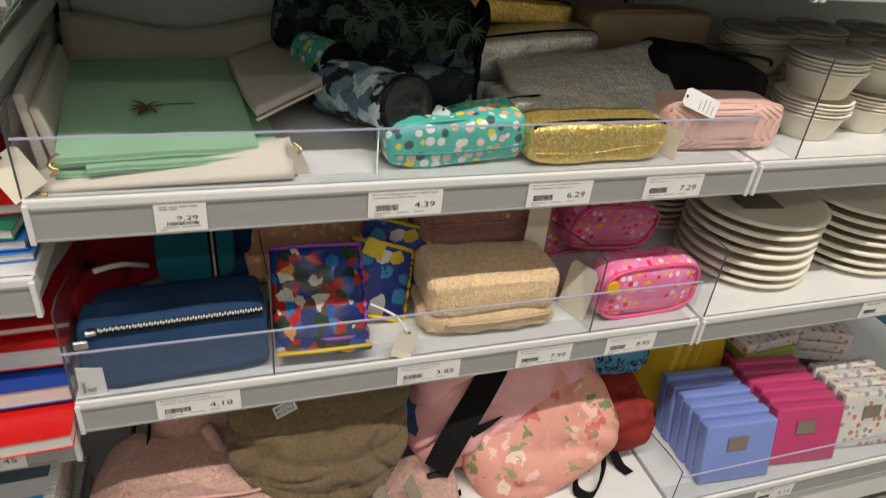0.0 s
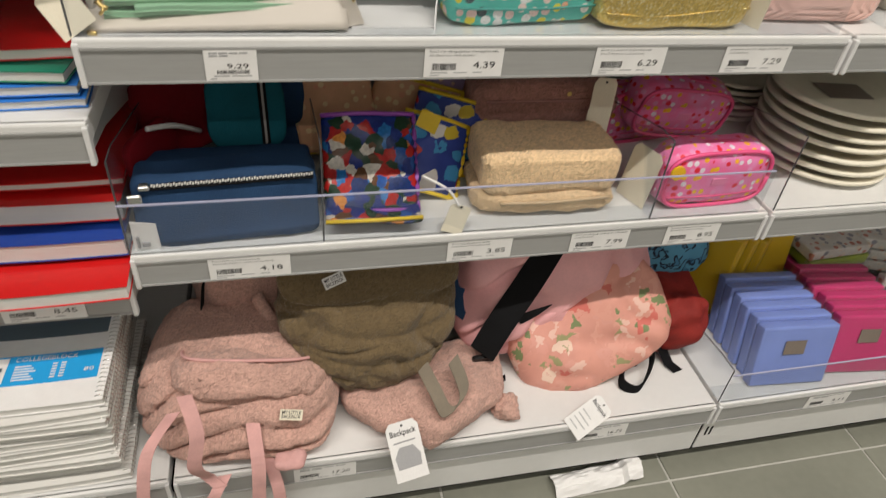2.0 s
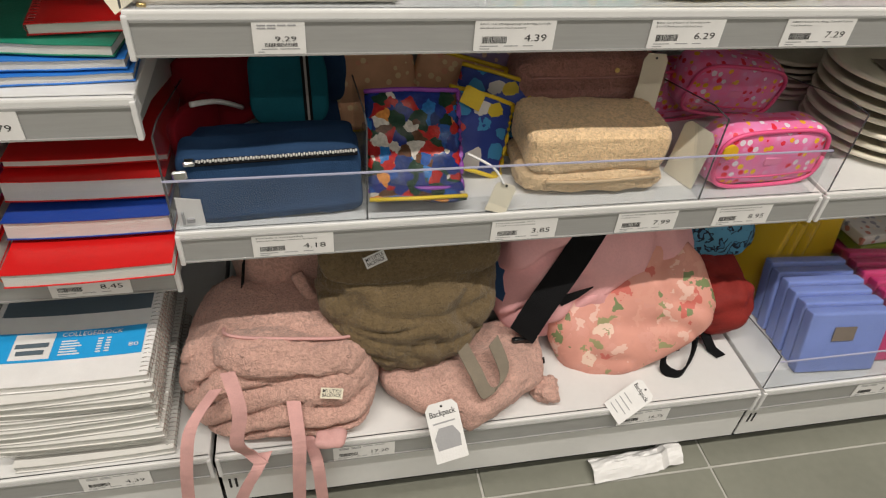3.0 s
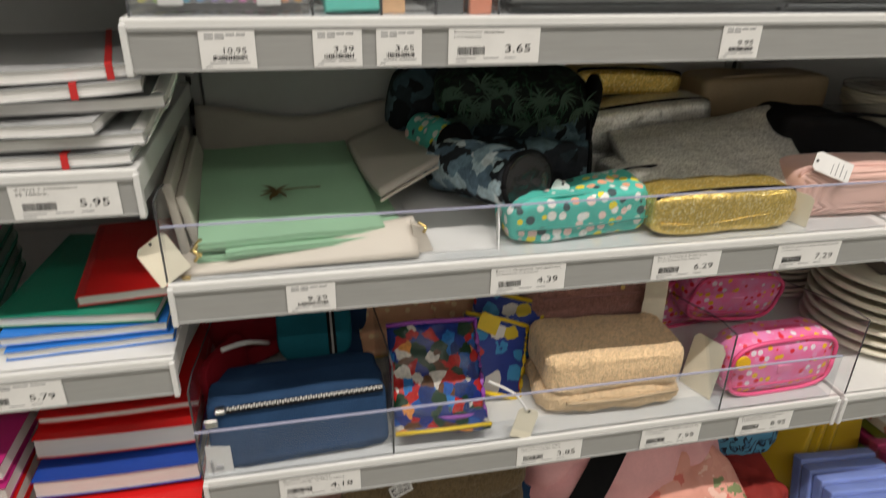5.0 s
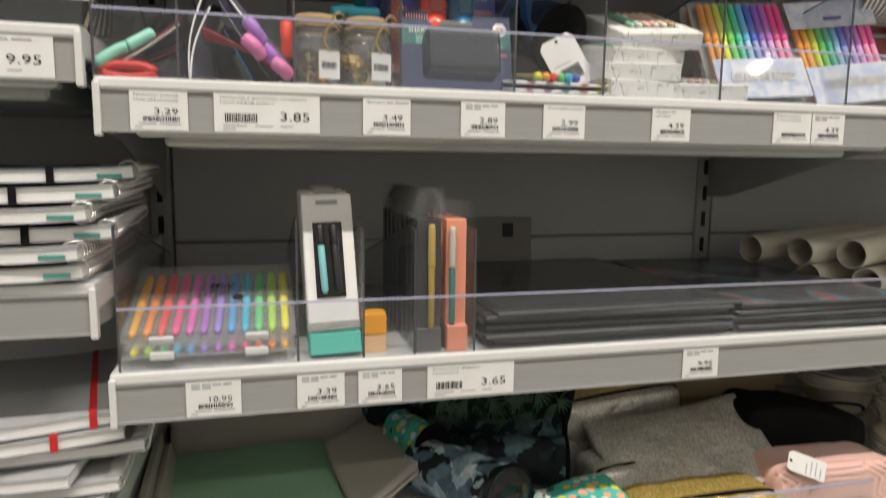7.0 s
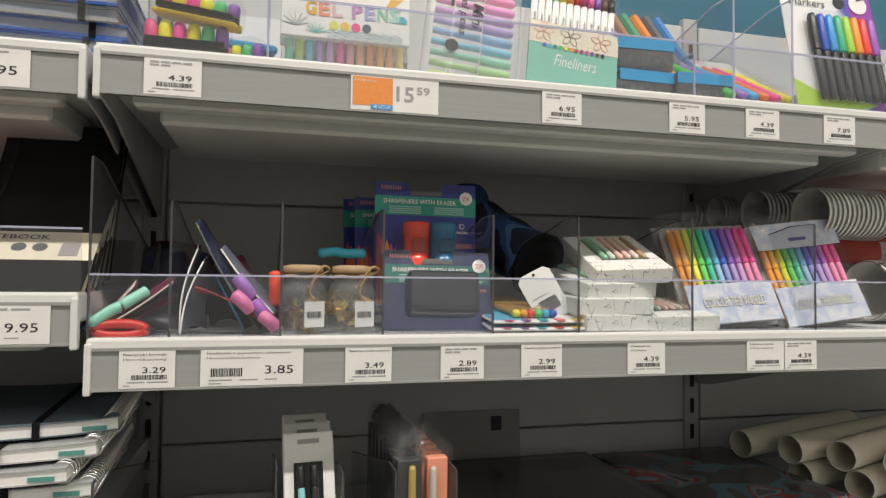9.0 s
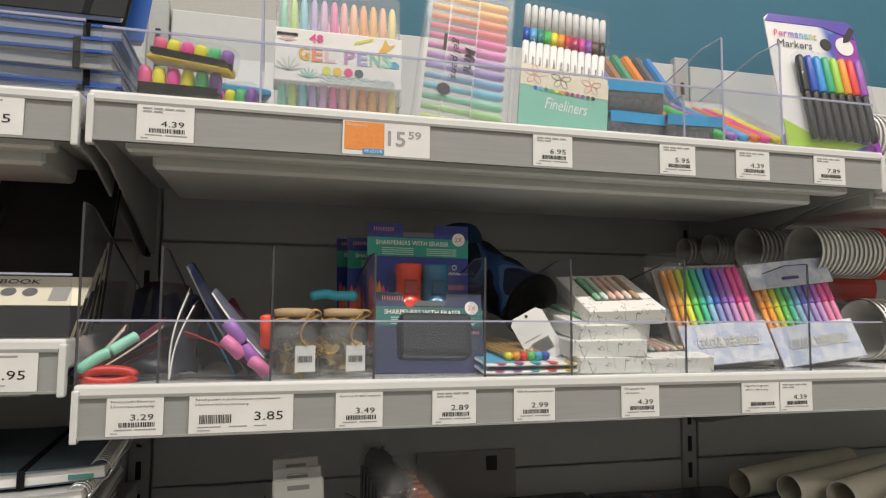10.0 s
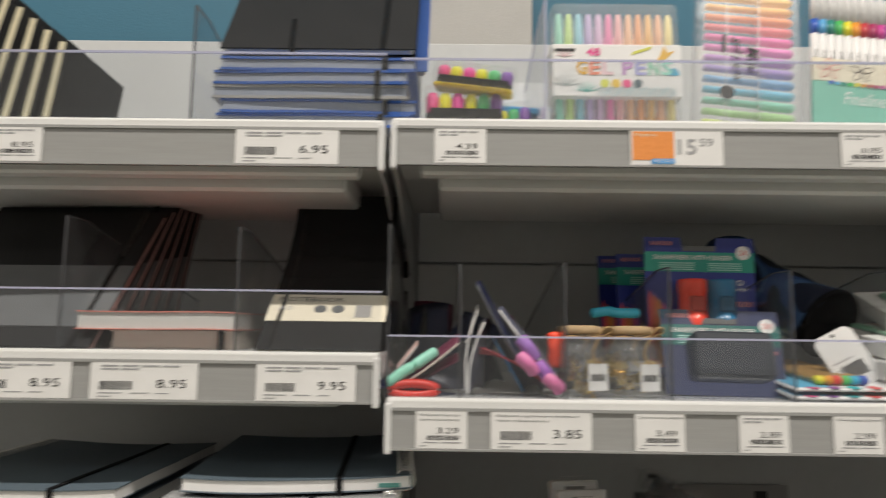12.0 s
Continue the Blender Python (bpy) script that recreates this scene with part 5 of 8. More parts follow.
def barrel(label, a, b, r, mat, end, group="barrel pencil cases", zipped=True):
    """A barrel-shaped case from a to b; the b end is the one that shows."""
    a, b = Vector(a), Vector(b)
    p = thing("pencil_case", label, "pencil case", group=group)
    n = 16
    pts = [a + (b - a) * i / n for i in range(n + 1)]
    rad = [r * (0.80 if i == 0 else 0.96 + 0.04 * math.sin(i * 1.3)) for i in range(n + 1)]
    bm = T(pts, rad, 40)
    for v in bm.verts:
        v.co += Vector((noise.noise(v.co * 25), noise.noise(v.co * 25 + Vector((5, 0, 0))), noise.noise(v.co * 25 + Vector((0, 5, 0))))) * 0.003
    part("body", bm, mat, p, smooth=True)
    d = (b - a).normalized()
    s, u = ring_frame(d)
    part("piping", T([b + (r * 0.97) * (math.cos(t) * s + math.sin(t) * u) for t in [2 * math.pi * i / 36 for i in range(37)]], 0.0035, 8), BLACK, p, smooth=True)
    rows = sheet(lambda g, h: b + d * (0.003 + 0.003 * noise.noise(Vector((g * 6, h * 3, 1)))) + (r * 0.93 * h) * (math.cos(2 * math.pi * g) * s + math.sin(2 * math.pi * g) * u), 36, 8)
    part("end", rows, end, p, "round end panel", smooth=True)
    return p


cm = barrel("blue camouflage barrel pencil case with a black round end", (0.374, 0.250, Z[2] + 0.046), (0.452, 0.066, Z[2] + 0.076), 0.042, CAMO, GLOSSBLACK)
hang_tag("small white label on the camouflage pencil case", leaning(0.492, 0.072, Z[2] + 0.044, 10, -20, 24), 0.022, 0.030, "", 2)
barrel("mint dotted barrel pencil case with a black end, in the shade", (0.355, 0.33, Z[2] + 0.075), (0.392, 0.235, Z[2] + 0.080), 0.030, MINT, BLACK)
barrel("dark camouflage barrel pencil case lying under the pile", (0.40, 0.28, Z[2] + 0.040), (0.60, 0.21, Z[2] + 0.042), 0.040, DARKCAMO, BLACK)
barrel("dark camouflage barrel pencil case on the pile", (0.42, 0.36, Z[2] + 0.070), (0.62, 0.26, Z[2] + 0.085), 0.040, DARKCAMO, BLACK)
fern = thing("pencil_case", "dark pencil case with a fern-leaf print on top of the pile", "pencil case", pose(0.50, 0.31, Z[2] + 0.095, 12, 4, -6), group="barrel pencil cases")
part("body", soft(0.25, 0.11, 0.085, 0.55, 0.7, 90, 44, 0.009, 16, 4), LEAFY, fern, smooth=True)
part("end_tab", soft(0.022, 0.05, 0.095, 0.6, 0.6, 24, 16, 0.003, 16, 1, 0, lambda c: c + Vector((0.118, -0.03, 0))), BLACK, fern, smooth=True)
kr = random.Random(4)
fr_bm = bmnew()
for i in range(26):
    cx, cz, aim = kr.uniform(-0.115, 0.105), kr.uniform(0.008, 0.082), kr.uniform(0, 6.28)
    for j in range(9):
        lf = leaf_blade(aim + 0.34 * (j - 4), kr.uniform(0.016, 0.030), 0.0028, 0.4)
        yy = -0.056 * (1 - (abs(cz - 0.042) / 0.046) ** 3) ** 0.5 - 0.004 if abs(cz - 0.042) < 0.045 else -0.02
        lf.transform(Matrix.Translation((cx, yy, cz)) @ Matrix.Rotation(radians(90 - (cz - 0.042) * 900 * 0.6), 4, "X"))
        me = bpy.data.meshes.new("tmp")
        lf.to_mesh(me)
        lf.free()
        fr_bm.from_mesh(me)
        bpy.data.meshes.remove(me)
tagged(part("fern_print", fr_bm, ink((0.06, 0.11, 0.08), 0.8), fern, "sage green fern-leaf print"), kind="stuff")
dk = thing("pencil_case", "dark camouflage pencil case standing at the back", "pencil case", pose(0.39, 0.38, Z[2] + 0.03), group="barrel pencil cases")
part("body", soft(0.16, 0.08, 0.14, 0.5, 0.6, 60, 36, 0.007, 16, 14), DARKCAMO, dk, smooth=True)


def box_pouch(label, m, w, d, h, mat, seed=0, warp=None, nu=100, nv=40, amp=0.003, name="pencil_case", ex=0.32, ez=0.42, group="zipped pencil cases", zipmat=None):
    p = thing(name, label, "pencil case", m, group=group)
    part("body", soft(w, d, h, ex, ez, nu, nv, amp, 18, seed, 0, warp), mat, p, smooth=True)
    pts = [(w * 0.47 * math.cos(t), -d * 0.33, h * (0.80 + 0.19 * sgnpow(math.sin(t), 0.5))) for t in [math.pi * i / 30 for i in range(31)]]
    part("zip", T(pts, 0.003, 8), zipmat or BLACK, p, smooth=True)
    return p


mt = box_pouch("mint pencil case with coloured dots, squashed, at the shelf front", pose(0.520, 0.075, Z[2], 0, 0, 4), 0.205, 0.085, 0.064, MINT, 3, lambda c: Vector((c.x, c.y, c.z * (1 + 0.22 * max(0, c.x / 0.1) + 0.05 * math.sin(c.x * 70)))), amp=0.006, zipmat=ink((0.06, 0.4, 0.34)))
part("seam", T(curve_pts([(-0.095, -0.042, 0.026), (0.0, -0.045, 0.024), (0.095, -0.042, 0.027)]), 0.0016, 6), ink((0.03, 0.28, 0.24)), mt, smooth=True)
gd = box_pouch("gold glitter pencil case with a black zip at the shelf front", pose(0.727, 0.058, Z[2], 0, 0, 1), 0.222, 0.080, 0.064, GOLDG, 5)
part("fold", T(curve_pts([(-0.105, -0.039, 0.024), (-0.03, -0.0405, 0.020), (0.05, -0.0395, 0.027), (0.105, -0.037, 0.030)]), 0.0012, 6), GOLDG, gd, smooth=True)
hang_tag("clear-edged card standing beside the gold pencil case", leaning(0.848, 0.045, Z[2] + 0.001, 6, -72), 0.05, 0.045, "", 0, CREAM, False)


def chevron(c):
    if c.y < 0.01:
        s = c.x * 62 + 2.0 * abs(((c.z * 55) % 2) - 1)
        c.y += 0.0035 * max(0.0, 1 - 5 * abs((s % 1) - 0.5)) ** 1.0 * (1 if abs(c.x) < 0.095 else 0.3)
    return c


pq = box_pouch("pale pink pencil case quilted in chevrons", pose(0.960, 0.085, Z[2], 0, 0, -3), 0.208, 0.088, 0.078, PALEPINK, 7, chevron, 220, 70, 0.002, zipmat=ink((0.75, 0.45, 0.40)))
hang_tag("white swing tag with a barcode on the pink pencil case", leaning(0.920, 0.036, Z[2] + 0.072, 24, -6, -68), 0.028, 0.058, "", 4)
bk = box_pouch("black cloth pencil case lying on others", pose(1.005, 0.20, Z[2] + 0.045, 0, 3, -2), 0.225, 0.11, 0.078, BLACK, 9, lambda c: Vector((c.x, c.y, c.z * (1 - 0.25 * max(0, c.x + 0.02) / 0.1))), amp=0.007)
box_pouch("black cloth pencil case underneath", pose(1.005, 0.21, Z[2]), 0.21, 0.11, 0.05, BLACK, 10)
sv = thing("pencil_case", "silver glitter pouch leaning at a slant over the row", "pencil case", group="glitter pouches")
part("body", sheet(lambda u, v: Vector((0.640 + 0.262 * u + 0.01 * v, 0.100 + 0.155 * v - 0.028 * u, Z[2] + 0.014 + 0.058 * u * (0.55 + 0.45 * v) + 0.060 * v ** 0.8 + 0.008 * math.sin(3 * u + 2 * v) + 0.004 * noise.noise(Vector((u * 5, v * 4, 2))))), 40, 20, 0.012), SILVERG, sv, smooth=True)
part("zip", T(curve_pts([(0.640, 0.100, Z[2] + 0.010), (0.77, 0.088, Z[2] + 0.034), (0.900, 0.074, Z[2] + 0.044)]), 0.0018, 8), BLACK, sv, smooth=True)
box_pouch("silver glitter pencil case lying at the back", pose(0.735, 0.32, Z[2] + 0.045, 0, -4, 2), 0.24, 0.10, 0.075, SILVERG, 12)
box_pouch("silver glitter pencil case in the second row", pose(0.70, 0.19, Z[2], 0, 0, 3), 0.16, 0.09, 0.055, SILVERG, 13)
box_pouch("silver glitter pencil case under the back row", pose(0.735, 0.325, Z[2]), 0.23, 0.10, 0.045, SILVERG, 16)
box_pouch("gold glitter pencil case at the back of the row", pose(0.72, 0.375, Z[2] + 0.118, 0, 3, 0), 0.20, 0.085, 0.045, GOLDG, 14)
box_pouch("nude leatherette pencil case at the back", pose(0.975, 0.36, Z[2] + 0.078, 0, 0, 1), 0.255, 0.09, 0.072, NUDE, 15, ex=0.2, ez=0.25, zipmat=ink((0.5, 0.4, 0.28)))
box_pouch("nude leatherette pencil case underneath", pose(0.975, 0.36, Z[2]), 0.25, 0.09, 0.078, NUDE, 17, ex=0.2, ez=0.25, zipmat=ink((0.5, 0.4, 0.28)))

# ---- third shelf, east bay: bowls with lids ----


def bowl_stack(x, y, z, n, lid=True, group="fibre bowls"):
    t = thing("bowl_stack", "stack of off-white fibre bowls, lidded with clear lids" if lid else "stack of off-white fibre bowls", "bowls", pose(x, y, z), group=group)
    r = 0.062
    first = None
    for i in range(n):
        if first is None:
            prof = [(r * 0.72, 0.0), (r * 0.76, 0.002), (r * 0.97, 0.040), (r * 1.04, 0.0415), (r * 1.04, 0.0445), (r * 0.95, 0.0435), (r * 0.73, 0.004)]
            first = part("bowl", lathe(prof, 40), BAGASSE, t, smooth=True)
            ob = first
        else:
            ob = first.copy()
            scene.collection.objects.link(ob)
        ob.location = (0.0012 * math.sin(i * 2), 0.0012 * math.cos(i * 3), 0.0062 * i)
    if lid:
        zt = 0.0062 * (n - 1) + 0.0445
        part("lid", lathe([(r * 1.06, -0.004), (r * 1.06, 0.002), (r * 0.98, 0.004), (r * 0.5, 0.005)], 40, pose(0, 0, zt)), LIDM, t, "clear plastic lid", smooth=True)
        part("sticker", lathe([(0.035, 0.0), (0.035, 0.0006)], 28, pose(0.002, 0.0, zt + 0.0053) @ Matrix.Diagonal((1, 0.62, 1, 1))), STICKER, t, "brown oval sticker")
    return t


for i, (bx, by) in enumerate(((1.180, 0.115), (1.325, 0.135), (1.465, 0.13), (1.160, 0.262), (1.300, 0.285), (1.445, 0.28), (1.60, 0.2))):
    bowl_stack(bx, by, ZR[2], 5, False)
    bowl_stack(bx + 0.004, by + 0.002, ZR[2] + 0.0705, 5, True)

# ---- fourth shelf: pens and folders ----
RAINBOW = [(0.85, 0.42, 0.03), (0.86, 0.26, 0.03), (0.82, 0.08, 0.07), (0.80, 0.08, 0.26), (0.74, 0.12, 0.50), (0.42, 0.14, 0.58), (0.30, 0.20, 0.62), (0.08, 0.34, 0.72), (0.04, 0.46, 0.70), (0.12, 0.60, 0.22), (0.42, 0.70, 0.08), (0.82, 0.74, 0.04)]
PASTEL = [(0.22, 0.66, 0.50), (0.50, 0.74, 0.18), (0.20, 0.58, 0.74), (0.46, 0.34, 0.66), (0.66, 0.42, 0.68), (0.84, 0.16, 0.44), (0.84, 0.40, 0.42), (0.86, 0.48, 0.26), (0.86, 0.36, 0.12), (0.84, 0.46, 0.10), (0.84, 0.44, 0.24), (0.86, 0.74, 0.28)]


def pen(parent, a, b, r, colour, capc=None, split=0.62, tip=0.5, name="pen"):
    """A pen from its foot a to its cap end b."""
    a, b = Vector(a), Vector(b)
    at = lambda k: a + (b - a) * k
    p = part(name, T([at(0), at(0.06), at(split - 0.02), at(split)], [r * tip, r * 0.9, r * 0.9, r * 0.85], 10), ink(colour), parent, smooth=True)
    part("cap", T([at(split), at(split + 0.02), at(0.96), at(1.0)], [r, r * 1.08, r * 1.0, r * 0.75], 10), ink(capc or colour), p, smooth=True)
    return p


def pen_case(label, m, w, d, h, colours, flip=False):
    """A flat frosted box of small gel pens lying down, with two latches at its front."""
    t = thing("pen_box", label, "pen set", m, group="frosted gel pen boxes")
    part("shell", B(-w / 2, w / 2, -d / 2, d / 2, 0, h, 0.007, seg=3), FROST, t, "frosted plastic box", shadow=False)
    part("seam", B(-w / 2 - 0.001, w / 2 + 0.001, -d / 2 - 0.001, d / 2 + 0.001, h * 0.46, h * 0.52, 0.001), FROST, t, shadow=False)
    n = len(colours)
    for i, c in enumerate(colours if not flip else colours[::-1]):
        x = -w / 2 + w * (i + 0.75) / (n + 0.5)
        pen(t, (x, -d / 2 + 0.008, h * 0.55), (x, d / 2 - 0.008, h * 0.55), 0.0048, c, c, 0.35)
    for x in (-w * 0.27, w * 0.27):
        part("latch", B(x - 0.012, x + 0.012, -d / 2 - 0.003, -d / 2 + 0.002, h * 0.36, h * 0.68, 0.002, seg=2), CARD, t, "white plastic latch")
    return t


pen_case("frosted box of small coloured gel pens lying on the shelf", pose(0.098, 0.080, Z[3]), 0.172, 0.140, 0.027, RAINBOW, True)
pc = pen_case("frosted box of small rainbow gel pens stacked on another", pose(0.098, 0.088, Z[3] + 0.038, 17, 0, 0), 0.174, 0.150, 0.027, RAINBOW)
words("lettering", "Mini", 0.026, 0.012, INK, pc, pose(-0.005, 0.010, 0.0285), 0.2, 0.01)
words("lettering", "gel pens", 0.044, 0.010, INK, pc, pose(-0.018, -0.010, 0.0285), 0.2)
part("count_badge", lathe([(0.006, 0), (0.006, 0.0004)], 16, pose(0.026, -0.012, 0.0276)), INK, pc)

gc = thing("pen_gift_box", "white gift box with two pens and a turquoise foot", "pen set", leaning(0.228, 0.028, Z[3], 15, 0, -2), group="pen gift boxes")
part("foot", B(-0.028, 0.028, -0.018, 0.02, 0, 0.024, 0.0015), TURQ, gc, "turquoise card foot")
part("sleeve", box(B(-0.028, 0.028, -0.016, 0.012, 0.026, 0.178, 0.0015), -0.012, 0.012, -0.0165, 0.0, 0.1825, 0.183), CARD, gc, "white card sleeve")
part("window", B(-0.017, 0.015, -0.0175, -0.0162, 0.062, 0.146, 0.0004), GLOSSBLACK, gc, "dark window")
part("band", B(-0.0285, 0.0285, -0.017, -0.0155, 0.028, 0.036), METAL, gc, "silver foil band")
part("hanger_slot", B(-0.012, 0.012, -0.0168, -0.0155, 0.166, 0.171), GREYBAND, gc)
for x, c in ((-0.008, (0.25, 0.60, 0.62)), (0.007, (0.03, 0.03, 0.035))):
    pen(gc, (x, -0.022, 0.066), (x - 0.002, -0.022, 0.143), 0.0045, c, (0.02, 0.02, 0.02), 0.70, 0.4)
for i in range(2):
    g2 = copy_thing(gc, leaning(0.229, 0.085 + 0.05 * i, Z[3], 12, 0, -2))
oc = thing("eraser_box", "small orange box, its reflection modelled as a paler block below", "box", group="small boxes")
part("upper_box", B(0.258, 0.285, 0.022, 0.048, Z[3] + 0.0205, Z[3] + 0.045, 0.002, seg=2), ink((0.85, 0.36, 0.02)), oc, "orange box")
# the orange box's reflection, modelled as a paler block beneath it
part("reflection_block", B(0.2585, 0.2845, 0.0225, 0.0475, Z[3], Z[3] + 0.0200, 0.002, seg=2), ink((0.74, 0.46, 0.26)), oc, "pale orange block standing in for the reflection")

for i in range(8):
    dk2 = thing("pen_pack", "tall slim pack with a gold pen in clear film", "pen pack", pose(0.331 - 0.0005 * i, 0.020 + 0.027 * i, Z[3], 0, 0, 1.5 * math.sin(i)), group="tall pen packs")
    part("carton", B(-0.014, 0.014, -0.004, 0.012, 0, 0.150, 0.001), DARKFOLDER, dk2, "black ribbed carton")
    part("ribbed_foot", B(-0.0145, 0.0145, -0.0075, -0.0045, 0, 0.028, 0.001), GREYCOVER, dk2)
    pen(dk2, (0.002, -0.010, 0.026), (0.002, -0.010, 0.145), 0.0042, (0.42, 0.29, 0.05), (0.45, 0.32, 0.08), 0.6, 0.4)
    part("film", sheet(lambda u, v: Vector((0.032 * (u - 0.5), -0.016 + 0.006 * noise.noise(Vector((u * 4, v * 9, i))), 0.185 * v)), 6, 14), FILM, dk2, smooth=True, shadow=False)
    part("film_top", T(curve_pts([(-0.014, -0.006, 0.152), (-0.010, -0.008, 0.168), (0.002, -0.004, 0.178), (0.012, -0.008, 0.170), (0.013, -0.004, 0.152)]), [0.004 + 0.003 * abs(math.sin(q * 1.7 + i)) for q in range(25)], 7, False), FILM, dk2, "crumpled film end", shadow=False)
    part("film_fold", sheet(lambda u, v: Vector((0.034 * (u - 0.5) + 0.006 * noise.noise(Vector((v * 9, u * 5, i))), -0.004 + 0.016 * noise.noise(Vector((u * 7, v * 7, i * 3.1))), 0.148 + 0.036 * v + 0.012 * noise.noise(Vector((u * 6, 4.2, i * 2.3))))), 10, 8), FILM, dk2, shadow=False)
for i in range(6):
    ck = thing("pen_pack", "tall slim coral pack with a green pen in clear film", "pen pack", pose(0.364, 0.022 + 0.027 * i, Z[3], 0, 0, 2 * math.sin(i * 2)), group="tall pen packs")
    part("carton", box(B(-0.012, 0.012, -0.002, 0.012, 0.0, 0.150, 0.001), -0.012, 0.012, -0.012, 0.012, 0, 0.030, 0.001), CORAL, ck, "coral carton")
    pen(ck, (-0.006, -0.008, 0.026), (-0.006, -0.008, 0.142), 0.004, (0.05, 0.22, 0.20), (0.55, 0.5, 0.45), 0.6, 0.4)
    part("film", sheet(lambda u, v: Vector((0.028 * (u - 0.5), -0.016 + 0.005 * noise.noise(Vector((u * 4, v * 9, i + 9))), 0.170 * v)), 6, 12), FILM, ck, smooth=True, shadow=False)
for i in range(7):
    w = 0.33
    fo = thing("plastic_folder", "black plastic folder in a flat stack on the shelf", "folder", pose(0.565 + 0.006 * math.sin(i * 2.4), 0.205 + 0.008 * math.cos(i * 1.7), Z[3] + 0.0005 + 0.0062 * i, 0.5 * math.sin(i), 0, 1.3 * math.sin(i * 1.3)), group="plastic folders")
    part("cover", sheet(lambda u, v: Vector((w * (u - 0.5), 0.38 * (v - 0.5), 0.0052 + 0.0018 * noise.noise(Vector((u * 3, v * 3, i))))), 14, 14, 0.0045), DARKFOLDER, fo, smooth=True)
    part("rim", B(-w / 2, w / 2, -0.1915, -0.1895, 0.001, 0.0052, 0.0006), GREYCOVER, fo)
    fo2 = thing("plastic_folder", "dark plastic folder with a faint coloured print", "folder", pose(0.870 + 0.008 * math.sin(i * 1.4), 0.205 + 0.006 * math.cos(i * 2.7), Z[3] + 0.0005 + 0.0056 * i, 0.5 * math.sin(i), 0, -1.5 * math.sin(i * 1.1)), group="plastic folders")
    part("cover", sheet(lambda u, v: Vector((0.27 * (u - 0.5), 0.38 * (v - 0.5), 0.0048 + 0.0018 * noise.noise(Vector((u * 3, v * 3, i + 20))))), 14, 14, 0.0042), FOLDPRINT if i > 3 else DARKFOLDER, fo2, smooth=True)
    part("rim", B(-0.135, 0.135, -0.1915, -0.1895, 0.001, 0.0048, 0.0006), GREYCOVER, fo2)
pl = thing("folder_leaflet", "pale printed leaflet standing against the back panel", "leaflet", leaning(0.53, 0.425, Z[3] + 0.03, 4), group="")
part("card", B(-0.09, 0.09, 0, 0.001, 0, 0.085), GREYBAND, pl)
part("code_block", B(0.035, 0.055, -0.0012, -0.0005, 0.05, 0.075), INK, pl)

# rolls of wrapping paper in the east bay
for i, (x, y, z) in enumerate(((0.985, 0.30, 0.060), (1.030, 0.235, 0.064), (1.075, 0.175, 0.066), (1.125, 0.115, 0.064), (1.055, 0.24, 0.018), (1.10, 0.165, 0.020), (1.16, 0.10, 0.018), (1.145, 0.045, 0.020))):
    a = Vector((x, y, ZR[3] + z + 0.006))
    L = 0.50 if y < 0.2 else 0.28
    d = Vector((0.95, 0.26 if y < 0.2 else 0.16, 0.06)).normalized()
    ro = thing("paper_roll", "ivory wrapping-paper roll in clear film lying on the pile", "paper roll", group="wrapping paper rolls")
    part("roll", T([a, a + d * L], 0.024, 28, False), ROLLP, ro, smooth=True)
    part("core", T([a + d * 0.002, a + d * L], 0.0225, 28, False), ROLLP, ro, "hollow inside", smooth=True)
    s, u = ring_frame(d)
    part("rim", T([a + 0.0233 * (math.cos(t) * s + math.sin(t) * u) for t in [2 * math.pi * k / 28 for k in range(29)]], 0.0011, 6), CUP, ro, smooth=True)
    part("film", T([a + d * 0.01, a + d * (L - 0.01)], 0.0255, 24, False), FILM, ro, smooth=True, shadow=False)

# ---- fifth shelf: scissors, jars, sharpeners, pens ----


def loop_ring(cx, cz, rx, rz, r, y=0.0, tilt=0.0):
    pts = []
    for i in range(25):
        t = 2 * math.pi * i / 24
        px, pz = rx * math.cos(t), rz * math.sin(t)
        pts.append((cx + px * math.cos(tilt) - pz * math.sin(tilt), y, cz + px * math.sin(tilt) + pz * math.cos(tilt)))
    return T(pts, r, 8)


def scissors(m, colour, backing, second=None, plain=False):
    t = thing("scissors", "scissors with %s handles on a printed card" % ("bright soft" if second else "coloured plastic"), "scissors", m, group="carded scissors")
    part("backing_card", sheet(lambda u, v: Vector((0.058 * (u - 0.5), 0.004 + 0.012 * (u - 0.5) ** 2 * 2, 0.125 * v)), 8, 8, 0.0008), backing, t, "curled printed backing card", smooth=True)
    if not plain:
        part("handle", loop_ring(-0.017, 0.045, 0.014, 0.026, 0.0055, -0.006, 0.3), ink(colour, 0.45), t, smooth=True)
    if not plain:
        part("handle", loop_ring(0.017, 0.045, 0.014, 0.026, 0.0055, -0.006, -0.3), ink(second or colour, 0.45), t, smooth=True)
    part("blade", outline([(-0.006, 0.07), (0.005, 0.07), (0.003, 0.112), (0.0, 0.120)], 0.0015, pose(0, -0.006, 0)), METAL, t)
    part("blister", sheet(lambda u, v: Vector((0.066 * (u - 0.5), -0.014 * math.sin(math.pi * u) ** 0.5 * math.sin(math.pi * v) ** 0.4, 0.006 + 0.112 * v)), 10, 10), FILM, t, smooth=True, shadow=False)
    return t


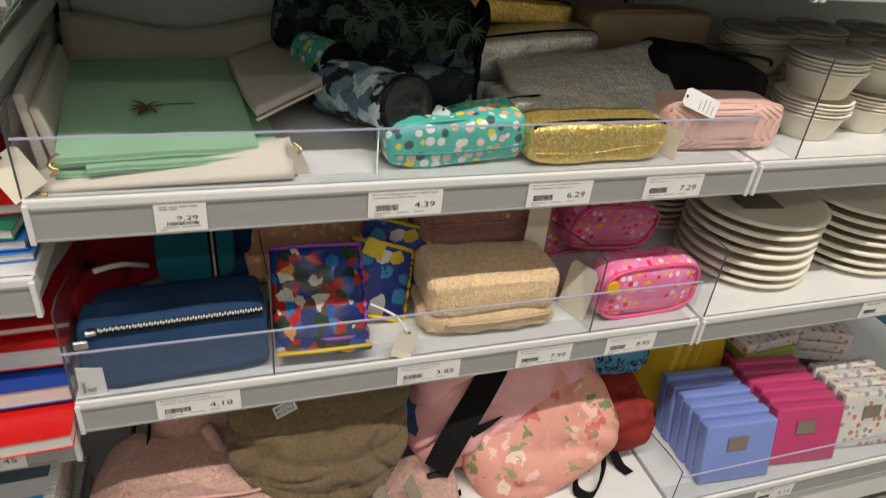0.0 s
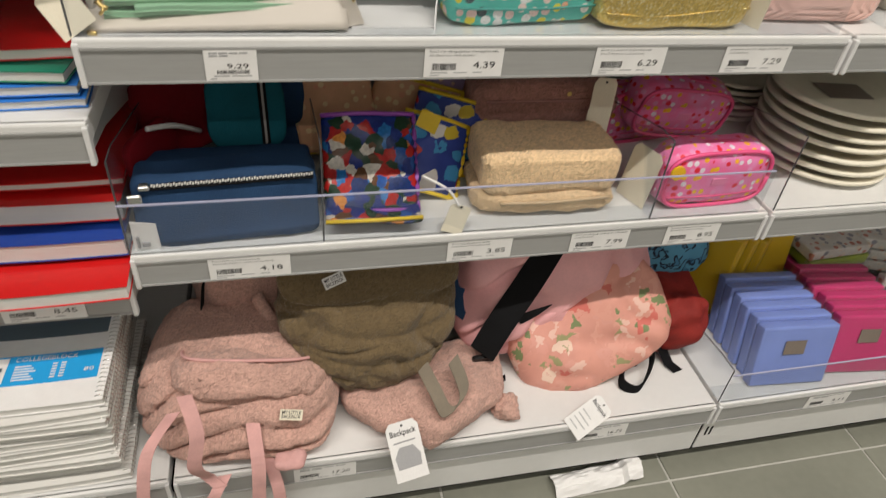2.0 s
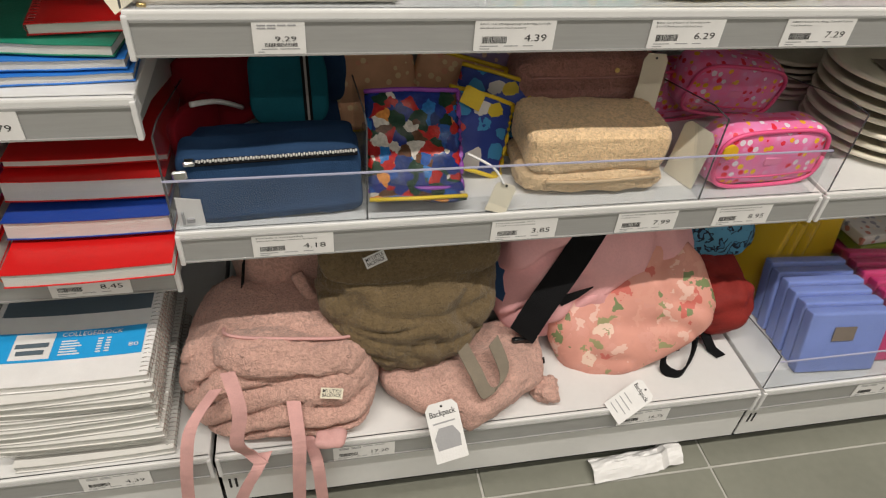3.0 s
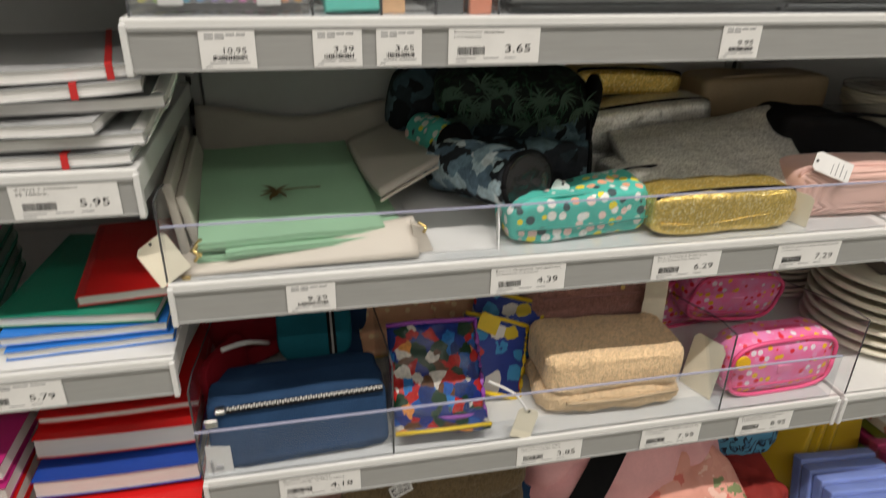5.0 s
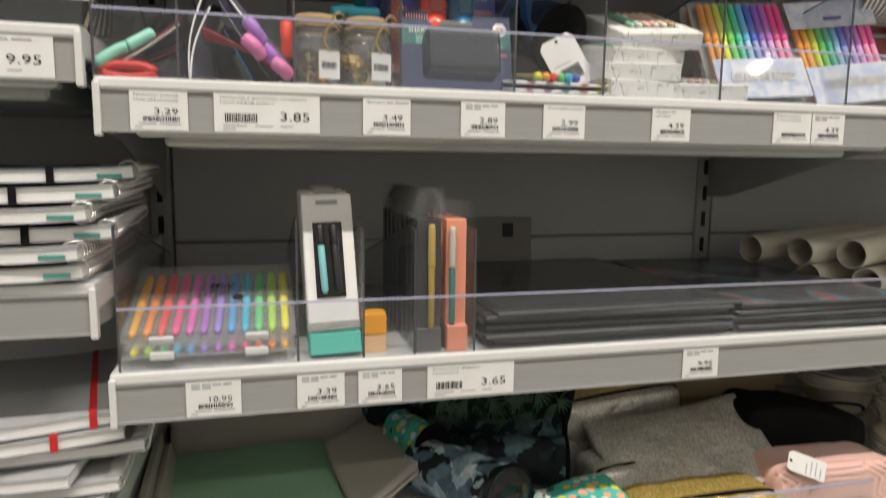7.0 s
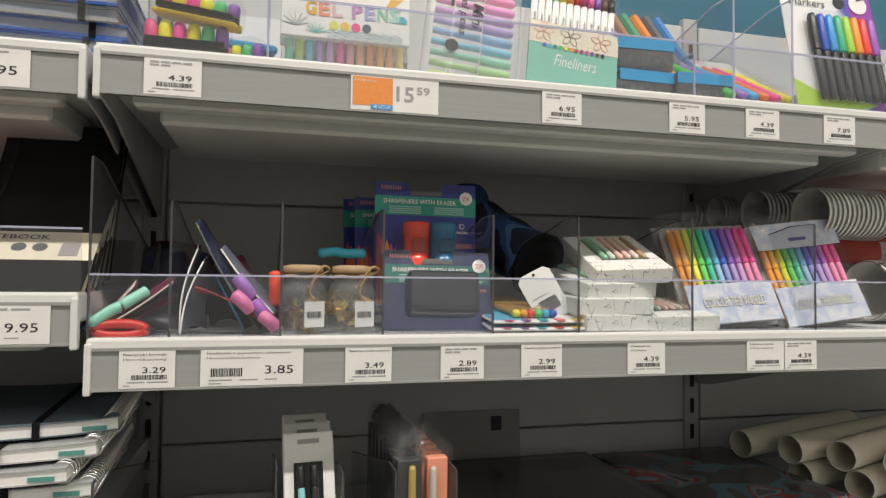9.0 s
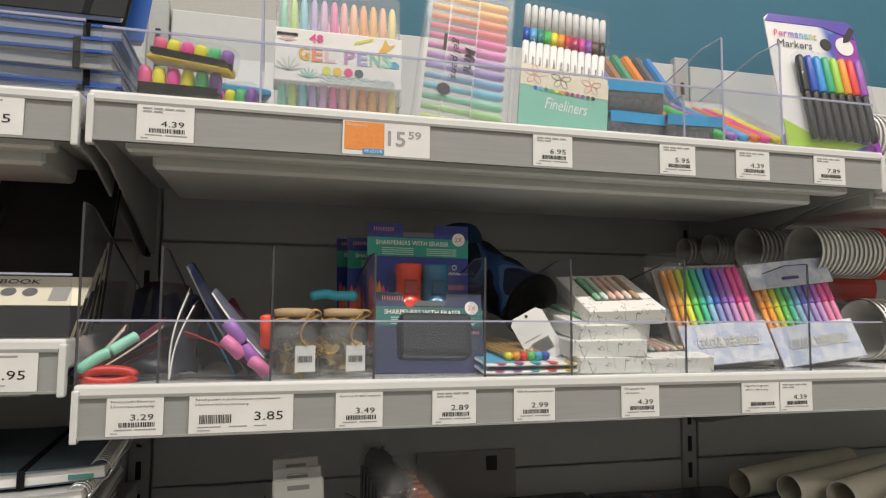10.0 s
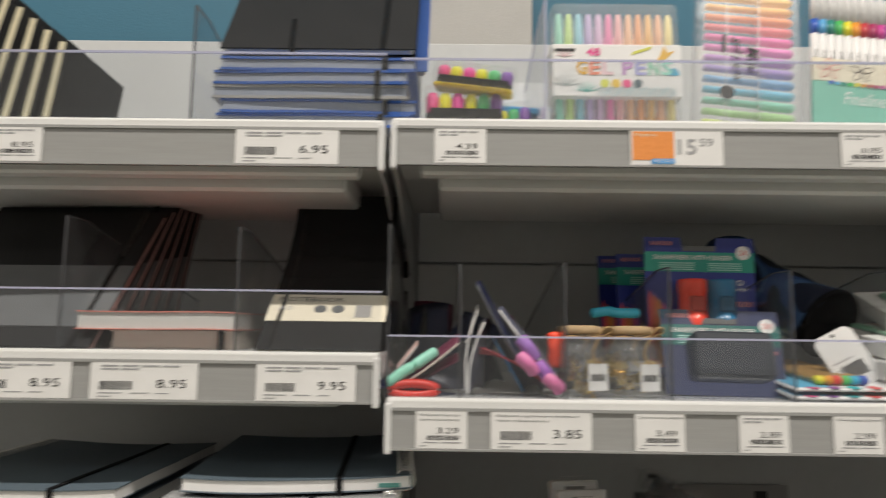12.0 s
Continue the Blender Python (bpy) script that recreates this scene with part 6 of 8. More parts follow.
PINKCARD, BLUECARD, DARKCARD = M("plum_backing_card", (0.17, 0.02, 0.06), 0.35), M("grey_backing_card", (0.12, 0.13, 0.18), 0.35), M("navy_backing_card", (0.02, 0.025, 0.06), 0.3)
scissors(pose(0.042, 0.050, Z[4] + 0.010, -80, 0, 80) @ pose(0, 0, -0.055), (0.5, 0.03, 0.05), DARKCARD, None, True)
scissors(leaning(0.058, 0.10, Z[4], 34, 12, 34), (0.5, 0.04, 0.10), DARKCARD, None, True)
scissors(leaning(0.035, 0.17, Z[4], 30, -20, -10), (0.10, 0.10, 0.30), DARKCARD, None, True)
scissors(leaning(0.045, 0.24, Z[4], 26, 10, 5), (0.4, 0.03, 0.10), PINKCARD, None, True)
mg = thing("scissors", "pair of scissors with mint soft-grip handles lying on the packs", "scissors", group="carded scissors")
part("handle", T(curve_pts([(0.002, 0.018, Z[4] + 0.012), (0.022, 0.022, Z[4] + 0.027), (0.030, 0.024, Z[4] + 0.030)]), [0.003] + [0.006] * 11 + [0.003], 10), ink((0.30, 0.72, 0.55)), mg, smooth=True)
part("handle", T(curve_pts([(0.030, 0.024, Z[4] + 0.031), (0.040, 0.028, Z[4] + 0.038), (0.054, 0.032, Z[4] + 0.047)]), [0.003] + [0.006] * 11 + [0.003], 10), ink((0.34, 0.76, 0.60)), mg, smooth=True)
part("handle", loop_ring(0.03, Z[4] + 0.007, 0.024, 0.006, 0.005, 0.02), ink((0.62, 0.03, 0.02)), mg, "red plastic handle", smooth=True)


def edge_card(label, top, foot, into, bow, mat, back=None):
    """A curled backing card seen nearly on edge, from its upper corner to its foot, running back into the shelf."""
    t = thing("scissors_card", label, "card", pose(0, 0, Z[4]), group="carded scissors")
    a, b, d = Vector(top), Vector(foot), Vector(into)
    f = lambda u, v: b + (a - b) * v + d * u * (1 - 0.55 * v) + Vector((bow * math.sin(math.pi * v), 0, 0.006 * math.sin(math.pi * u)))
    part("card", sheet(f, 8, 16, 0.0012), mat, t, smooth=True)
    part("pale_rim", T([f(0, i / 14) for i in range(15)], 0.0011, 6), back or CARD, t, smooth=True)
    part("blister", sheet(lambda u, v: f(u, v * 0.8) + Vector((0.010 * math.sin(math.pi * v) * math.sin(math.pi * (0.2 + 0.8 * u)), -0.002, 0)), 8, 10), FILM, t, smooth=True, shadow=False)
    return t


edge_card("dark navy pointed backing card leaning across the compartment", (0.097, 0.05, 0.120), (0.166, 0.032, 0.004), (0.020, 0.055, 0.0), -0.004, DARKCARD, GREYCOVER)
edge_card("grey backing card with a pale rim, leaning", (0.123, 0.06, 0.092), (0.181, 0.030, 0.022), (0.016, 0.06, 0.0), -0.003, BLUECARD)
edge_card("plum blister pack lying aslant with a pale rim", (0.078, 0.030, 0.056), (0.004, 0.018, 0.003), (0.0, 0.07, 0.016), 0.004, PINKCARD, BEIGE)
edge_card("second plum blister pack lying under the mint scissors", (0.077, 0.05, 0.036), (0.010, 0.03, 0.001), (0.0, 0.08, 0.010), 0.0, PINKCARD, PINKCARD)
edge_card("pale pink printed card lying flat behind the mint scissors", (0.030, 0.085, 0.050), (0.006, 0.080, 0.020), (0.0, 0.05, 0.004), 0.0, PALEPINK)
edge_card("white printed backing card bowed against the divider", (0.099, 0.06, 0.092), (0.086, 0.028, 0.003), (0.004, 0.05, 0.0), -0.006, GREYBAND)
edge_card("pale grey backing card bowed beside the white one", (0.106, 0.05, 0.078), (0.087, 0.022, 0.002), (0.022, 0.06, 0.0), -0.005, BLUECARD)
edge_card("plum backing card at the back of the compartment", (0.138, 0.10, 0.082), (0.172, 0.085, 0.010), (0.02, 0.06, 0.0), 0.0, PINKCARD, PINKCARD)
edge_card("black backing card at the back of the compartment", (0.092, 0.14, 0.085), (0.110, 0.12, 0.003), (0.03, 0.06, 0.0), 0.0, DARKCARD, DARKCARD)
edge_card("navy backing card low in the middle", (0.118, 0.075, 0.060), (0.150, 0.06, 0.002), (0.03, 0.05, 0.0), 0.0, DARKCARD, SKY)
for a, b, c in (((0.142, 0.020, 0.062), (0.158, 0.022, 0.040), (0.42, 0.20, 0.62)), ((0.140, 0.016, 0.044), (0.158, 0.018, 0.026), (0.80, 0.22, 0.48)), ((0.160, 0.020, 0.036), (0.176, 0.022, 0.014), (0.36, 0.12, 0.50)), ((0.168, 0.016, 0.022), (0.184, 0.018, 0.008), (0.72, 0.20, 0.42)), ((0.182, 0.05, 0.068), (0.183, 0.05, 0.030), (0.80, 0.07, 0.03))):
    t = thing("scissors_grip", "soft rubber scissor grip in a jumbled compartment", "scissors", pose(0, 0, Z[4]), group="carded scissors")
    part("grip", T(curve_pts([a, tuple((Vector(a) + Vector(b)) / 2 + Vector((0, -0.004, 0.001))), b]), [0.004] + [0.0072] * 11 + [0.004], 12), ink(c), t, smooth=True)
rc = thing("scissors_card", "red curved backing card of a scissors pack", "card", group="carded scissors")
part("card", sheet(lambda u, v: Vector((0.100 + 0.080 * u, 0.018 + 0.03 * v, Z[4] + 0.052 - 0.045 * u ** 1.3 + 0.012 * v - 0.020 * v * (1 - u))), 14, 6, 0.001), ink((0.42, 0.03, 0.05)), rc, smooth=True)


def clip_jar(x, y):
    j = thing("jar", "small glass jar of gold binder clips tied with jute twine", "jar", pose(x, y, Z[4]), group="jars of clips")
    r = 0.0275
    part("glass", lathe([(r * 0.85, 0.0), (r, 0.004), (r, 0.042), (r * 0.93, 0.052), (r * 0.74, 0.060), (r * 0.74, 0.066), (r * 0.70, 0.066), (r * 0.70, 0.058), (r * 0.9, 0.050), (r * 0.96, 0.042), (r * 0.96, 0.005), (r * 0.8, 0.003)], 28), GLASS, j, smooth=True, shadow=False)
    part("lid", lathe([(r * 0.76, 0.0665), (r * 0.82, 0.068), (r * 0.80, 0.0745), (r * 0.5, 0.076)], 24), KRAFT, j, "kraft paper lid", smooth=True)
    part("twine", T([(r * 0.86 * math.cos(t), r * 0.86 * math.sin(t), 0.063 + 0.001 * math.sin(5 * t)) for t in [2 * math.pi * i / 28 for i in range(29)]], 0.0016, 6), TWINE, j, smooth=True)
    part("bow", T(curve_pts([(0.010, -r, 0.062), (0.020, -r - 0.003, 0.074), (0.027, -r + 0.002, 0.070), (0.012, -r - 0.001, 0.061), (0.006, -r - 0.002, 0.046), (0.012, -r - 0.002, 0.036)]), 0.0013, 6), TWINE, j, smooth=True)
    k = random.Random(int(x * 999))
    for i in range(9):
        a, z = k.uniform(0, 6.28), k.uniform(0.008, 0.042)
        c = Vector((0.016 * math.cos(a), 0.016 * math.sin(a), z))
        m = Matrix.Translation(c) @ Euler((k.uniform(0, 6), k.uniform(0, 6), k.uniform(0, 6))).to_matrix().to_4x4()
        cl = part("binder_clip", outline([(-0.006, 0), (0.006, 0), (0.0015, 0.009), (-0.0015, 0.009)], 0.011, m), GOLDMETAL, j)
        part("wire", T([m @ Vector(q) for q in ((-0.003, 0.002, 0.009), (-0.004, 0.003, 0.020), (0.004, 0.003, 0.020), (0.003, 0.002, 0.009))], 0.0009, 6), GOLDMETAL, cl, smooth=True)
    lab = part("label", outline([(-0.012, 0.008), (0.011, 0.008), (0.011, 0.036), (-0.012, 0.036)], 0.0005, pose(0.012, -r - 0.0012, 0, 0, 0, 18)), CARD, j, "white barcode label")
    bars = bmnew()
    for i in range(12):
        box(bars, -0.009 + 0.0014 * i, -0.009 + 0.0014 * i + (0.0004, 0.0007)[i % 2], -0.0004, 0.0001, 0.018, 0.025)
    bars.transform(pose(0.012, -r - 0.0014, 0, 0, 0, 18))
    tagged(part("barcode", bars, INK, lab), kind="stuff")
    return j


clip_jar(0.2125, 0.048)
clip_jar(0.267, 0.048)
clip_jar(0.216, 0.110)
clip_jar(0.272, 0.112)
ch = thing("scissors", "bright blue scissor handle lying across the jars", "scissors", pose(0, 0, Z[4]), group="carded scissors")
part("handle", T(curve_pts([(0.232, 0.09, 0.090), (0.252, 0.09, 0.093), (0.262, 0.088, 0.091), (0.288, 0.086, 0.091)]), [0.003] + [0.006] * 17 + [0.003], 10), ink((0.05, 0.45, 0.65)), ch, smooth=True)


def sharpener_card(m, w=0.132, h=0.160, red=True, dimmed=False):
    t = thing("sharpener_pack", "blue carded pack of two sharpeners with eraser", "sharpener", m, group="sharpener packs")
    # dimming by the acrylic front is put into card, band and blister colours
    part("card", outline([(-w / 2, 0), (w / 2, 0), (w / 2, h), (0.022, h), (0.020, h - 0.010), (-0.020, h - 0.010), (-0.022, h), (-w / 2, h)], 0.001), ink((0.035, 0.045, 0.11)) if dimmed else INDIGO, t, "blue printed card")
    part("top_strip", B(-w / 2, w / 2, -0.0006, -0.0001, h - 0.042, h - 0.018), ink((0.03, 0.15, 0.14)) if dimmed else SEA, t, "green title band")
    part("slot_edge", B(-0.02, 0.02, -0.0007, 0.0005, h - 0.0165, h - 0.010), GREYCOVER, t)
    words("title", "SHARPENERS WITH ERASER", w * 0.72, 0.0058, CARD, t, facing(-w * 0.42, -0.0012, h - 0.0275), bold=0.008)
    part("badge", disc_bm(0.0085, facing(w * 0.40, -0.0008, h - 0.018), 20), CARD, t, "white round badge")
    words("lettering", "2X", 0.010, 0.006, ink((0.65, 0.06, 0.05)), t, facing(w * 0.40 - 0.005, -0.0022, h - 0.021))
    sm = bmnew()
    for i in range(4):
        box(sm, -w * 0.36, -w * 0.05, -0.0011, -0.0007, h - 0.032 - 0.0026 * i, h - 0.0308 - 0.0026 * i)
        box(sm, w * 0.08, w * 0.38, -0.0011, -0.0007, h - 0.032 - 0.0026 * i, h - 0.0308 - 0.0026 * i)
    tagged(part("small_print", sm, ink((0.35, 0.6, 0.55)), t), kind="stuff")
    cols = [(0.75, 0.10, 0.12), (0.80, 0.20, 0.08), (0.78, 0.32, 0.06), (0.70, 0.10, 0.30), (0.40, 0.12, 0.40), (0.75, 0.45, 0.08)]
    for i in range(0 if dimmed else 6):
        x = -w / 2 + 0.003 + 0.0052 * i
        part("pencil_picture", outline([(x, 0.004), (x + 0.005, 0.004), (x + 0.005, h * (0.55 - 0.03 * i)), (x + 0.0025, h * (0.60 - 0.03 * i)), (x, h * (0.55 - 0.03 * i))], 0.0006, pose(0, -0.0007, 0)), ink(cols[i]), t)
    dash = bmnew()
    for i in range(9):
        box(dash, w * 0.28 + 0.0028 * i, w * 0.28 + 0.0011 + 0.0028 * i, -0.001, -0.0004, h * 0.48, h * 0.52)
        box(dash, -w * 0.44 + 0.003 * i, -w * 0.44 + 0.0011 + 0.003 * i, -0.001, -0.0004, h - 0.010, h - 0.005)
    tagged(part("dash_print", dash, ink((0.80, 0.30, 0.28)), t), kind="stuff")
    zz = ribbon([(w * (0.27 + 0.017 * i), -0.0008, h * (0.60 + (0.02 if i % 2 else 0))) for i in range(10)], 0.0016, 0.0005, (0, 0, 1))
    part("zigzag", zz, CARD, t)
    for r, zc in ((0.003, h * 0.66), (0.003, h * 0.40), (0.0035, h * 0.30)):
        part("ring_print", T([(w * 0.36 + r * math.cos(a), -0.0008, zc + r * math.sin(a)) for a in [2 * math.pi * i / 14 for i in range(15)]], 0.0006, 5), CARD, t)
    for x, c in ((-0.016, (0.78, 0.05, 0.02)), (0.018, (0.01, 0.16, 0.34))):
        if dimmed:
            continue
        s = part("sharpener", lathe([(0.016, 0.0), (0.0165, 0.002), (0.0165, 0.020), (0.0155, 0.0205), (0.0155, 0.046), (0.0165, 0.047), (0.0165, 0.060), (0.0160, 0.062)], 28, pose(x, -0.017, h * 0.20 + 0.012)), ink(c, 0.15), t, smooth=True)
        part("eraser_window", B(x - 0.009, x + 0.009, -0.0345, -0.031, h * 0.20 + 0.036, h * 0.20 + 0.054, 0.002), ink([q * 0.45 for q in c]), s)
    part("blister", B(-0.042, 0.044, -0.036, -0.0008, h * 0.13, h * 0.66, 0.009, seg=3), FILM if not dimmed else clear("dimmed_blister", (0.22, 0.23, 0.27), 0.45, 0.06, (0.10, 0.11, 0.13)), t, "clear blister", shadow=False)
    return t


sharpener_card(leaning(0.367, 0.105, Z[4] + 0.024, 3, 0, 0.5))
sharpener_card(leaning(0.372, 0.052, Z[4] + 0.001, 16, -2, 1), h=0.098, dimmed=True)
sharpener_card(leaning(0.345, 0.24, Z[4] + 0.018, 8, 3, 0))
sharpener_card(leaning(0.352, 0.17, Z[4] + 0.012, 6, 2, 0))

for i in range(3):
    pk = thing("pencil_pack", "pale printed card of pencils with coloured beads, stacked", "pencil pack", pose(0.485, 0.075, Z[4] + 0.0005 + 0.0085 * i, 7, 0, -2 + 2 * i), group="pencil packs")
    part("card", B(-0.060, 0.060, -0.06, 0.08, 0, 0.0035, 0.0015), CARD, pk, "rounded white card")
    part("blue_field", B(-0.058, -0.020, -0.055, 0.078, 0.0036, 0.0042), ink((0.12, 0.45, 0.68)), pk)
    for j, c in enumerate(((0.75, 0.10, 0.30), (0.30, 0.12, 0.40), (0.05, 0.45, 0.5), (0.75, 0.10, 0.10), (0.8, 0.6, 0.05))):
        part("splash", lathe([(0.007, 0), (0.007, 0.0005)], 10, pose(-0.040 + 0.022 * j, -0.055, 0.0036)), ink(c), pk)
    if i == 2:
        for j, c in enumerate(((0.80, 0.70, 0.05), (0.80, 0.35, 0.04), (0.75, 0.06, 0.05), (0.12, 0.55, 0.15), (0.05, 0.40, 0.62), (0.04, 0.10, 0.45))):
            x = -0.026 + 0.0095 * j
            pe = part("pencil", T([(x, -0.035, 0.009), (x - 0.012, 0.075, 0.009)], 0.0035, 6), ink((0.42, 0.26, 0.10)), pk)
            part("bead", T([(x + 0.001, -0.048, 0.009), (x + 0.0006, -0.044, 0.009), (x, -0.036, 0.009)], [0.003, 0.0055, 0.004], 10), ink(c), pe, smooth=True)
bd = barrel("dark blue faceted barrel pencil case with a black end", (0.455, 0.30, Z[4] + 0.17), (0.528, 0.125, Z[4] + 0.082), 0.043, POLY, BLACK)
part("flap", soft(0.06, 0.08, 0.09, 0.6, 0.7, 36, 24, 0.004, 16, 2, 0, lambda c: c + Vector((0.462, 0.25, Z[4] + 0.115))), NAVY, bd, smooth=True)
tg = hang_tag("white swing tag with a barcode on the dark blue pencil case", leaning(0.524, 0.052, Z[4] + 0.014, 10, -8, -28), 0.046, 0.066, "", 4)
bars = bmnew()
for i in range(14):
    box(bars, -0.012 + 0.0018 * i, -0.012 + 0.0018 * i + (0.0007, 0.0012)[i % 2], -0.0007, 0.0, 0.012, 0.028)
tagged(part("barcode", bars, INK, tg), kind="stuff")


def pen_carton(m, cols):
    t = thing("ballpoint_box", "white box printed with leaves, pastel pens in its window", "pen box", m, group="white pen boxes")
    part("carton", B(-0.050, 0.050, -0.065, 0.075, 0, 0.020, 0.001), LEAFBOX, t)
    part("window", B(-0.030, 0.034, -0.030, 0.060, 0.0201, 0.0206), ink((0.12, 0.14, 0.12)), t, "open window")
    for i, c in enumerate(cols):
        x = -0.024 + 0.0105 * i
        pen(t, (x, -0.028, 0.0215), (x, 0.056, 0.0215), 0.0042, c, None, 0.6)
    return t


GP = [(0.25, 0.52, 0.34), (0.62, 0.74, 0.66), (0.80, 0.52, 0.46), (0.80, 0.56, 0.50), (0.78, 0.66, 0.58), (0.45, 0.32, 0.2)]
for x, y, z, tu, ru in ((0.590, 0.078, 0.0005, 3, 0), (0.680, 0.078, 0.008, -3, 8), (0.588, 0.080, 0.0235, -3, 3), (0.594, 0.092, 0.050, 5, 10), (0.622, 0.088, 0.080, -7, 20)):
    pen_carton(pose(x, y, Z[4] + z, ru, ru * -0.12, tu), GP)
pen_carton(pose(0.60, 0.24, Z[4], 0, 0, 4), GP)


def colour_pack(m, header=False, w=0.138, h=0.152):
    t = thing("pen_pack", "clear packet of ten rainbow gel pens with a marbled card", "pen pack", m, group="rainbow pen packets")
    cols = [(0.86, 0.30, 0.02), (0.86, 0.40, 0.02), (0.70, 0.76, 0.03), (0.14, 0.62, 0.10), (0.05, 0.55, 0.35), (0.10, 0.45, 0.75), (0.05, 0.12, 0.60), (0.25, 0.10, 0.55), (0.48, 0.12, 0.55), (0.80, 0.05, 0.30), (0.85, 0.06, 0.35)]
    for i, c in enumerate(cols):
        x = -w * 0.42 + w * 0.084 * i
        pale = [min(0.8, q * 0.75 + 0.22) for q in c]
        pen(t, (x, -0.006, 0.012), (x, -0.006, h - 0.008), 0.0046, c if i < 5 else pale, c, 0.58)
    mc = part("card", B(-w / 2 + 0.002, w / 2 - 0.002, -0.016, -0.013, 0.002, h * 0.38, 0.0008), MARBLE, t, "blue marbled card sleeve")
    words("title", "COLOUR THE WORLD", w * 0.68, 0.0135, ink((0.80, 0.78, 0.58)), mc, facing(-w * 0.34, -0.0172, h * 0.16), 0.1, 0.015)
    words("title_shadow", "COLOUR THE WORLD", w * 0.69, 0.0148, ink((0.22, 0.22, 0.50)), mc, facing(-w * 0.345, -0.0166, h * 0.156), 0.1, 0.05)
    part("back_card", B(-w / 2, w / 2, 0.001, 0.002, 0.0, h, 0.0004), GREYBAND, t)
    if header:
        part("header", outline([(-w / 2, h * 0.76), (w / 2, h * 0.76), (w / 2, h * 1.02), (-w / 2, h * 1.02)], 0.001, pose(0, -0.014, 0)), MARBLE, t, "marbled header card")
        part("hanger_slot", B(-0.014, 0.014, -0.0152, -0.0138, h * 0.83, h * 0.86), INDIGO, t)
    part("film", sheet(lambda u, v: Vector(((w + 0.014) * (u - 0.5), -0.0195 + 0.010 * abs(2 * u - 1) ** 3 + 0.003 * noise.noise(Vector((u * 5, v * 6, w * 90 + header))), -0.001 + (h + 0.016) * v)), 16, 16), FILM, t, "crinkled clear film", smooth=True, shadow=False)
    return t


colour_pack(leaning(0.776, 0.045, Z[4] + 0.001, 24, -2, -4))
colour_pack(leaning(0.785, 0.085, Z[4] + 0.001, 22, -2, -3))
colour_pack(leaning(0.925, 0.050, Z[4] + 0.001, 22, -4, -7), True)
colour_pack(leaning(0.945, 0.095, Z[4] + 0.001, 20, -3, -2))


def cup_stack(x, y, z, r, n, label, turn=0.0, band=True):
    """Cups nested along x, the open mouth towards -x."""
    m = pose(x, y, z, 0, 0, turn) @ Matrix.Rotation(radians(90), 4, "Y")
    t = thing("cup_stack", label, "paper cups", m, group="nested paper cups")
    prof = [(r * 1.04, 0.0), (r * 1.06, 0.002), (r * 1.04, 0.004), (r * 0.99, 0.0042), (r * 0.72, 0.085), (r * 0.70, 0.085), (r * 0.96, 0.004), (r * 1.0, 0.0)]
    first = None
    for i in range(n):
        if first is None:
            bm = lathe(prof, 32)
            bmesh.ops.delete(bm, geom=[f for f in bm.faces if len(f.verts) > 4][:], context="FACES_ONLY")
            ob = first = part("cup", bm, CUP, t, smooth=True)
        else:
            ob = first.copy()
            scene.collection.objects.link(ob)
        ob.location = (0, 0, 0.0085 * i)
    part("bottom", lathe([(r * 0.74, 0.07), (r * 0.74, 0.072)], 28), CUP, t)
    part("film", lathe([(r * 1.08, 0.004), (r * 1.10, 0.0085 * n * 0.5), (r * 1.06, 0.0085 * n + 0.05)], 24), FILM, t, "clear film", smooth=True, shadow=False)
    if band:
        part("band", lathe([(r * 1.09, 0.0085 * n * 0.72), (r * 1.09, 0.0085 * n + 0.06)], 32), REDPRINT, t, "red printed band")
    return t


for i, (y, z, r, n, x) in enumerate(((0.115, 0.178, 0.037, 20, 0.962), (0.225, 0.190, 0.034, 18, 0.955), (0.325, 0.198, 0.026, 6, 0.955), (0.39, 0.198, 0.024, 6, 0.945), (0.105, 0.062, 0.044, 22, 1.055), (0.22, 0.062, 0.042, 20, 1.03), (0.33, 0.060, 0.040, 20, 1.03), (0.33, 0.13, 0.036, 20, 1.06))):
    cup_stack(x, y, ZR[4] + z - 0.012, r, n, "nested white paper cups lying sideways in clear film")

# ---- top shelf: pens and markers ----


def marker_set(m, label):
    t = thing("highlighter_pack", label, "highlighters", m, group="highlighter packs")
    part("tray", box(B(-0.045, 0.045, -0.02, 0.02, 0, 0.008, 0.002), -0.045, 0.045, 0.012, 0.02, 0.0, 0.016, 0.002), YELLOW, t, "yellow tray")
    for i, c in enumerate(((0.85, 0.10, 0.30), (0.82, 0.78, 0.02), (0.85, 0.06, 0.38), (0.82, 0.78, 0.02), (0.10, 0.55, 0.20), (0.25, 0.10, 0.45))):
        x = -0.037 + 0.0148 * i
        h = part("highlighter", T([(x, 0, 0.008), (x, 0, 0.016), (x, 0, 0.017), (x, 0, 0.038), (x, 0, 0.044)], [0.0065, 0.0065, 0.0072, 0.0072, 0.005], 14), ink(c), t, smooth=True)
        part("cap", T([(x, 0, 0.007), (x, 0, 0.020)], 0.0075, 14), GLOSSBLACK, h, smooth=True)
    part("film", B(-0.048, 0.048, -0.023, 0.022, 0.001, 0.048, 0.006, seg=2), FILM, t, "clear film", shadow=False)
    part("sleeve", B(-0.040, 0.040, -0.0238, -0.0232, 0.010, 0.020), GLOSSBLACK, t)
    return t


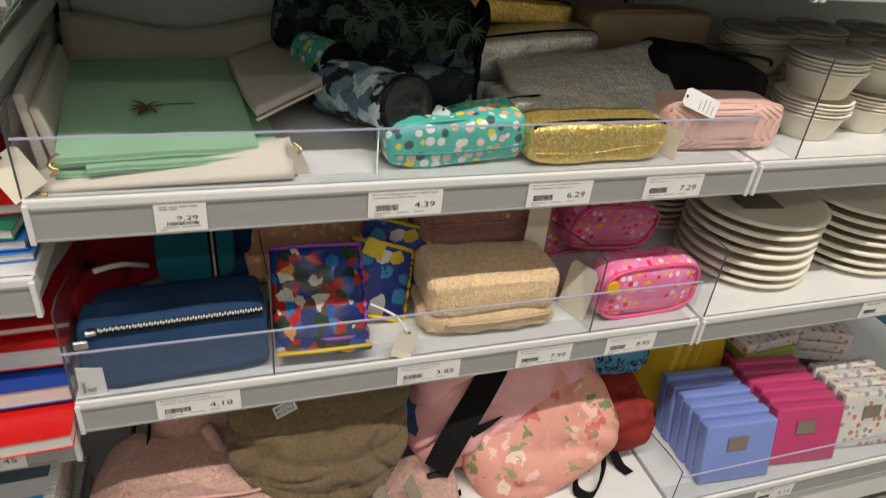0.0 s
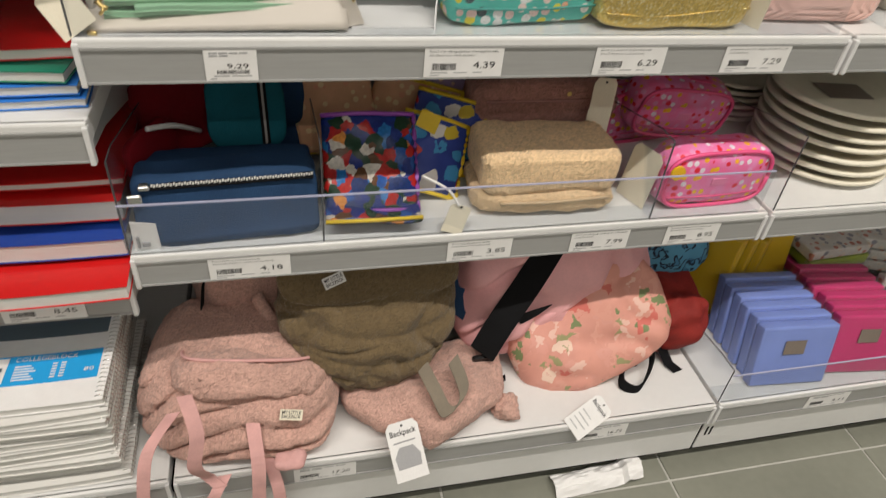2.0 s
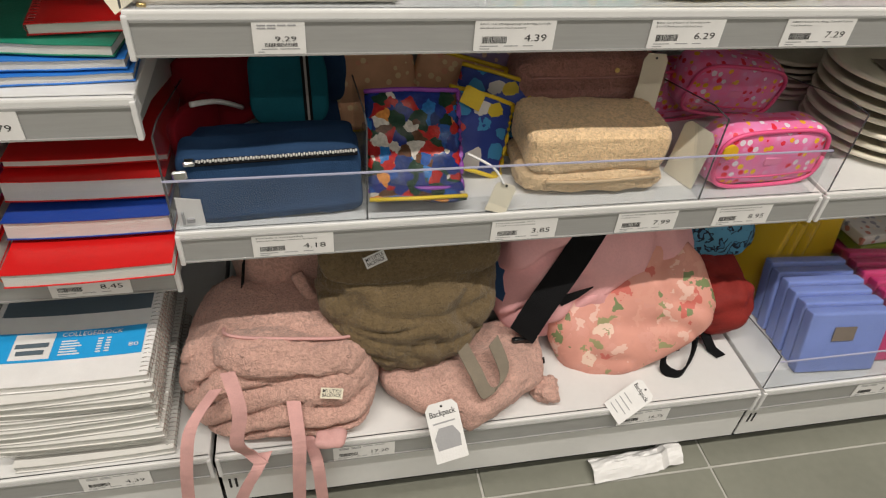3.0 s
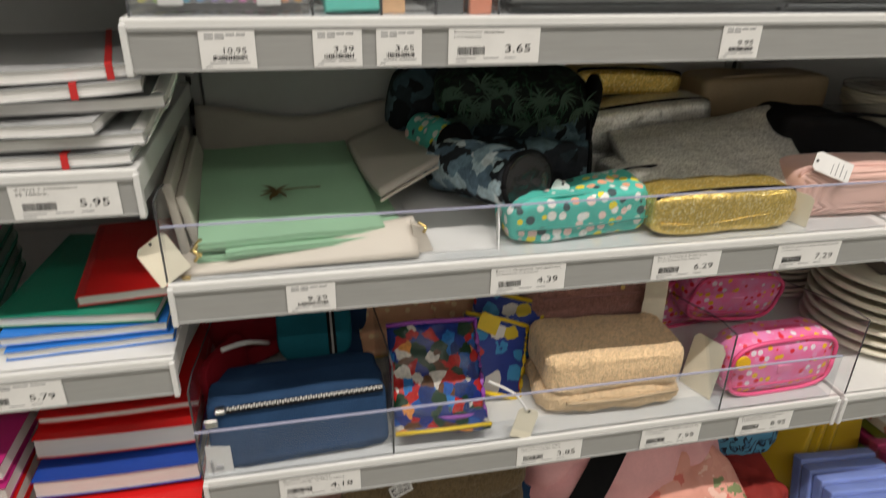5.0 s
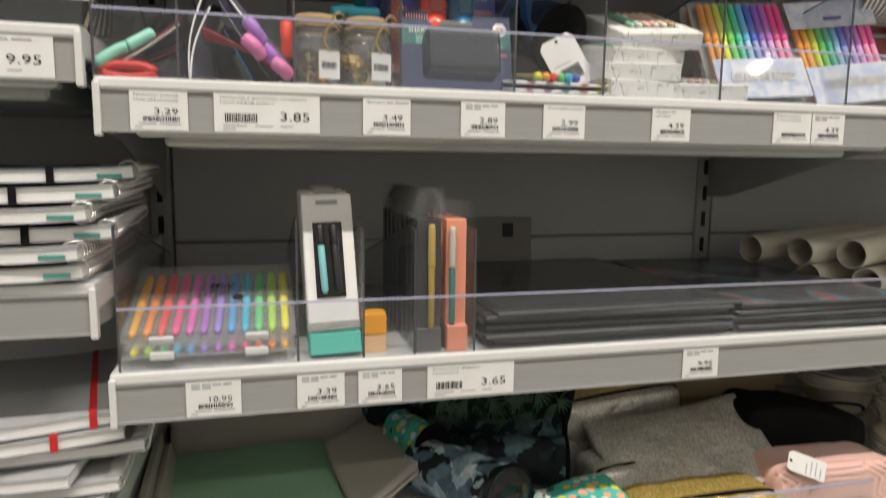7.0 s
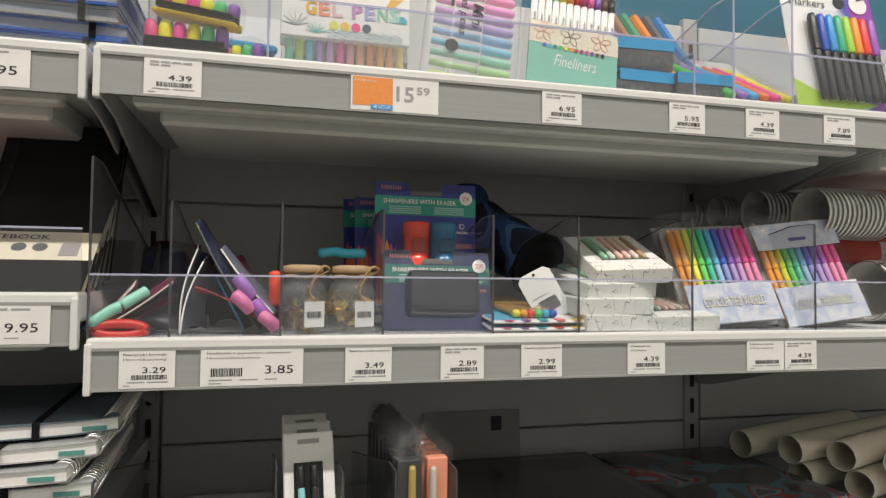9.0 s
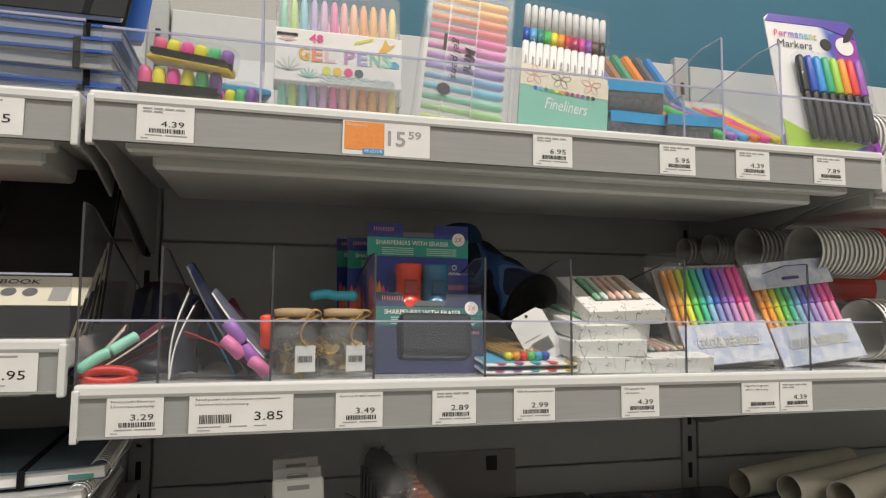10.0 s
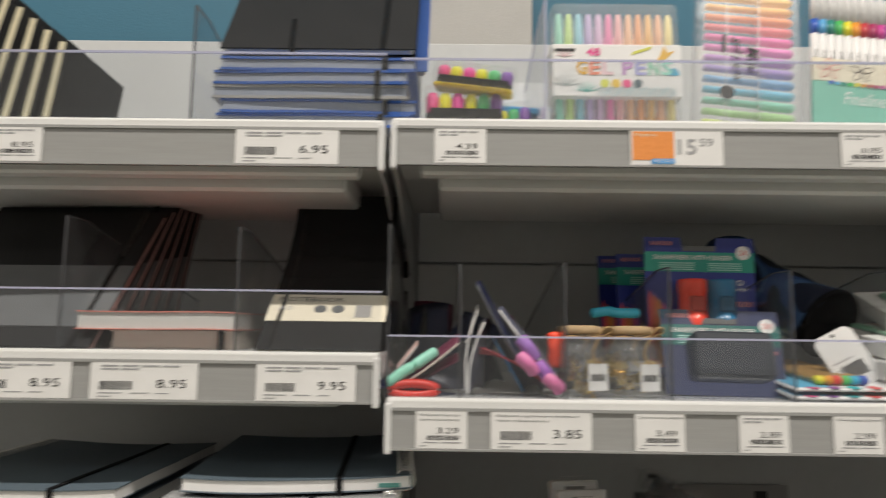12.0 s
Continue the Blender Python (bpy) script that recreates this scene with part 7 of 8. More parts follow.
marker_set(pose(0.082, 0.055, Z[5] + 0.001, 0, 0, 2), "pack of six highlighters in a yellow tray, clear wrapped")
marker_set(pose(0.092, 0.062, Z[5] + 0.050, 8, 8, -5) @ pose(0, 0, 0) @ Matrix.Diagonal((1, 1, 0.62, 1)), "second pack of highlighters lying on the first")
marker_set(pose(0.125, 0.12, Z[5] + 0.001, 0, 0, -30), "pack of highlighters turned askew behind")
bs = thing("highlighter_pack", "blue blister strips of pens lying behind the highlighters", "highlighters", pose(0.125, 0.15, Z[5], 0, 0, 12), group="highlighter packs")
part("card", B(-0.05, 0.05, -0.03, 0.03, 0.045, 0.056, 0.003), ink((0.05, 0.32, 0.62)), bs)
part("lower_pack", B(-0.05, 0.05, -0.03, 0.03, 0.0, 0.044, 0.006), FROST, bs)
wp = thing("display_card", "plain white card standing behind the highlighters", "card", leaning(0.125, 0.20, Z[5], 4), group="")
part("card", B(-0.075, 0.075, 0, 0.002, 0, 0.118), CARD, wp)


def gel_box(m, w=0.146, d=0.034, h=0.156):
    t = thing("gel_pen_box", "frosted upright box of pastel gel pens with a printed band", "pen set", m, group="gel pen boxes")
    part("shell", B(-w / 2, w / 2, 0, d, 0, h, 0.008, seg=3), FROST, t, "frosted plastic box", shadow=False)
    for i, c in enumerate(PASTEL):
        x = -w / 2 + w * (i + 0.75) / 12.5
        pn = part("pen", T([(x, 0.012, 0.004), (x, 0.012, 0.090)], 0.0047, 10), ink(c), t, smooth=True)
        part("cap", T([(x, 0.012, 0.090), (x, 0.012, 0.118), (x, 0.012, 0.140), (x, 0.012, 0.146)], [0.0050, 0.0050, 0.0040, 0.002], 10), ink([min(0.85, q * 0.75 + 0.16) for q in c]), pn, smooth=True)
    bd = part("band", B(-w / 2 - 0.001, w / 2 + 0.001, -0.0015, d + 0.001, h * 0.255, h * 0.66, 0.001), PAPER, t, "white printed band")
    cc = [(0.80, 0.45, 0.05), (0.85, 0.30, 0.20), (0.80, 0.55, 0.60), (0, 0, 0), (0.55, 0.30, 0.60), (0.40, 0.40, 0.70), (0.30, 0.60, 0.45), (0.35, 0.70, 0.60)]
    x = -w * 0.32
    for ch_, c in zip("GEL PENS", cc):
        if ch_ != " ":
            words("letter", ch_, 0.0125, 0.0175, ink(c), bd, facing(x, -0.0022, h * 0.42), 0, 0.03)
        x += 0.0148 if ch_ != " " else 0.008
    words("lettering", "48", 0.016, 0.010, ink((0.75, 0.10, 0.30)), bd, facing(-w * 0.24, -0.0022, h * 0.565), 0, 0.03)
    part("brand_bar", B(-w * 0.49, -w * 0.33, -0.0022, -0.0016, h * 0.60, h * 0.622), INK, bd)
    for i, c in enumerate(((0.70, 0.72, 0.15), (0.80, 0.55, 0.10), (0.80, 0.12, 0.28), (0.10, 0.14, 0.16))):
        part("dot", disc_bm(0.0052, facing(-w * 0.10 + 0.0125 * i, -0.0016, h * 0.355), 16), ink(c), bd)
    for cx, cz, r, c in ((-0.058, 0.335, 0.016, (0.45, 0.50, 0.50)), (-0.035, 0.29, 0.012, (0.20, 0.55, 0.50)), (-0.06, 0.56, 0.010, (0.80, 0.60, 0.62))):
        for k in range(7):
            a = math.pi * (k + 0.5) / 7
            part("shell_line", ribbon([(cx, -0.0020, h * cz), (cx + r * math.cos(a), -0.0020, h * cz + r * math.sin(a))], 0.0009, 0.0004, (math.sin(a), 0, -math.cos(a))), ink(c), bd)
    for k in range(3):
        part("wave_line", T([(w * (-0.15 + 0.022 * i), -0.0018, h * (0.315 - 0.022 * k) + 0.002 * math.sin(i * 1.6 + k)) for i in range(28)], 0.0005, 5), ink((0.40, 0.58, 0.62)), bd)
    part("bird", outline([(0, 0), (0.012, 0.004), (0.022, 0.014), (0.014, 0.012), (0.010, 0.020), (0.006, 0.010)], 0.0005, pose(0.044, -0.0020, h * 0.52)), ink((0.75, 0.48, 0.12)), bd)
    part("pencil_drawing", outline([(0, 0), (0.022, 0.007), (0.024, 0.011), (0.002, 0.004)], 0.0005, pose(0.016, -0.0020, h * 0.575)), ink((0.62, 0.62, 0.12)), bd)
    part("cloud", outline([(0, 0), (0.012, 0), (0.013, 0.004), (0.008, 0.009), (0.003, 0.008)], 0.0005, pose(0.058, -0.0020, h * 0.42)), ink((0.12, 0.42, 0.60)), bd)
    return t


gel_box(pose(0.256, 0.042, Z[5], -2, 0, 0))
gel_box(pose(0.268, 0.105, Z[5], -3, 0, 0))

mb = thing("gel_pen_box", "frosted box of small gel pens leaning on its side", "pen set", leaning(0.402, 0.038, Z[5], 15, -3, 8), group="gel pen boxes")
part("shell", B(-0.060, 0.060, 0, 0.030, 0, 0.215, 0.009, seg=3), FROST, mb, "frosted plastic box", shadow=False)
STACK = [(0.60, 0.72, 0.12), (0.35, 0.62, 0.25), (0.20, 0.60, 0.45), (0.12, 0.50, 0.72), (0.16, 0.40, 0.70), (0.36, 0.24, 0.62), (0.46, 0.20, 0.58), (0.72, 0.16, 0.50), (0.78, 0.10, 0.40), (0.78, 0.12, 0.16), (0.82, 0.24, 0.06), (0.84, 0.42, 0.06), (0.86, 0.50, 0.08)]
for i, c in enumerate(STACK):
    z = 0.012 + 0.0152 * i
    pale = [min(0.85, q * 0.9 + 0.04) for q in c]
    pn = part("pen", T([(-0.050, 0.010, z), (0.012, 0.010, z)], 0.0042, 10), ink(pale), mb, smooth=True)
    part("cap", T([(0.012, 0.010, z), (0.048, 0.010, z), (0.052, 0.010, z)], [0.0056, 0.0056, 0.003], 10), ink(c), pn, smooth=True)
for x in (-0.027, 0.010):
    part("rib", B(x - 0.001, x + 0.001, -0.0012, 0.001, 0.008, 0.207), FROST, mb, shadow=False)
sp = facing(-0.004, -0.0016, 0.115) @ Matrix.Rotation(radians(-90), 4, "Z")
words("lettering", "Mini", 0.038, 0.014, INK, mb, sp @ Matrix.Translation((0, 0.0, 0)), 0.2, 0.01)
words("lettering", "gel pens", 0.062, 0.013, INK, mb, sp @ Matrix.Translation((-0.012, -0.018, 0)), 0.2, 0.01)
part("count_badge", disc_bm(0.0085, facing(-0.026, -0.0014, 0.048), 18), INK, mb)
part("brand_bar", B(-0.032, -0.028, -0.0018, -0.0010, 0.105, 0.130), INK, mb)

fl = thing("fineliner_box", "clear box of white fineliners with coloured bands and a mint card", "pen set", leaning(0.538, 0.045, Z[5], 9, -2, 7), group="gel pen boxes")
part("shell", B(-0.062, 0.062, 0, 0.026, 0, 0.192, 0.002), FILM, fl, "clear plastic box", shadow=False)
FC = [(0.02, 0.10, 0.50), (0.10, 0.40, 0.72), (0.02, 0.25, 0.20), (0.06, 0.50, 0.10), (0.80, 0.70, 0.02), (0.82, 0.32, 0.02), (0.55, 0.03, 0.04), (0.40, 0.02, 0.12), (0.60, 0.04, 0.30), (0.22, 0.08, 0.40), (0.10, 0.05, 0.03), (0.02, 0.02, 0.025)]
for i, c in enumerate(FC):
    x = -0.0535 + 0.00975 * i
    pn = part("pen", T([(x, 0.010, 0.010), (x, 0.010, 0.130)], 0.0044, 10), CARD, fl, smooth=True)
    part("colour_ring", T([(x, 0.010, 0.1305), (x, 0.010, 0.1495)], 0.0047, 10), ink(c), pn, smooth=True)
    part("cap", T([(x, 0.010, 0.150), (x, 0.010, 0.183), (x, 0.010, 0.186)], [0.0046, 0.0043, 0.003], 10), CARD, pn, smooth=True)
    words("lettering", "Fineliner", 0.024, 0.0042, INK, pn, facing(x + 0.0016, 0.0048, 0.084) @ Matrix.Rotation(radians(90), 4, "Z"), 0, 0.01)
fc = part("insert_card", B(-0.0605, 0.0605, -0.0008, 0.003, 0.001, 0.062, 0.0005), ink((0.22, 0.52, 0.42)), fl, "mint card insert")
part("flower_strip", B(-0.0605, 0.0605, -0.0012, 0.003, 0.062, 0.092, 0.0003), CREAM, fl, "cream strip with line flowers")
words("title", "Fineliners", 0.058, 0.016, CARD, fc, facing(-0.026, -0.0014, 0.034), 0.3)
for i, c in enumerate(FC):
    part("dot", disc_bm(0.0026, facing(-0.040 + 0.0072 * i, -0.0014, 0.060), 10), ink(c), fc)
for cx, c in ((-0.042, (0.70, 0.25, 0.25)), (-0.006, (0.10, 0.08, 0.08)), (0.036, (0.70, 0.25, 0.25))):
    for k in range(5):
        a = 2 * math.pi * k / 5 + 0.3
        part("petal", loop_ring(cx + 0.0075 * math.cos(a), 0.078 + 0.0075 * math.sin(a), 0.0065, 0.0035, 0.0004, -0.0014, a), ink(c), fc)


def lead_box(m):
    t = thing("pencil_lead_box", "small clear box of leads with a blue and white label", "pencil set", m, group="small lead boxes")
    part("shell", B(-0.040, 0.040, -0.02, 0.02, 0, 0.026, 0.003, seg=2), clear("grey_clear_box", (0.55, 0.56, 0.58), 0.35, 0.1, (0.30, 0.31, 0.33)) if "grey_clear_box" not in bpy.data.materials else bpy.data.materials["grey_clear_box"], t, shadow=False)
    part("label", box(B(-0.0405, 0.0405, -0.0205, 0.0205, 0.0262, 0.0275), -0.0405, 0.0405, -0.0208, -0.0203, 0.018, 0.0275), ink((0.05, 0.36, 0.70)), t, "blue label")
    part("white_stripe", B(-0.0407, 0.0407, -0.004, 0.0207, 0.0277, 0.0283), CARD, t)
    for i in range(6):
        part("lead", T([(-0.032 + 0.0125 * i, -0.016, 0.010), (-0.032 + 0.0125 * i, 0.016, 0.010)], 0.005, 8), GREYCOVER, t, smooth=True)
    return t


lead_box(pose(0.648, 0.070, Z[5], 0, 0, 2) @ Matrix.Diagonal((1, 1, 1.5, 1)))
lead_box(pose(0.649, 0.072, Z[5] + 0.0430, 0, 0, -3) @ Matrix.Diagonal((1, 1, 1.5, 1)))
lead_box(pose(0.730, 0.060, Z[5], 0, 0, -3) @ Matrix.Diagonal((1, 1, 1.5, 1)))
for i, c in enumerate(((0.06, 0.20, 0.45), (0.20, 0.16, 0.36), (0.35, 0.18, 0.10), (0.08, 0.30, 0.18), (0.75, 0.25, 0.05), (0.12, 0.12, 0.13), (0.05, 0.22, 0.55))):
    cp = thing("coloured_pencil", "thick coloured pencil in a clear pouch, leaning back", "pencil", group="coloured pencils")
    x = 0.628 + 0.019 * i
    part("barrel", T([(x + 0.03, 0.075, Z[5] + 0.006), (x, 0.18, Z[5] + 0.165)], 0.0078, 8), ink(c), cp)
pf2 = thing("pencil_pouch", "clear pouch over the coloured pencils", "pouch", group="")
part("film", sheet(lambda u, v: Vector((0.622 + 0.135 * u + 0.03 * (1 - v), 0.060 + 0.115 * v, Z[5] + 0.012 + 0.165 * v + 0.003 * noise.noise(Vector((u * 5, v * 5, 0))))), 12, 10), FILM, pf2, smooth=True, shadow=False)

hs = thing("highlighter_pack", "clear pack of slim neon highlighters lying at a slant", "highlighters", group="highlighter packs")
for i, c in enumerate(((0.10, 0.60, 0.12), (0.36, 0.16, 0.55), (0.10, 0.40, 0.75), (0.84, 0.20, 0.05), (0.85, 0.08, 0.30), (0.82, 0.76, 0.05))):
    x = 0.760 + 0.0175 * i
    pen(hs, (x + 0.004, 0.030, Z[5] + 0.012), (x - 0.035, 0.12, Z[5] + 0.075), 0.0068, c, c, 0.5, 0.8, "highlighter")
part("card", sheet(lambda u, v: Vector((0.735 + 0.11 * u, 0.085 + 0.05 * v, Z[5] + 0.052 + 0.042 * v)), 6, 6, 0.001), CONF, hs, "printed card", smooth=True)
part("film", sheet(lambda u, v: Vector((0.752 + 0.118 * u - 0.03 * v, 0.018 + 0.12 * v, Z[5] + 0.014 + 0.085 * v + 0.003 * noise.noise(Vector((u * 6, v * 6, 4))))), 12, 12), FILM, hs, smooth=True, shadow=False)

GRAD, nt, b = setup("blue_violet_marker_card")
v = coords(nt)
sepx = nt.nodes.new("ShaderNodeSeparateXYZ")
nt.links.new(v, sepx.inputs[0])
nz = node(nt, "ShaderNodeTexNoise", Scale=14.0, Detail=2.0)
nt.links.new(v, nz.inputs["Vector"])
ad = nt.nodes.new("ShaderNodeMath")
ad.operation = "MULTIPLY_ADD"
ad.inputs[1].default_value, ad.inputs[2].default_value = 7.0, 0.0
nt.links.new(sepx.outputs[0], ad.inputs[0])
a2 = nt.nodes.new("ShaderNodeMath")
a2.operation = "ADD"
nt.links.new(ad.outputs[0], a2.inputs[0]), nt.links.new(nz.outputs["Fac"], a2.inputs[1])
nt.links.new(ramp(nt, a2.outputs[0], [(0.25, (0.76, 0.75, 0.76)), (0.60, (0.72, 0.72, 0.76)), (0.78, (0.04, 0.10, 0.45)), (0.98, (0.30, 0.05, 0.42))]), b.inputs["Base Color"])
b.inputs["Roughness"].default_value = 0.3
pmk = thing("marker_pack", "carded pack of eight permanent markers with rainbow caps", "marker set", leaning(0.958, 0.040, Z[5], 13, -3, 1) @ Matrix.Diagonal((0.96, 1, 0.98, 1)), group="marker packs")
part("card", outline([(-0.080, 0), (0.080, 0), (0.080, 0.228), (0.070, 0.236), (-0.070, 0.236), (-0.080, 0.228)], 0.0015), GRAD, pmk, "white and blue-violet card")
part("top_strip", outline([(-0.080, 0.222), (0.02, 0.222), (0.078, 0.205), (0.080, 0.228), (0.070, 0.236), (-0.070, 0.236)], 0.0006, pose(0, -0.0008, 0)), ink((0.10, 0.06, 0.40)), pmk)
part("green_corner", outline([(-0.08, 0), (-0.02, 0), (0.06, 0.022), (-0.03, 0.030), (-0.08, 0.055)], 0.0006, pose(0, -0.0008, 0)), ink((0.40, 0.60, 0.08)), pmk)
for k, (ch_, c) in enumerate(zip("Permanent", ((0.75, 0.10, 0.20), (0.70, 0.12, 0.35), (0.45, 0.12, 0.5), (0.3, 0.15, 0.55), (0.15, 0.25, 0.6), (0.1, 0.35, 0.6), (0.15, 0.45, 0.5), (0.3, 0.5, 0.3), (0.6, 0.45, 0.1)))):
    words("letter", ch_, 0.0068 if ch_ != "m" else 0.0098, 0.012 if ch_ == "P" else 0.0095, ink(c), pmk, facing(-0.068 + 0.0083 * k + (0.003 if k > 3 else 0), -0.0012, 0.196), 0.15, 0.01)
words("title", "Markers", 0.062, 0.013, INK, pmk, facing(-0.066, -0.0012, 0.178), 0.15)
part("badge", disc_bm(0.010, facing(0.022, -0.0006, 0.190), 20), INK, pmk)
part("badge_light", disc_bm(0.016, facing(0.056, -0.0006, 0.190), 24), CARD, pmk)
part("nib_drawing", outline([(0, 0), (0.012, 0.004), (0.026, 0.026), (0.018, 0.030), (0.004, 0.012)], 0.0006, pose(0.054, -0.0022, 0.196)), INK, pmk)
for i, c in enumerate(((0.02, 0.02, 0.025), (0.02, 0.08, 0.50), (0.03, 0.30, 0.70), (0.03, 0.42, 0.22), (0.35, 0.62, 0.05), (0.84, 0.30, 0.02), (0.75, 0.04, 0.04), (0.32, 0.08, 0.50))):
    x = -0.040 + 0.0145 * i
    pen(pmk, (x, -0.009, 0.022), (x, -0.009, 0.158), 0.0062, (0.02, 0.02, 0.022), c, 0.55, 0.7, "marker")
part("blister", B(-0.050, 0.072, -0.018, -0.001, 0.018, 0.164, 0.006, seg=2), FILM, pmk, "clear blister", shadow=False)
words("lettering", "8", 0.005, 0.009, INK, pmk, facing(0.066, -0.0012, 0.012))
cup_stack(1.03, 0.10, Z[5] + 0.045, 0.040, 12, "nested white paper cups on the top shelf", 0, False)
cup_stack(1.03, 0.20, Z[5] + 0.045, 0.040, 12, "nested white paper cups on the top shelf", 0, False)

# ---- west bay: notebooks ----


def notebook(label, m, w, d, t, cover, pages=None, group="notebooks", elastic=None, spiral=None, bow=0.0, wing=0.0):
    """A book lying flat, w along x, d along y; its foot faces the aisle."""
    p = thing("notebook", label, "notebook", m, group=group)

    def f(z, o=0.0):
        return lambda u, v: Vector(((w + o) * (u - 0.5), (d + o) * (v - 0.5), z + bow * (2 * u - 1) ** 2 + 0.001 * noise.noise(Vector((u * 3, v * 3, w * 40)))))
    part("page_block", sheet(f(t - 0.0012), 12, 6, t - 0.0024), pages or PAGES, p)
    hard = 0.0030 if group == "blue notebooks" or cover.name == "coloured_plastic" else 0.0012
    part("cover", sheet(f(t + hard - 0.0012, 0.004), 12, 6, hard), cover, p, "front cover")
    part("cover", sheet(f(hard, 0.004), 12, 6, hard), cover, p, "back cover")
    if elastic:
        ex, mat = elastic
        z = bow * (2 * (ex / w + 0.5) - 1) ** 2
        part("elastic_band", ribbon([(ex, d / 2, t + z + 0.0012), (ex, -d / 2 - 0.0022, t + z + 0.0012), (ex, -d / 2 - 0.003, z), (ex, -d / 2 + 0.01, z - 0.0006)], 0.007, 0.0009), mat, p, "elastic band")
    if spiral:
        side, mat, r = spiral
        n = int(d / 0.0085)
        first = None
        for i in range(n):
            if first is None:
                x = side * w / 2
                pts = [(x - side * 0.004 + r * math.cos(a) * side, 0, t / 2 + bow + r * math.sin(a)) for a in [2 * math.pi * k / 14 for k in range(15)]]
                ob = first = part("spiral_coil", T(pts, 0.0009, 5), mat, p, smooth=True)
            else:
                ob = first.copy()
                scene.collection.objects.link(ob)
            ob.location = (0, -d / 2 + 0.005 + 0.0085 * i, 0)
    return p


# bottom: college pads
k = random.Random(8)
z = ZL[0] + 0.0005
for i in range(11):
    top = i == 10
    w = 0.235 + k.uniform(-0.006, 0.006)
    nbk = notebook("writing pad with a wire spiral in a tall stack" if not top else "writing pad with a cyan panel and wire spiral on the stack", pose(-0.185 + k.uniform(-0.008, 0.008), 0.085 + k.uniform(-0.012, 0.006), z, 0, -0.6, k.uniform(-1.5, 1.5) if not top else -1), w, 0.30, 0.0155, PAGES if not top else PAPER, spiral=(1, METAL, 0.0085), bow=0.004)
    z += 0.0172


def on_cover(x0, x1, y0, y1, mat, name, lab, lift=0.0007, parent=None):
    ob = part(name, sheet(lambda u, v: Vector((x0 + (x1 - x0) * u, y0 + (y1 - y0) * v, 0.0155 + lift + 0.004 * (2 * (x0 + (x1 - x0) * u) / 0.235) ** 2)), 12, 2, 0.0004), mat, parent or nbk, lab)
    return ob


cy = on_cover(-0.112, 0.105, -0.108, -0.050, CYANPANEL, "cyan_panel", "bright cyan printed panel", 0.0008)
on_cover(-0.112, 0.105, -0.015, 0.148, SLATE, "slate_field", "slate blue upper cover", 0.0008)
on_cover(-0.080, -0.025, -0.104, -0.054, CARD, "white_square", "white printed square", 0.0016, cy)
words("title", "COLLEGEBLOCK", 0.086, 0.0085, CARD, cy, pose(-0.014, -0.066, 0.0205))
words("lettering", "80", 0.014, 0.008, CARD, cy, pose(0.085, -0.096, 0.0215))
bars = bmnew()
for r in range(6):
    box(bars, -0.014, -0.014 + 0.022 + 0.004 * (r % 3), -0.0735 - 0.0052 * r, -0.0712 - 0.0052 * r, 0.0168, 0.0173)
    box(bars, 0.038, 0.045, -0.0735 - 0.0052 * r, -0.0712 - 0.0052 * r, 0.0176, 0.0182)
    box(bars, 0.050, 0.057, -0.0735 - 0.0052 * r, -0.0712 - 0.0052 * r, 0.0180, 0.0186)
tagged(part("small_print", bars, CARD, cy), kind="stuff")
bars = bmnew()
for r in range(2):
    box(bars, -0.076 + 0.004 * r, -0.030 - 0.004 * r, -0.082 - 0.014 * r, -0.074 - 0.014 * r, 0.0190, 0.0196)
part("logo_bar", bars, SLATE, cy)
for i in range(5):
    notebook("writing pad with a slate and cyan cover in a second stack", pose(-0.47, 0.09, ZL[0] + 0.0005 + 0.035 * i, 0, 0, 2), 0.235, 0.30, 0.033, (PAGES, PAGES, PAGES, PAGES, SLATE)[i], spiral=(1, METAL, 0.014))

# second: exercise books
z = ZL[1] + 0.0005
for i, (cov, t, dy, tu) in enumerate(((REDCOVER, 0.024, -0.010, 1), (ROYAL, 0.030, 0.050, -0.5), (REDCOVER, 0.034, 0.085, -1), (REDCOVER, 0.012, 0.11, 0.5))):
    notebook("%s exercise book with white pages, stacked" % ("bright red" if cov is REDCOVER else "royal blue"), pose(-0.108, 0.115 + dy, z, 0, 0, tu), 0.205, 0.27, t, cov, spiral=(-1, ink((0.55, 0.12, 0.03)), 0.009) if i == 0 else None, bow=0.002)
    z += t + 0.006
z = ZL[1] + 0.0005
for i, cov in enumerate((REDCOVER, REDCOVER, PLUM, PLUM)):
    notebook("%s exercise book in the next pile" % ("magenta" if cov is PLUM else "red"), pose(-0.335, 0.12 + 0.01 * i, z, 0, 0, 2 - i), 0.205, 0.27, 0.024, cov, bow=0.002)
    z += 0.028

# third: green, red and blue books
notebook("bright blue exercise book lying under a green one", pose(-0.108, 0.150, ZL[2] + 0.0005, 0, 0, 3), 0.185, 0.23, 0.013, BLUECOVER)
notebook("bright blue exercise book in the pile", pose(-0.110, 0.155, ZL[2] + 0.0155, 0, 0, 1), 0.185, 0.23, 0.014, BLUECOVER)
notebook("green exercise book with a scalloped spine side", pose(-0.105, 0.165, ZL[2] + 0.0315, 0, 0, -6), 0.185, 0.235, 0.015, GREENCOVER, spiral=(-1, ink((0.01, 0.16, 0.10)), 0.009))
notebook("red exercise book lying crosswise on the green one", pose(-0.062, 0.180, ZL[2] + 0.0485, 0, 0, 6), 0.13, 0.22, 0.014, REDCOVER, spiral=(-1, ink((0.25, 0.02, 0.02)), 0.008))
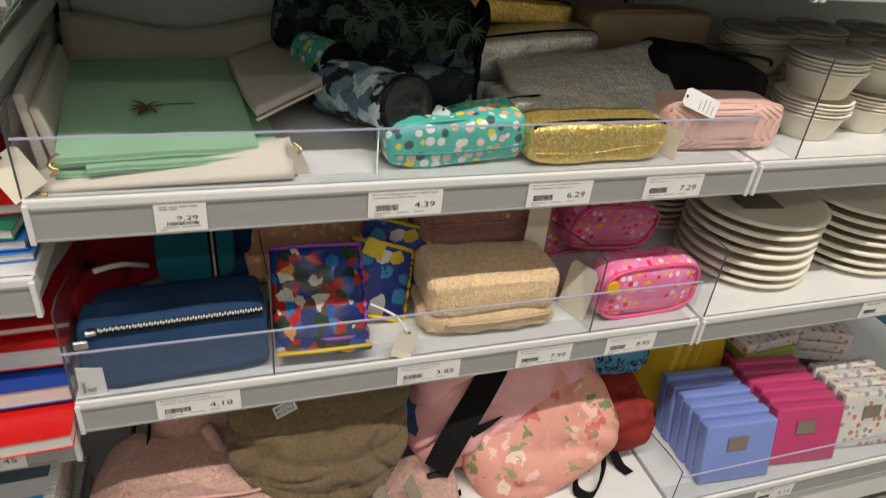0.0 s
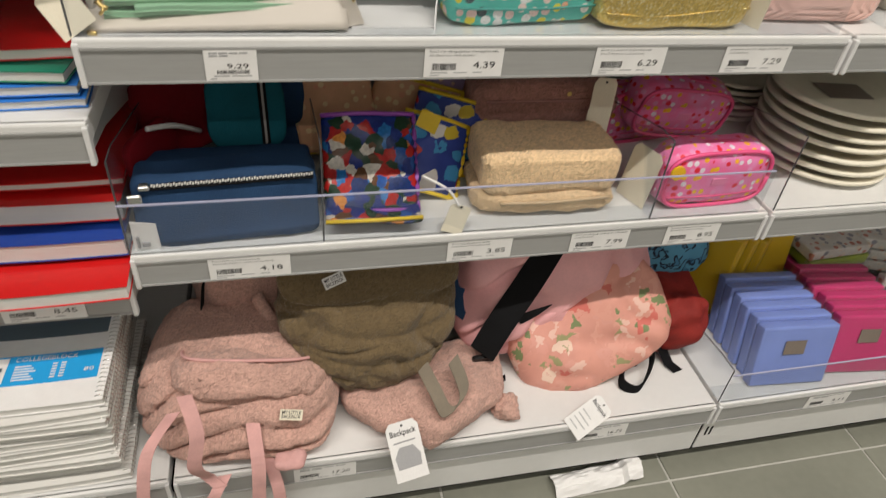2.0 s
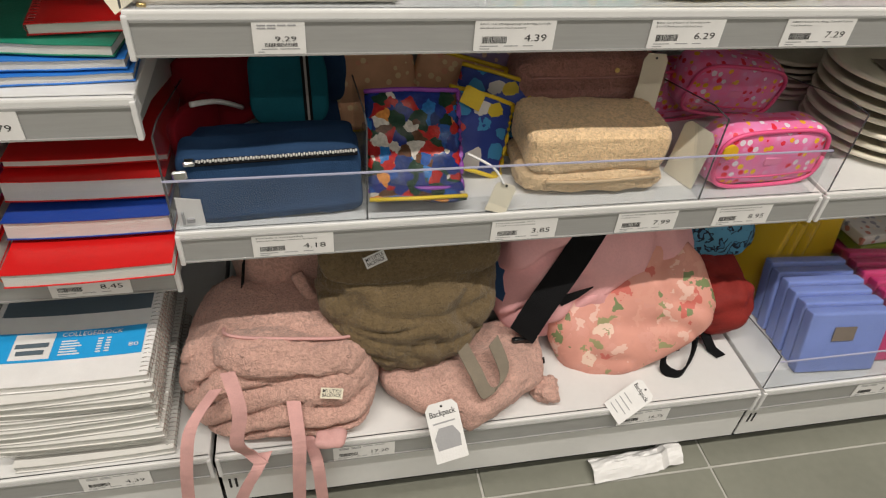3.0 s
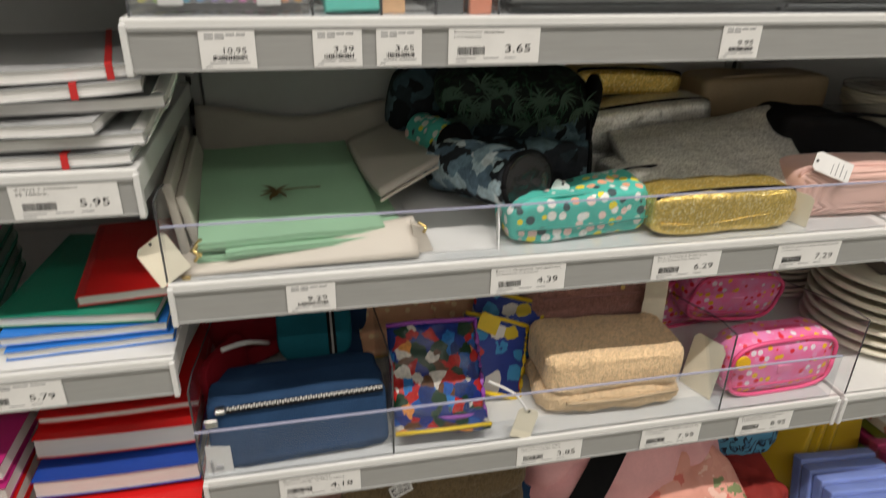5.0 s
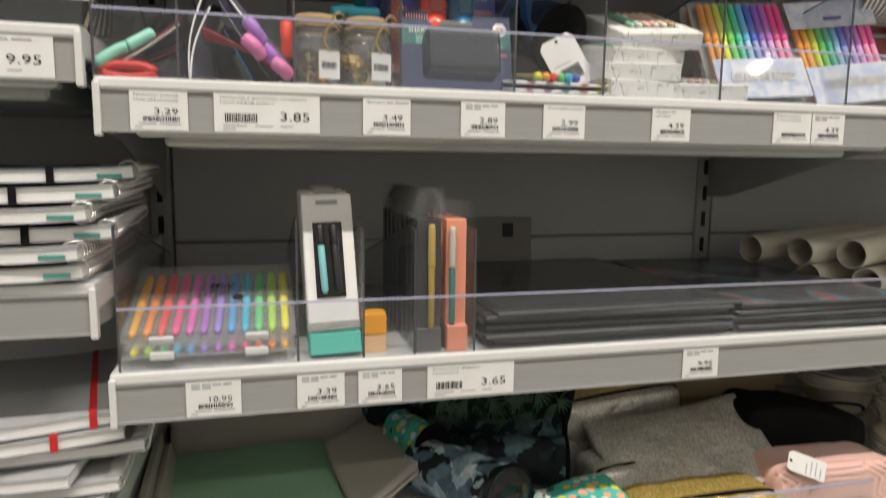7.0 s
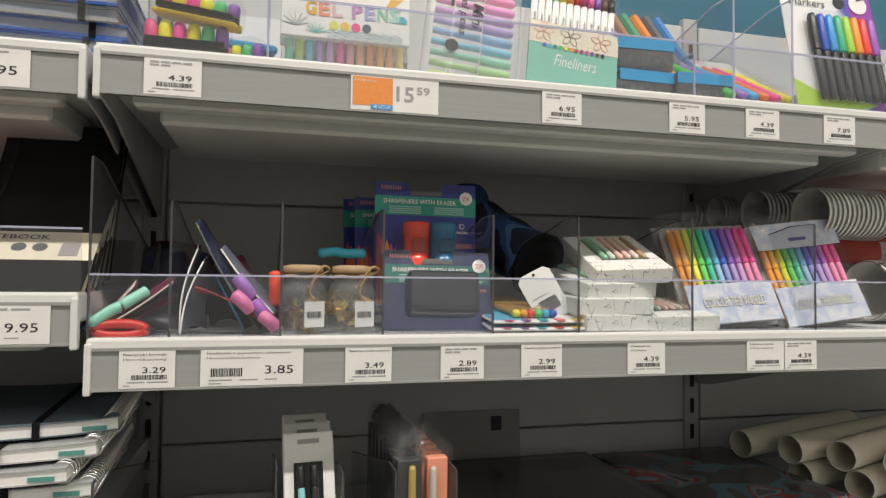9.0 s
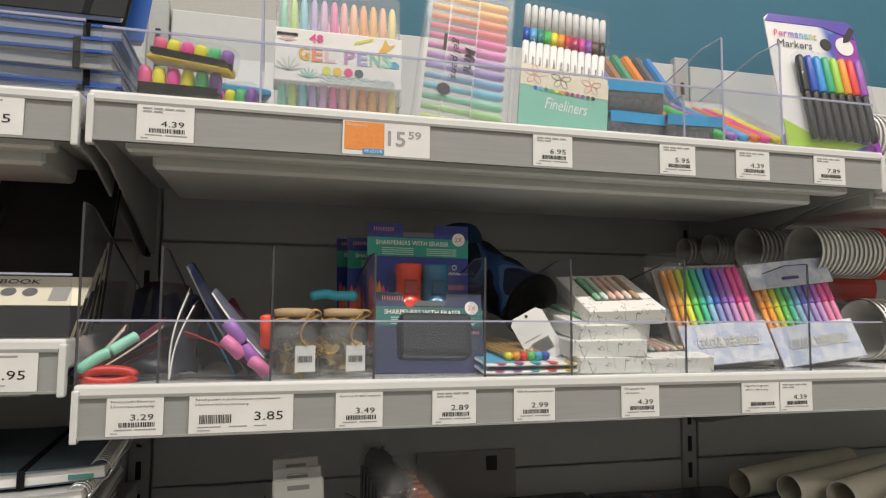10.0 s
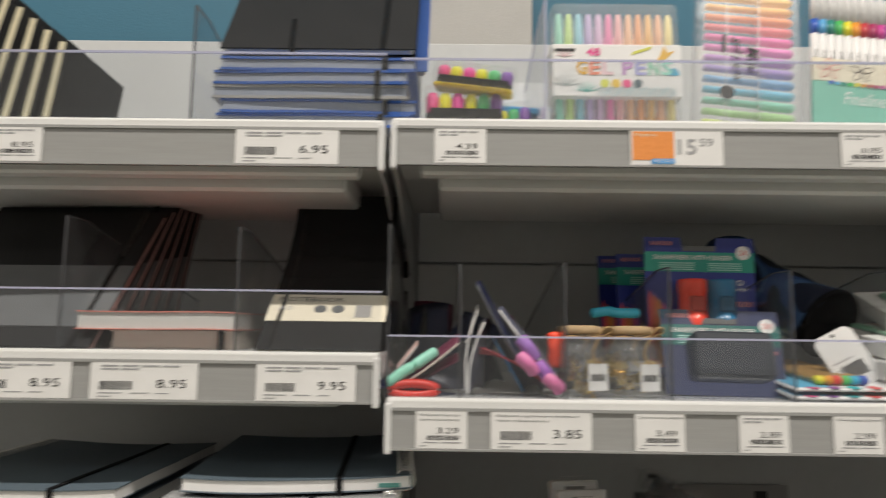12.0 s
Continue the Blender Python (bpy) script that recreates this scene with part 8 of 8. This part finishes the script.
for i in range(4):
    notebook("plum notebook on a pile of green ones" if i == 3 else "dark green notebook in a pile", pose(-0.33, 0.15, ZL[2] + 0.0005 + 0.023 * i, 0, 0, 8), 0.18, 0.25, 0.021, PLUM if i == 3 else GREENCOVER, spiral=(1, ink((0.02, 0.2, 0.13)), 0.010))

# fourth: white spiral notebooks with red elastics
z = ZL[3] + 0.0005
for i in range(6):
    x, y, tu = ((-0.13, 0.135, 0), (-0.12, 0.14, 2), (-0.15, 0.13, -3), (-0.10, 0.15, 4), (-0.125, 0.13, 8), (-0.065, 0.145, 12))[i]
    notebook("white spiral notebook with coloured dividers and a red elastic", pose(x, y, z, 0, -1.0 if i > 3 else 0, tu), 0.235, 0.25, 0.0145, TRANSCOVER, PAPER, elastic=(0.055 if i % 2 == 0 else 0.02, REDELAST) if i in (0, 4, 5) else None, spiral=(1 if i % 2 else -1, METAL, 0.010), bow=0.003)
    z += 0.0175
# fifth: ring notebooks, black elastics
z = ZL[4] + 0.0005
for i in range(6):
    x, y, tu = ((-0.135, 0.13, 1), (-0.13, 0.13, -2), (-0.115, 0.14, 3), (-0.125, 0.135, -1), (-0.11, 0.145, 2), (-0.10, 0.165, 4))[i]
    nt5 = notebook("white ring notebook with grey cover and a dark elastic", pose(x, y, z, 0, -0.8 * (i > 3), tu), 0.235, 0.27, 0.0155, SLATE if i == 5 else TRANSCOVER, PAPER, elastic=(0.020 + 0.012 * (i % 3), REDELAST if i in (1, 3) else BLACK), spiral=(1, METAL, 0.0105), bow=0.0045)
    part("divider_tab", B(0.085, 0.108, -0.1362, -0.09, 0.006, 0.0105), ink((0.10, 0.30, 0.27)), nt5, "green divider tabs")
    z += 0.0185
z = ZL[4] + 0.0005
for i in range(5):
    notebook("grey covered ring notebook in the second pile", pose(-0.385, 0.15, z, 0, 0, 2 - i), 0.235, 0.27, 0.0155, SLATE, PAPER, elastic=(0.05, BLACK), spiral=(-1, METAL, 0.0105), bow=0.0045)
    z += 0.0205

# sixth: black notebooks
for i in range(5):
    le = 52 - 7 * i
    bn = thing("notebook", "black A5 notebook with a cream paper band, leaning back", "notebook", pose(-0.071, 0.012 + 0.027 * i, ZL[5] + 0.002 + 0.004 * i, 90 - le, 0, 0), group="black notebooks")
    part("page_block", B(-0.064, 0.064, 0.002, 0.2, -0.0165, -0.0015, 0.002), CREAMPAGES, bn)
    part("cover", B(-0.066, 0.066, 0, 0.203, -0.0015, 0.0, 0.0005), BLACKCOVER, bn, "black front cover")
    part("cover", B(-0.066, 0.066, 0, 0.203, -0.018, -0.0165, 0.0005), BLACKCOVER, bn, "black back cover")
    part("elastic_band", B(-0.054, -0.049, -0.001, 0.2035, 0.0003, 0.0011), GLOSSBLACK, bn, "black elastic band")
    band = part("paper_band", B(-0.0668, 0.0668, 0.048, 0.098, 0.0005, 0.0009), CREAM, bn, "cream paper band")
    if i == 0:
        words("title", "NOTEBOOK", 0.076, 0.0085, INK, band, pose(-0.058, 0.084, 0.0012), 0, 0.015)
        words("lettering", "A5", 0.016, 0.007, FAINT, band, pose(-0.056, 0.068, 0.0012))
        for x in (-0.008, 0.012):
            part("dot", lathe([(0.0072, 0), (0.0072, 0.0003)], 18, pose(x, 0.070, 0.0010)), GREYCOVER, band)
        part("small_print", B(0.032, 0.050, 0.055, 0.078, 0.0010, 0.0013), GREYBAND, band)
for i in range(2):
    notebook("coral-edged notebook lying on a beige one" if i else "beige notebook with a dark elastic lying under a coral one", pose(-0.247 + 0.012 * (1 - i), 0.125 + 0.02 * (1 - i), ZL[5] + 0.0005 + 0.0205 * i, 0, 0, 2 - i), 0.165 - 0.03 * (1 - i), 0.21, 0.0195, ink((0.75, 0.27, 0.22)) if i else BEIGE, PAGES if i else BEIGE, elastic=(0.05, BLACK) if i == 0 else None)
ROSEPAGES = M("dull_rose_page_edges", (0.42, 0.27, 0.25), 0.7, 0.08, 8)
for i in range(6):
    gbk = thing("notebook", "black notebook leaning in a row with grey bands", "notebook", pose(-0.432 + 0.004 * i, 0.02 + 0.03 * i, ZL[5] + 0.002, 48 + 4 * i, 0, -3), group="black notebooks")
    part("page_block", B(-0.118, 0.1195, 0.002, 0.225, -0.0085, -0.0040, 0.001), ROSEPAGES, gbk)
    part("cover", B(-0.12, 0.12, 0, 0.228, -0.0039, 0.0, 0.0005), BLACKCOVER, gbk, "black front cover")
    part("cover", B(-0.12, 0.12, 0, 0.228, -0.013, -0.0086, 0.0005), BLACKCOVER, gbk, "black back cover")
    part("elastic_band", B(0.095, 0.101, -0.001, 0.229, 0.0003, 0.0012), GLOSSBLACK, gbk)
    part("paper_band", B(-0.1205, 0.1205, 0.028, 0.125, 0.0004, 0.0008), GREYCOVER, gbk, "grey paper band")

BLUEPAGES = M("grey_blue_page_block", (0.30, 0.33, 0.40), 0.7, 0.08, 8, 0.0006, 260, stretch=(0.3, 0.3, 6))
# seventh: blue notebooks with a black one on top, and a row of black ones
z = ZL[6] + 0.0005
for i in range(5):
    notebook("blue notebook with grey pages and a dark elastic, stacked", pose(-0.088 + 0.004 * math.sin(i * 2), 0.115 + 0.004 * math.cos(i), z, 0, 0, 1.2 * math.sin(i * 1.7)), 0.215, 0.17, 0.0142, (MIDBLUE, MIDBLUE, GREYBAND, MIDBLUE, MIDBLUE)[i], BLUEPAGES, elastic=(0.075, BLACK), group="blue notebooks")
    z += 0.0158
bt = thing("notebook", "large black notebook with an elastic leaning on the blue pile", "notebook", pose(-0.085, 0.030, z + 0.012, 56, 0, 0), group="black notebooks")
part("page_block", B(-0.108, 0.108, 0.002, 0.27, -0.010, -0.0015, 0.002), PAGES, bt)
part("cover", B(-0.111, 0.111, 0, 0.273, -0.0015, 0.0, 0.0005), BLACKCOVER, bt, "black front cover")
part("cover", B(-0.111, 0.111, 0, 0.273, -0.0118, -0.0102, 0.0005), BLACKCOVER, bt, "black back cover")
part("elastic_band", B(0.070, 0.077, -0.001, 0.274, 0.0003, 0.0012), GLOSSBLACK, bt)
part("page_ribbon", ribbon([(-0.035, 0.06, 0.001), (-0.030, 0.0, 0.001), (-0.026, -0.012, -0.008)], 0.006, 0.0006), GLOSSBLACK, bt)
bl2 = thing("notebook", "blue notebook standing behind the black one", "notebook", pose(-0.065, 0.075, z + 0.004, 58, 0, 0), group="blue notebooks")
part("page_block", B(-0.105, 0.100, 0.002, 0.24, -0.010, -0.0015, 0.002), PAGES, bl2)
part("cover", B(-0.108, 0.103, 0, 0.243, -0.0015, 0.0, 0.0005), MIDBLUE, bl2)
for i in range(9):
    rb2 = thing("notebook", "black notebook with cream pages leaning in a row", "notebook", pose(-0.402 - 0.024 * i, 0.05, ZL[6] + 0.001, 0, 8 + 1.5 * i, 4), group="black notebooks")
    h = 0.108 + 0.015 * i
    part("page_block", B(-0.0038, 0.0038, 0.0, 0.15, 0.0015, h - 0.002), CREAMPAGES, rb2)
    part("cover", B(-0.0085, -0.0039, -0.001, 0.152, 0, h, 0.0004), BLACKCOVER, rb2)
    part("cover", B(0.0039, 0.0085, -0.001, 0.152, 0, h, 0.0004), BLACKCOVER, rb2)
    part("spine", B(-0.0085, 0.0085, 0.1522, 0.1535, 0, h, 0.0004), BLACKCOVER, rb2)

# ---- floor tiles ----
tile_mesh = None
for ix in range(-9, 7):
    for iy in range(-12, 2):
        if tile_mesh is None:
            ob = part("tile", B(0.0025, 0.4725, 0.0025, 0.4725, -0.012, 0.0, 0.0012), TILE, floor)
            tile_mesh = ob.data
        else:
            ob = new("tile", tile_mesh)
            ob.parent = floor
        ob.location = (0.468 + 0.475 * ix, -0.118 + 0.475 * iy, 0.0)
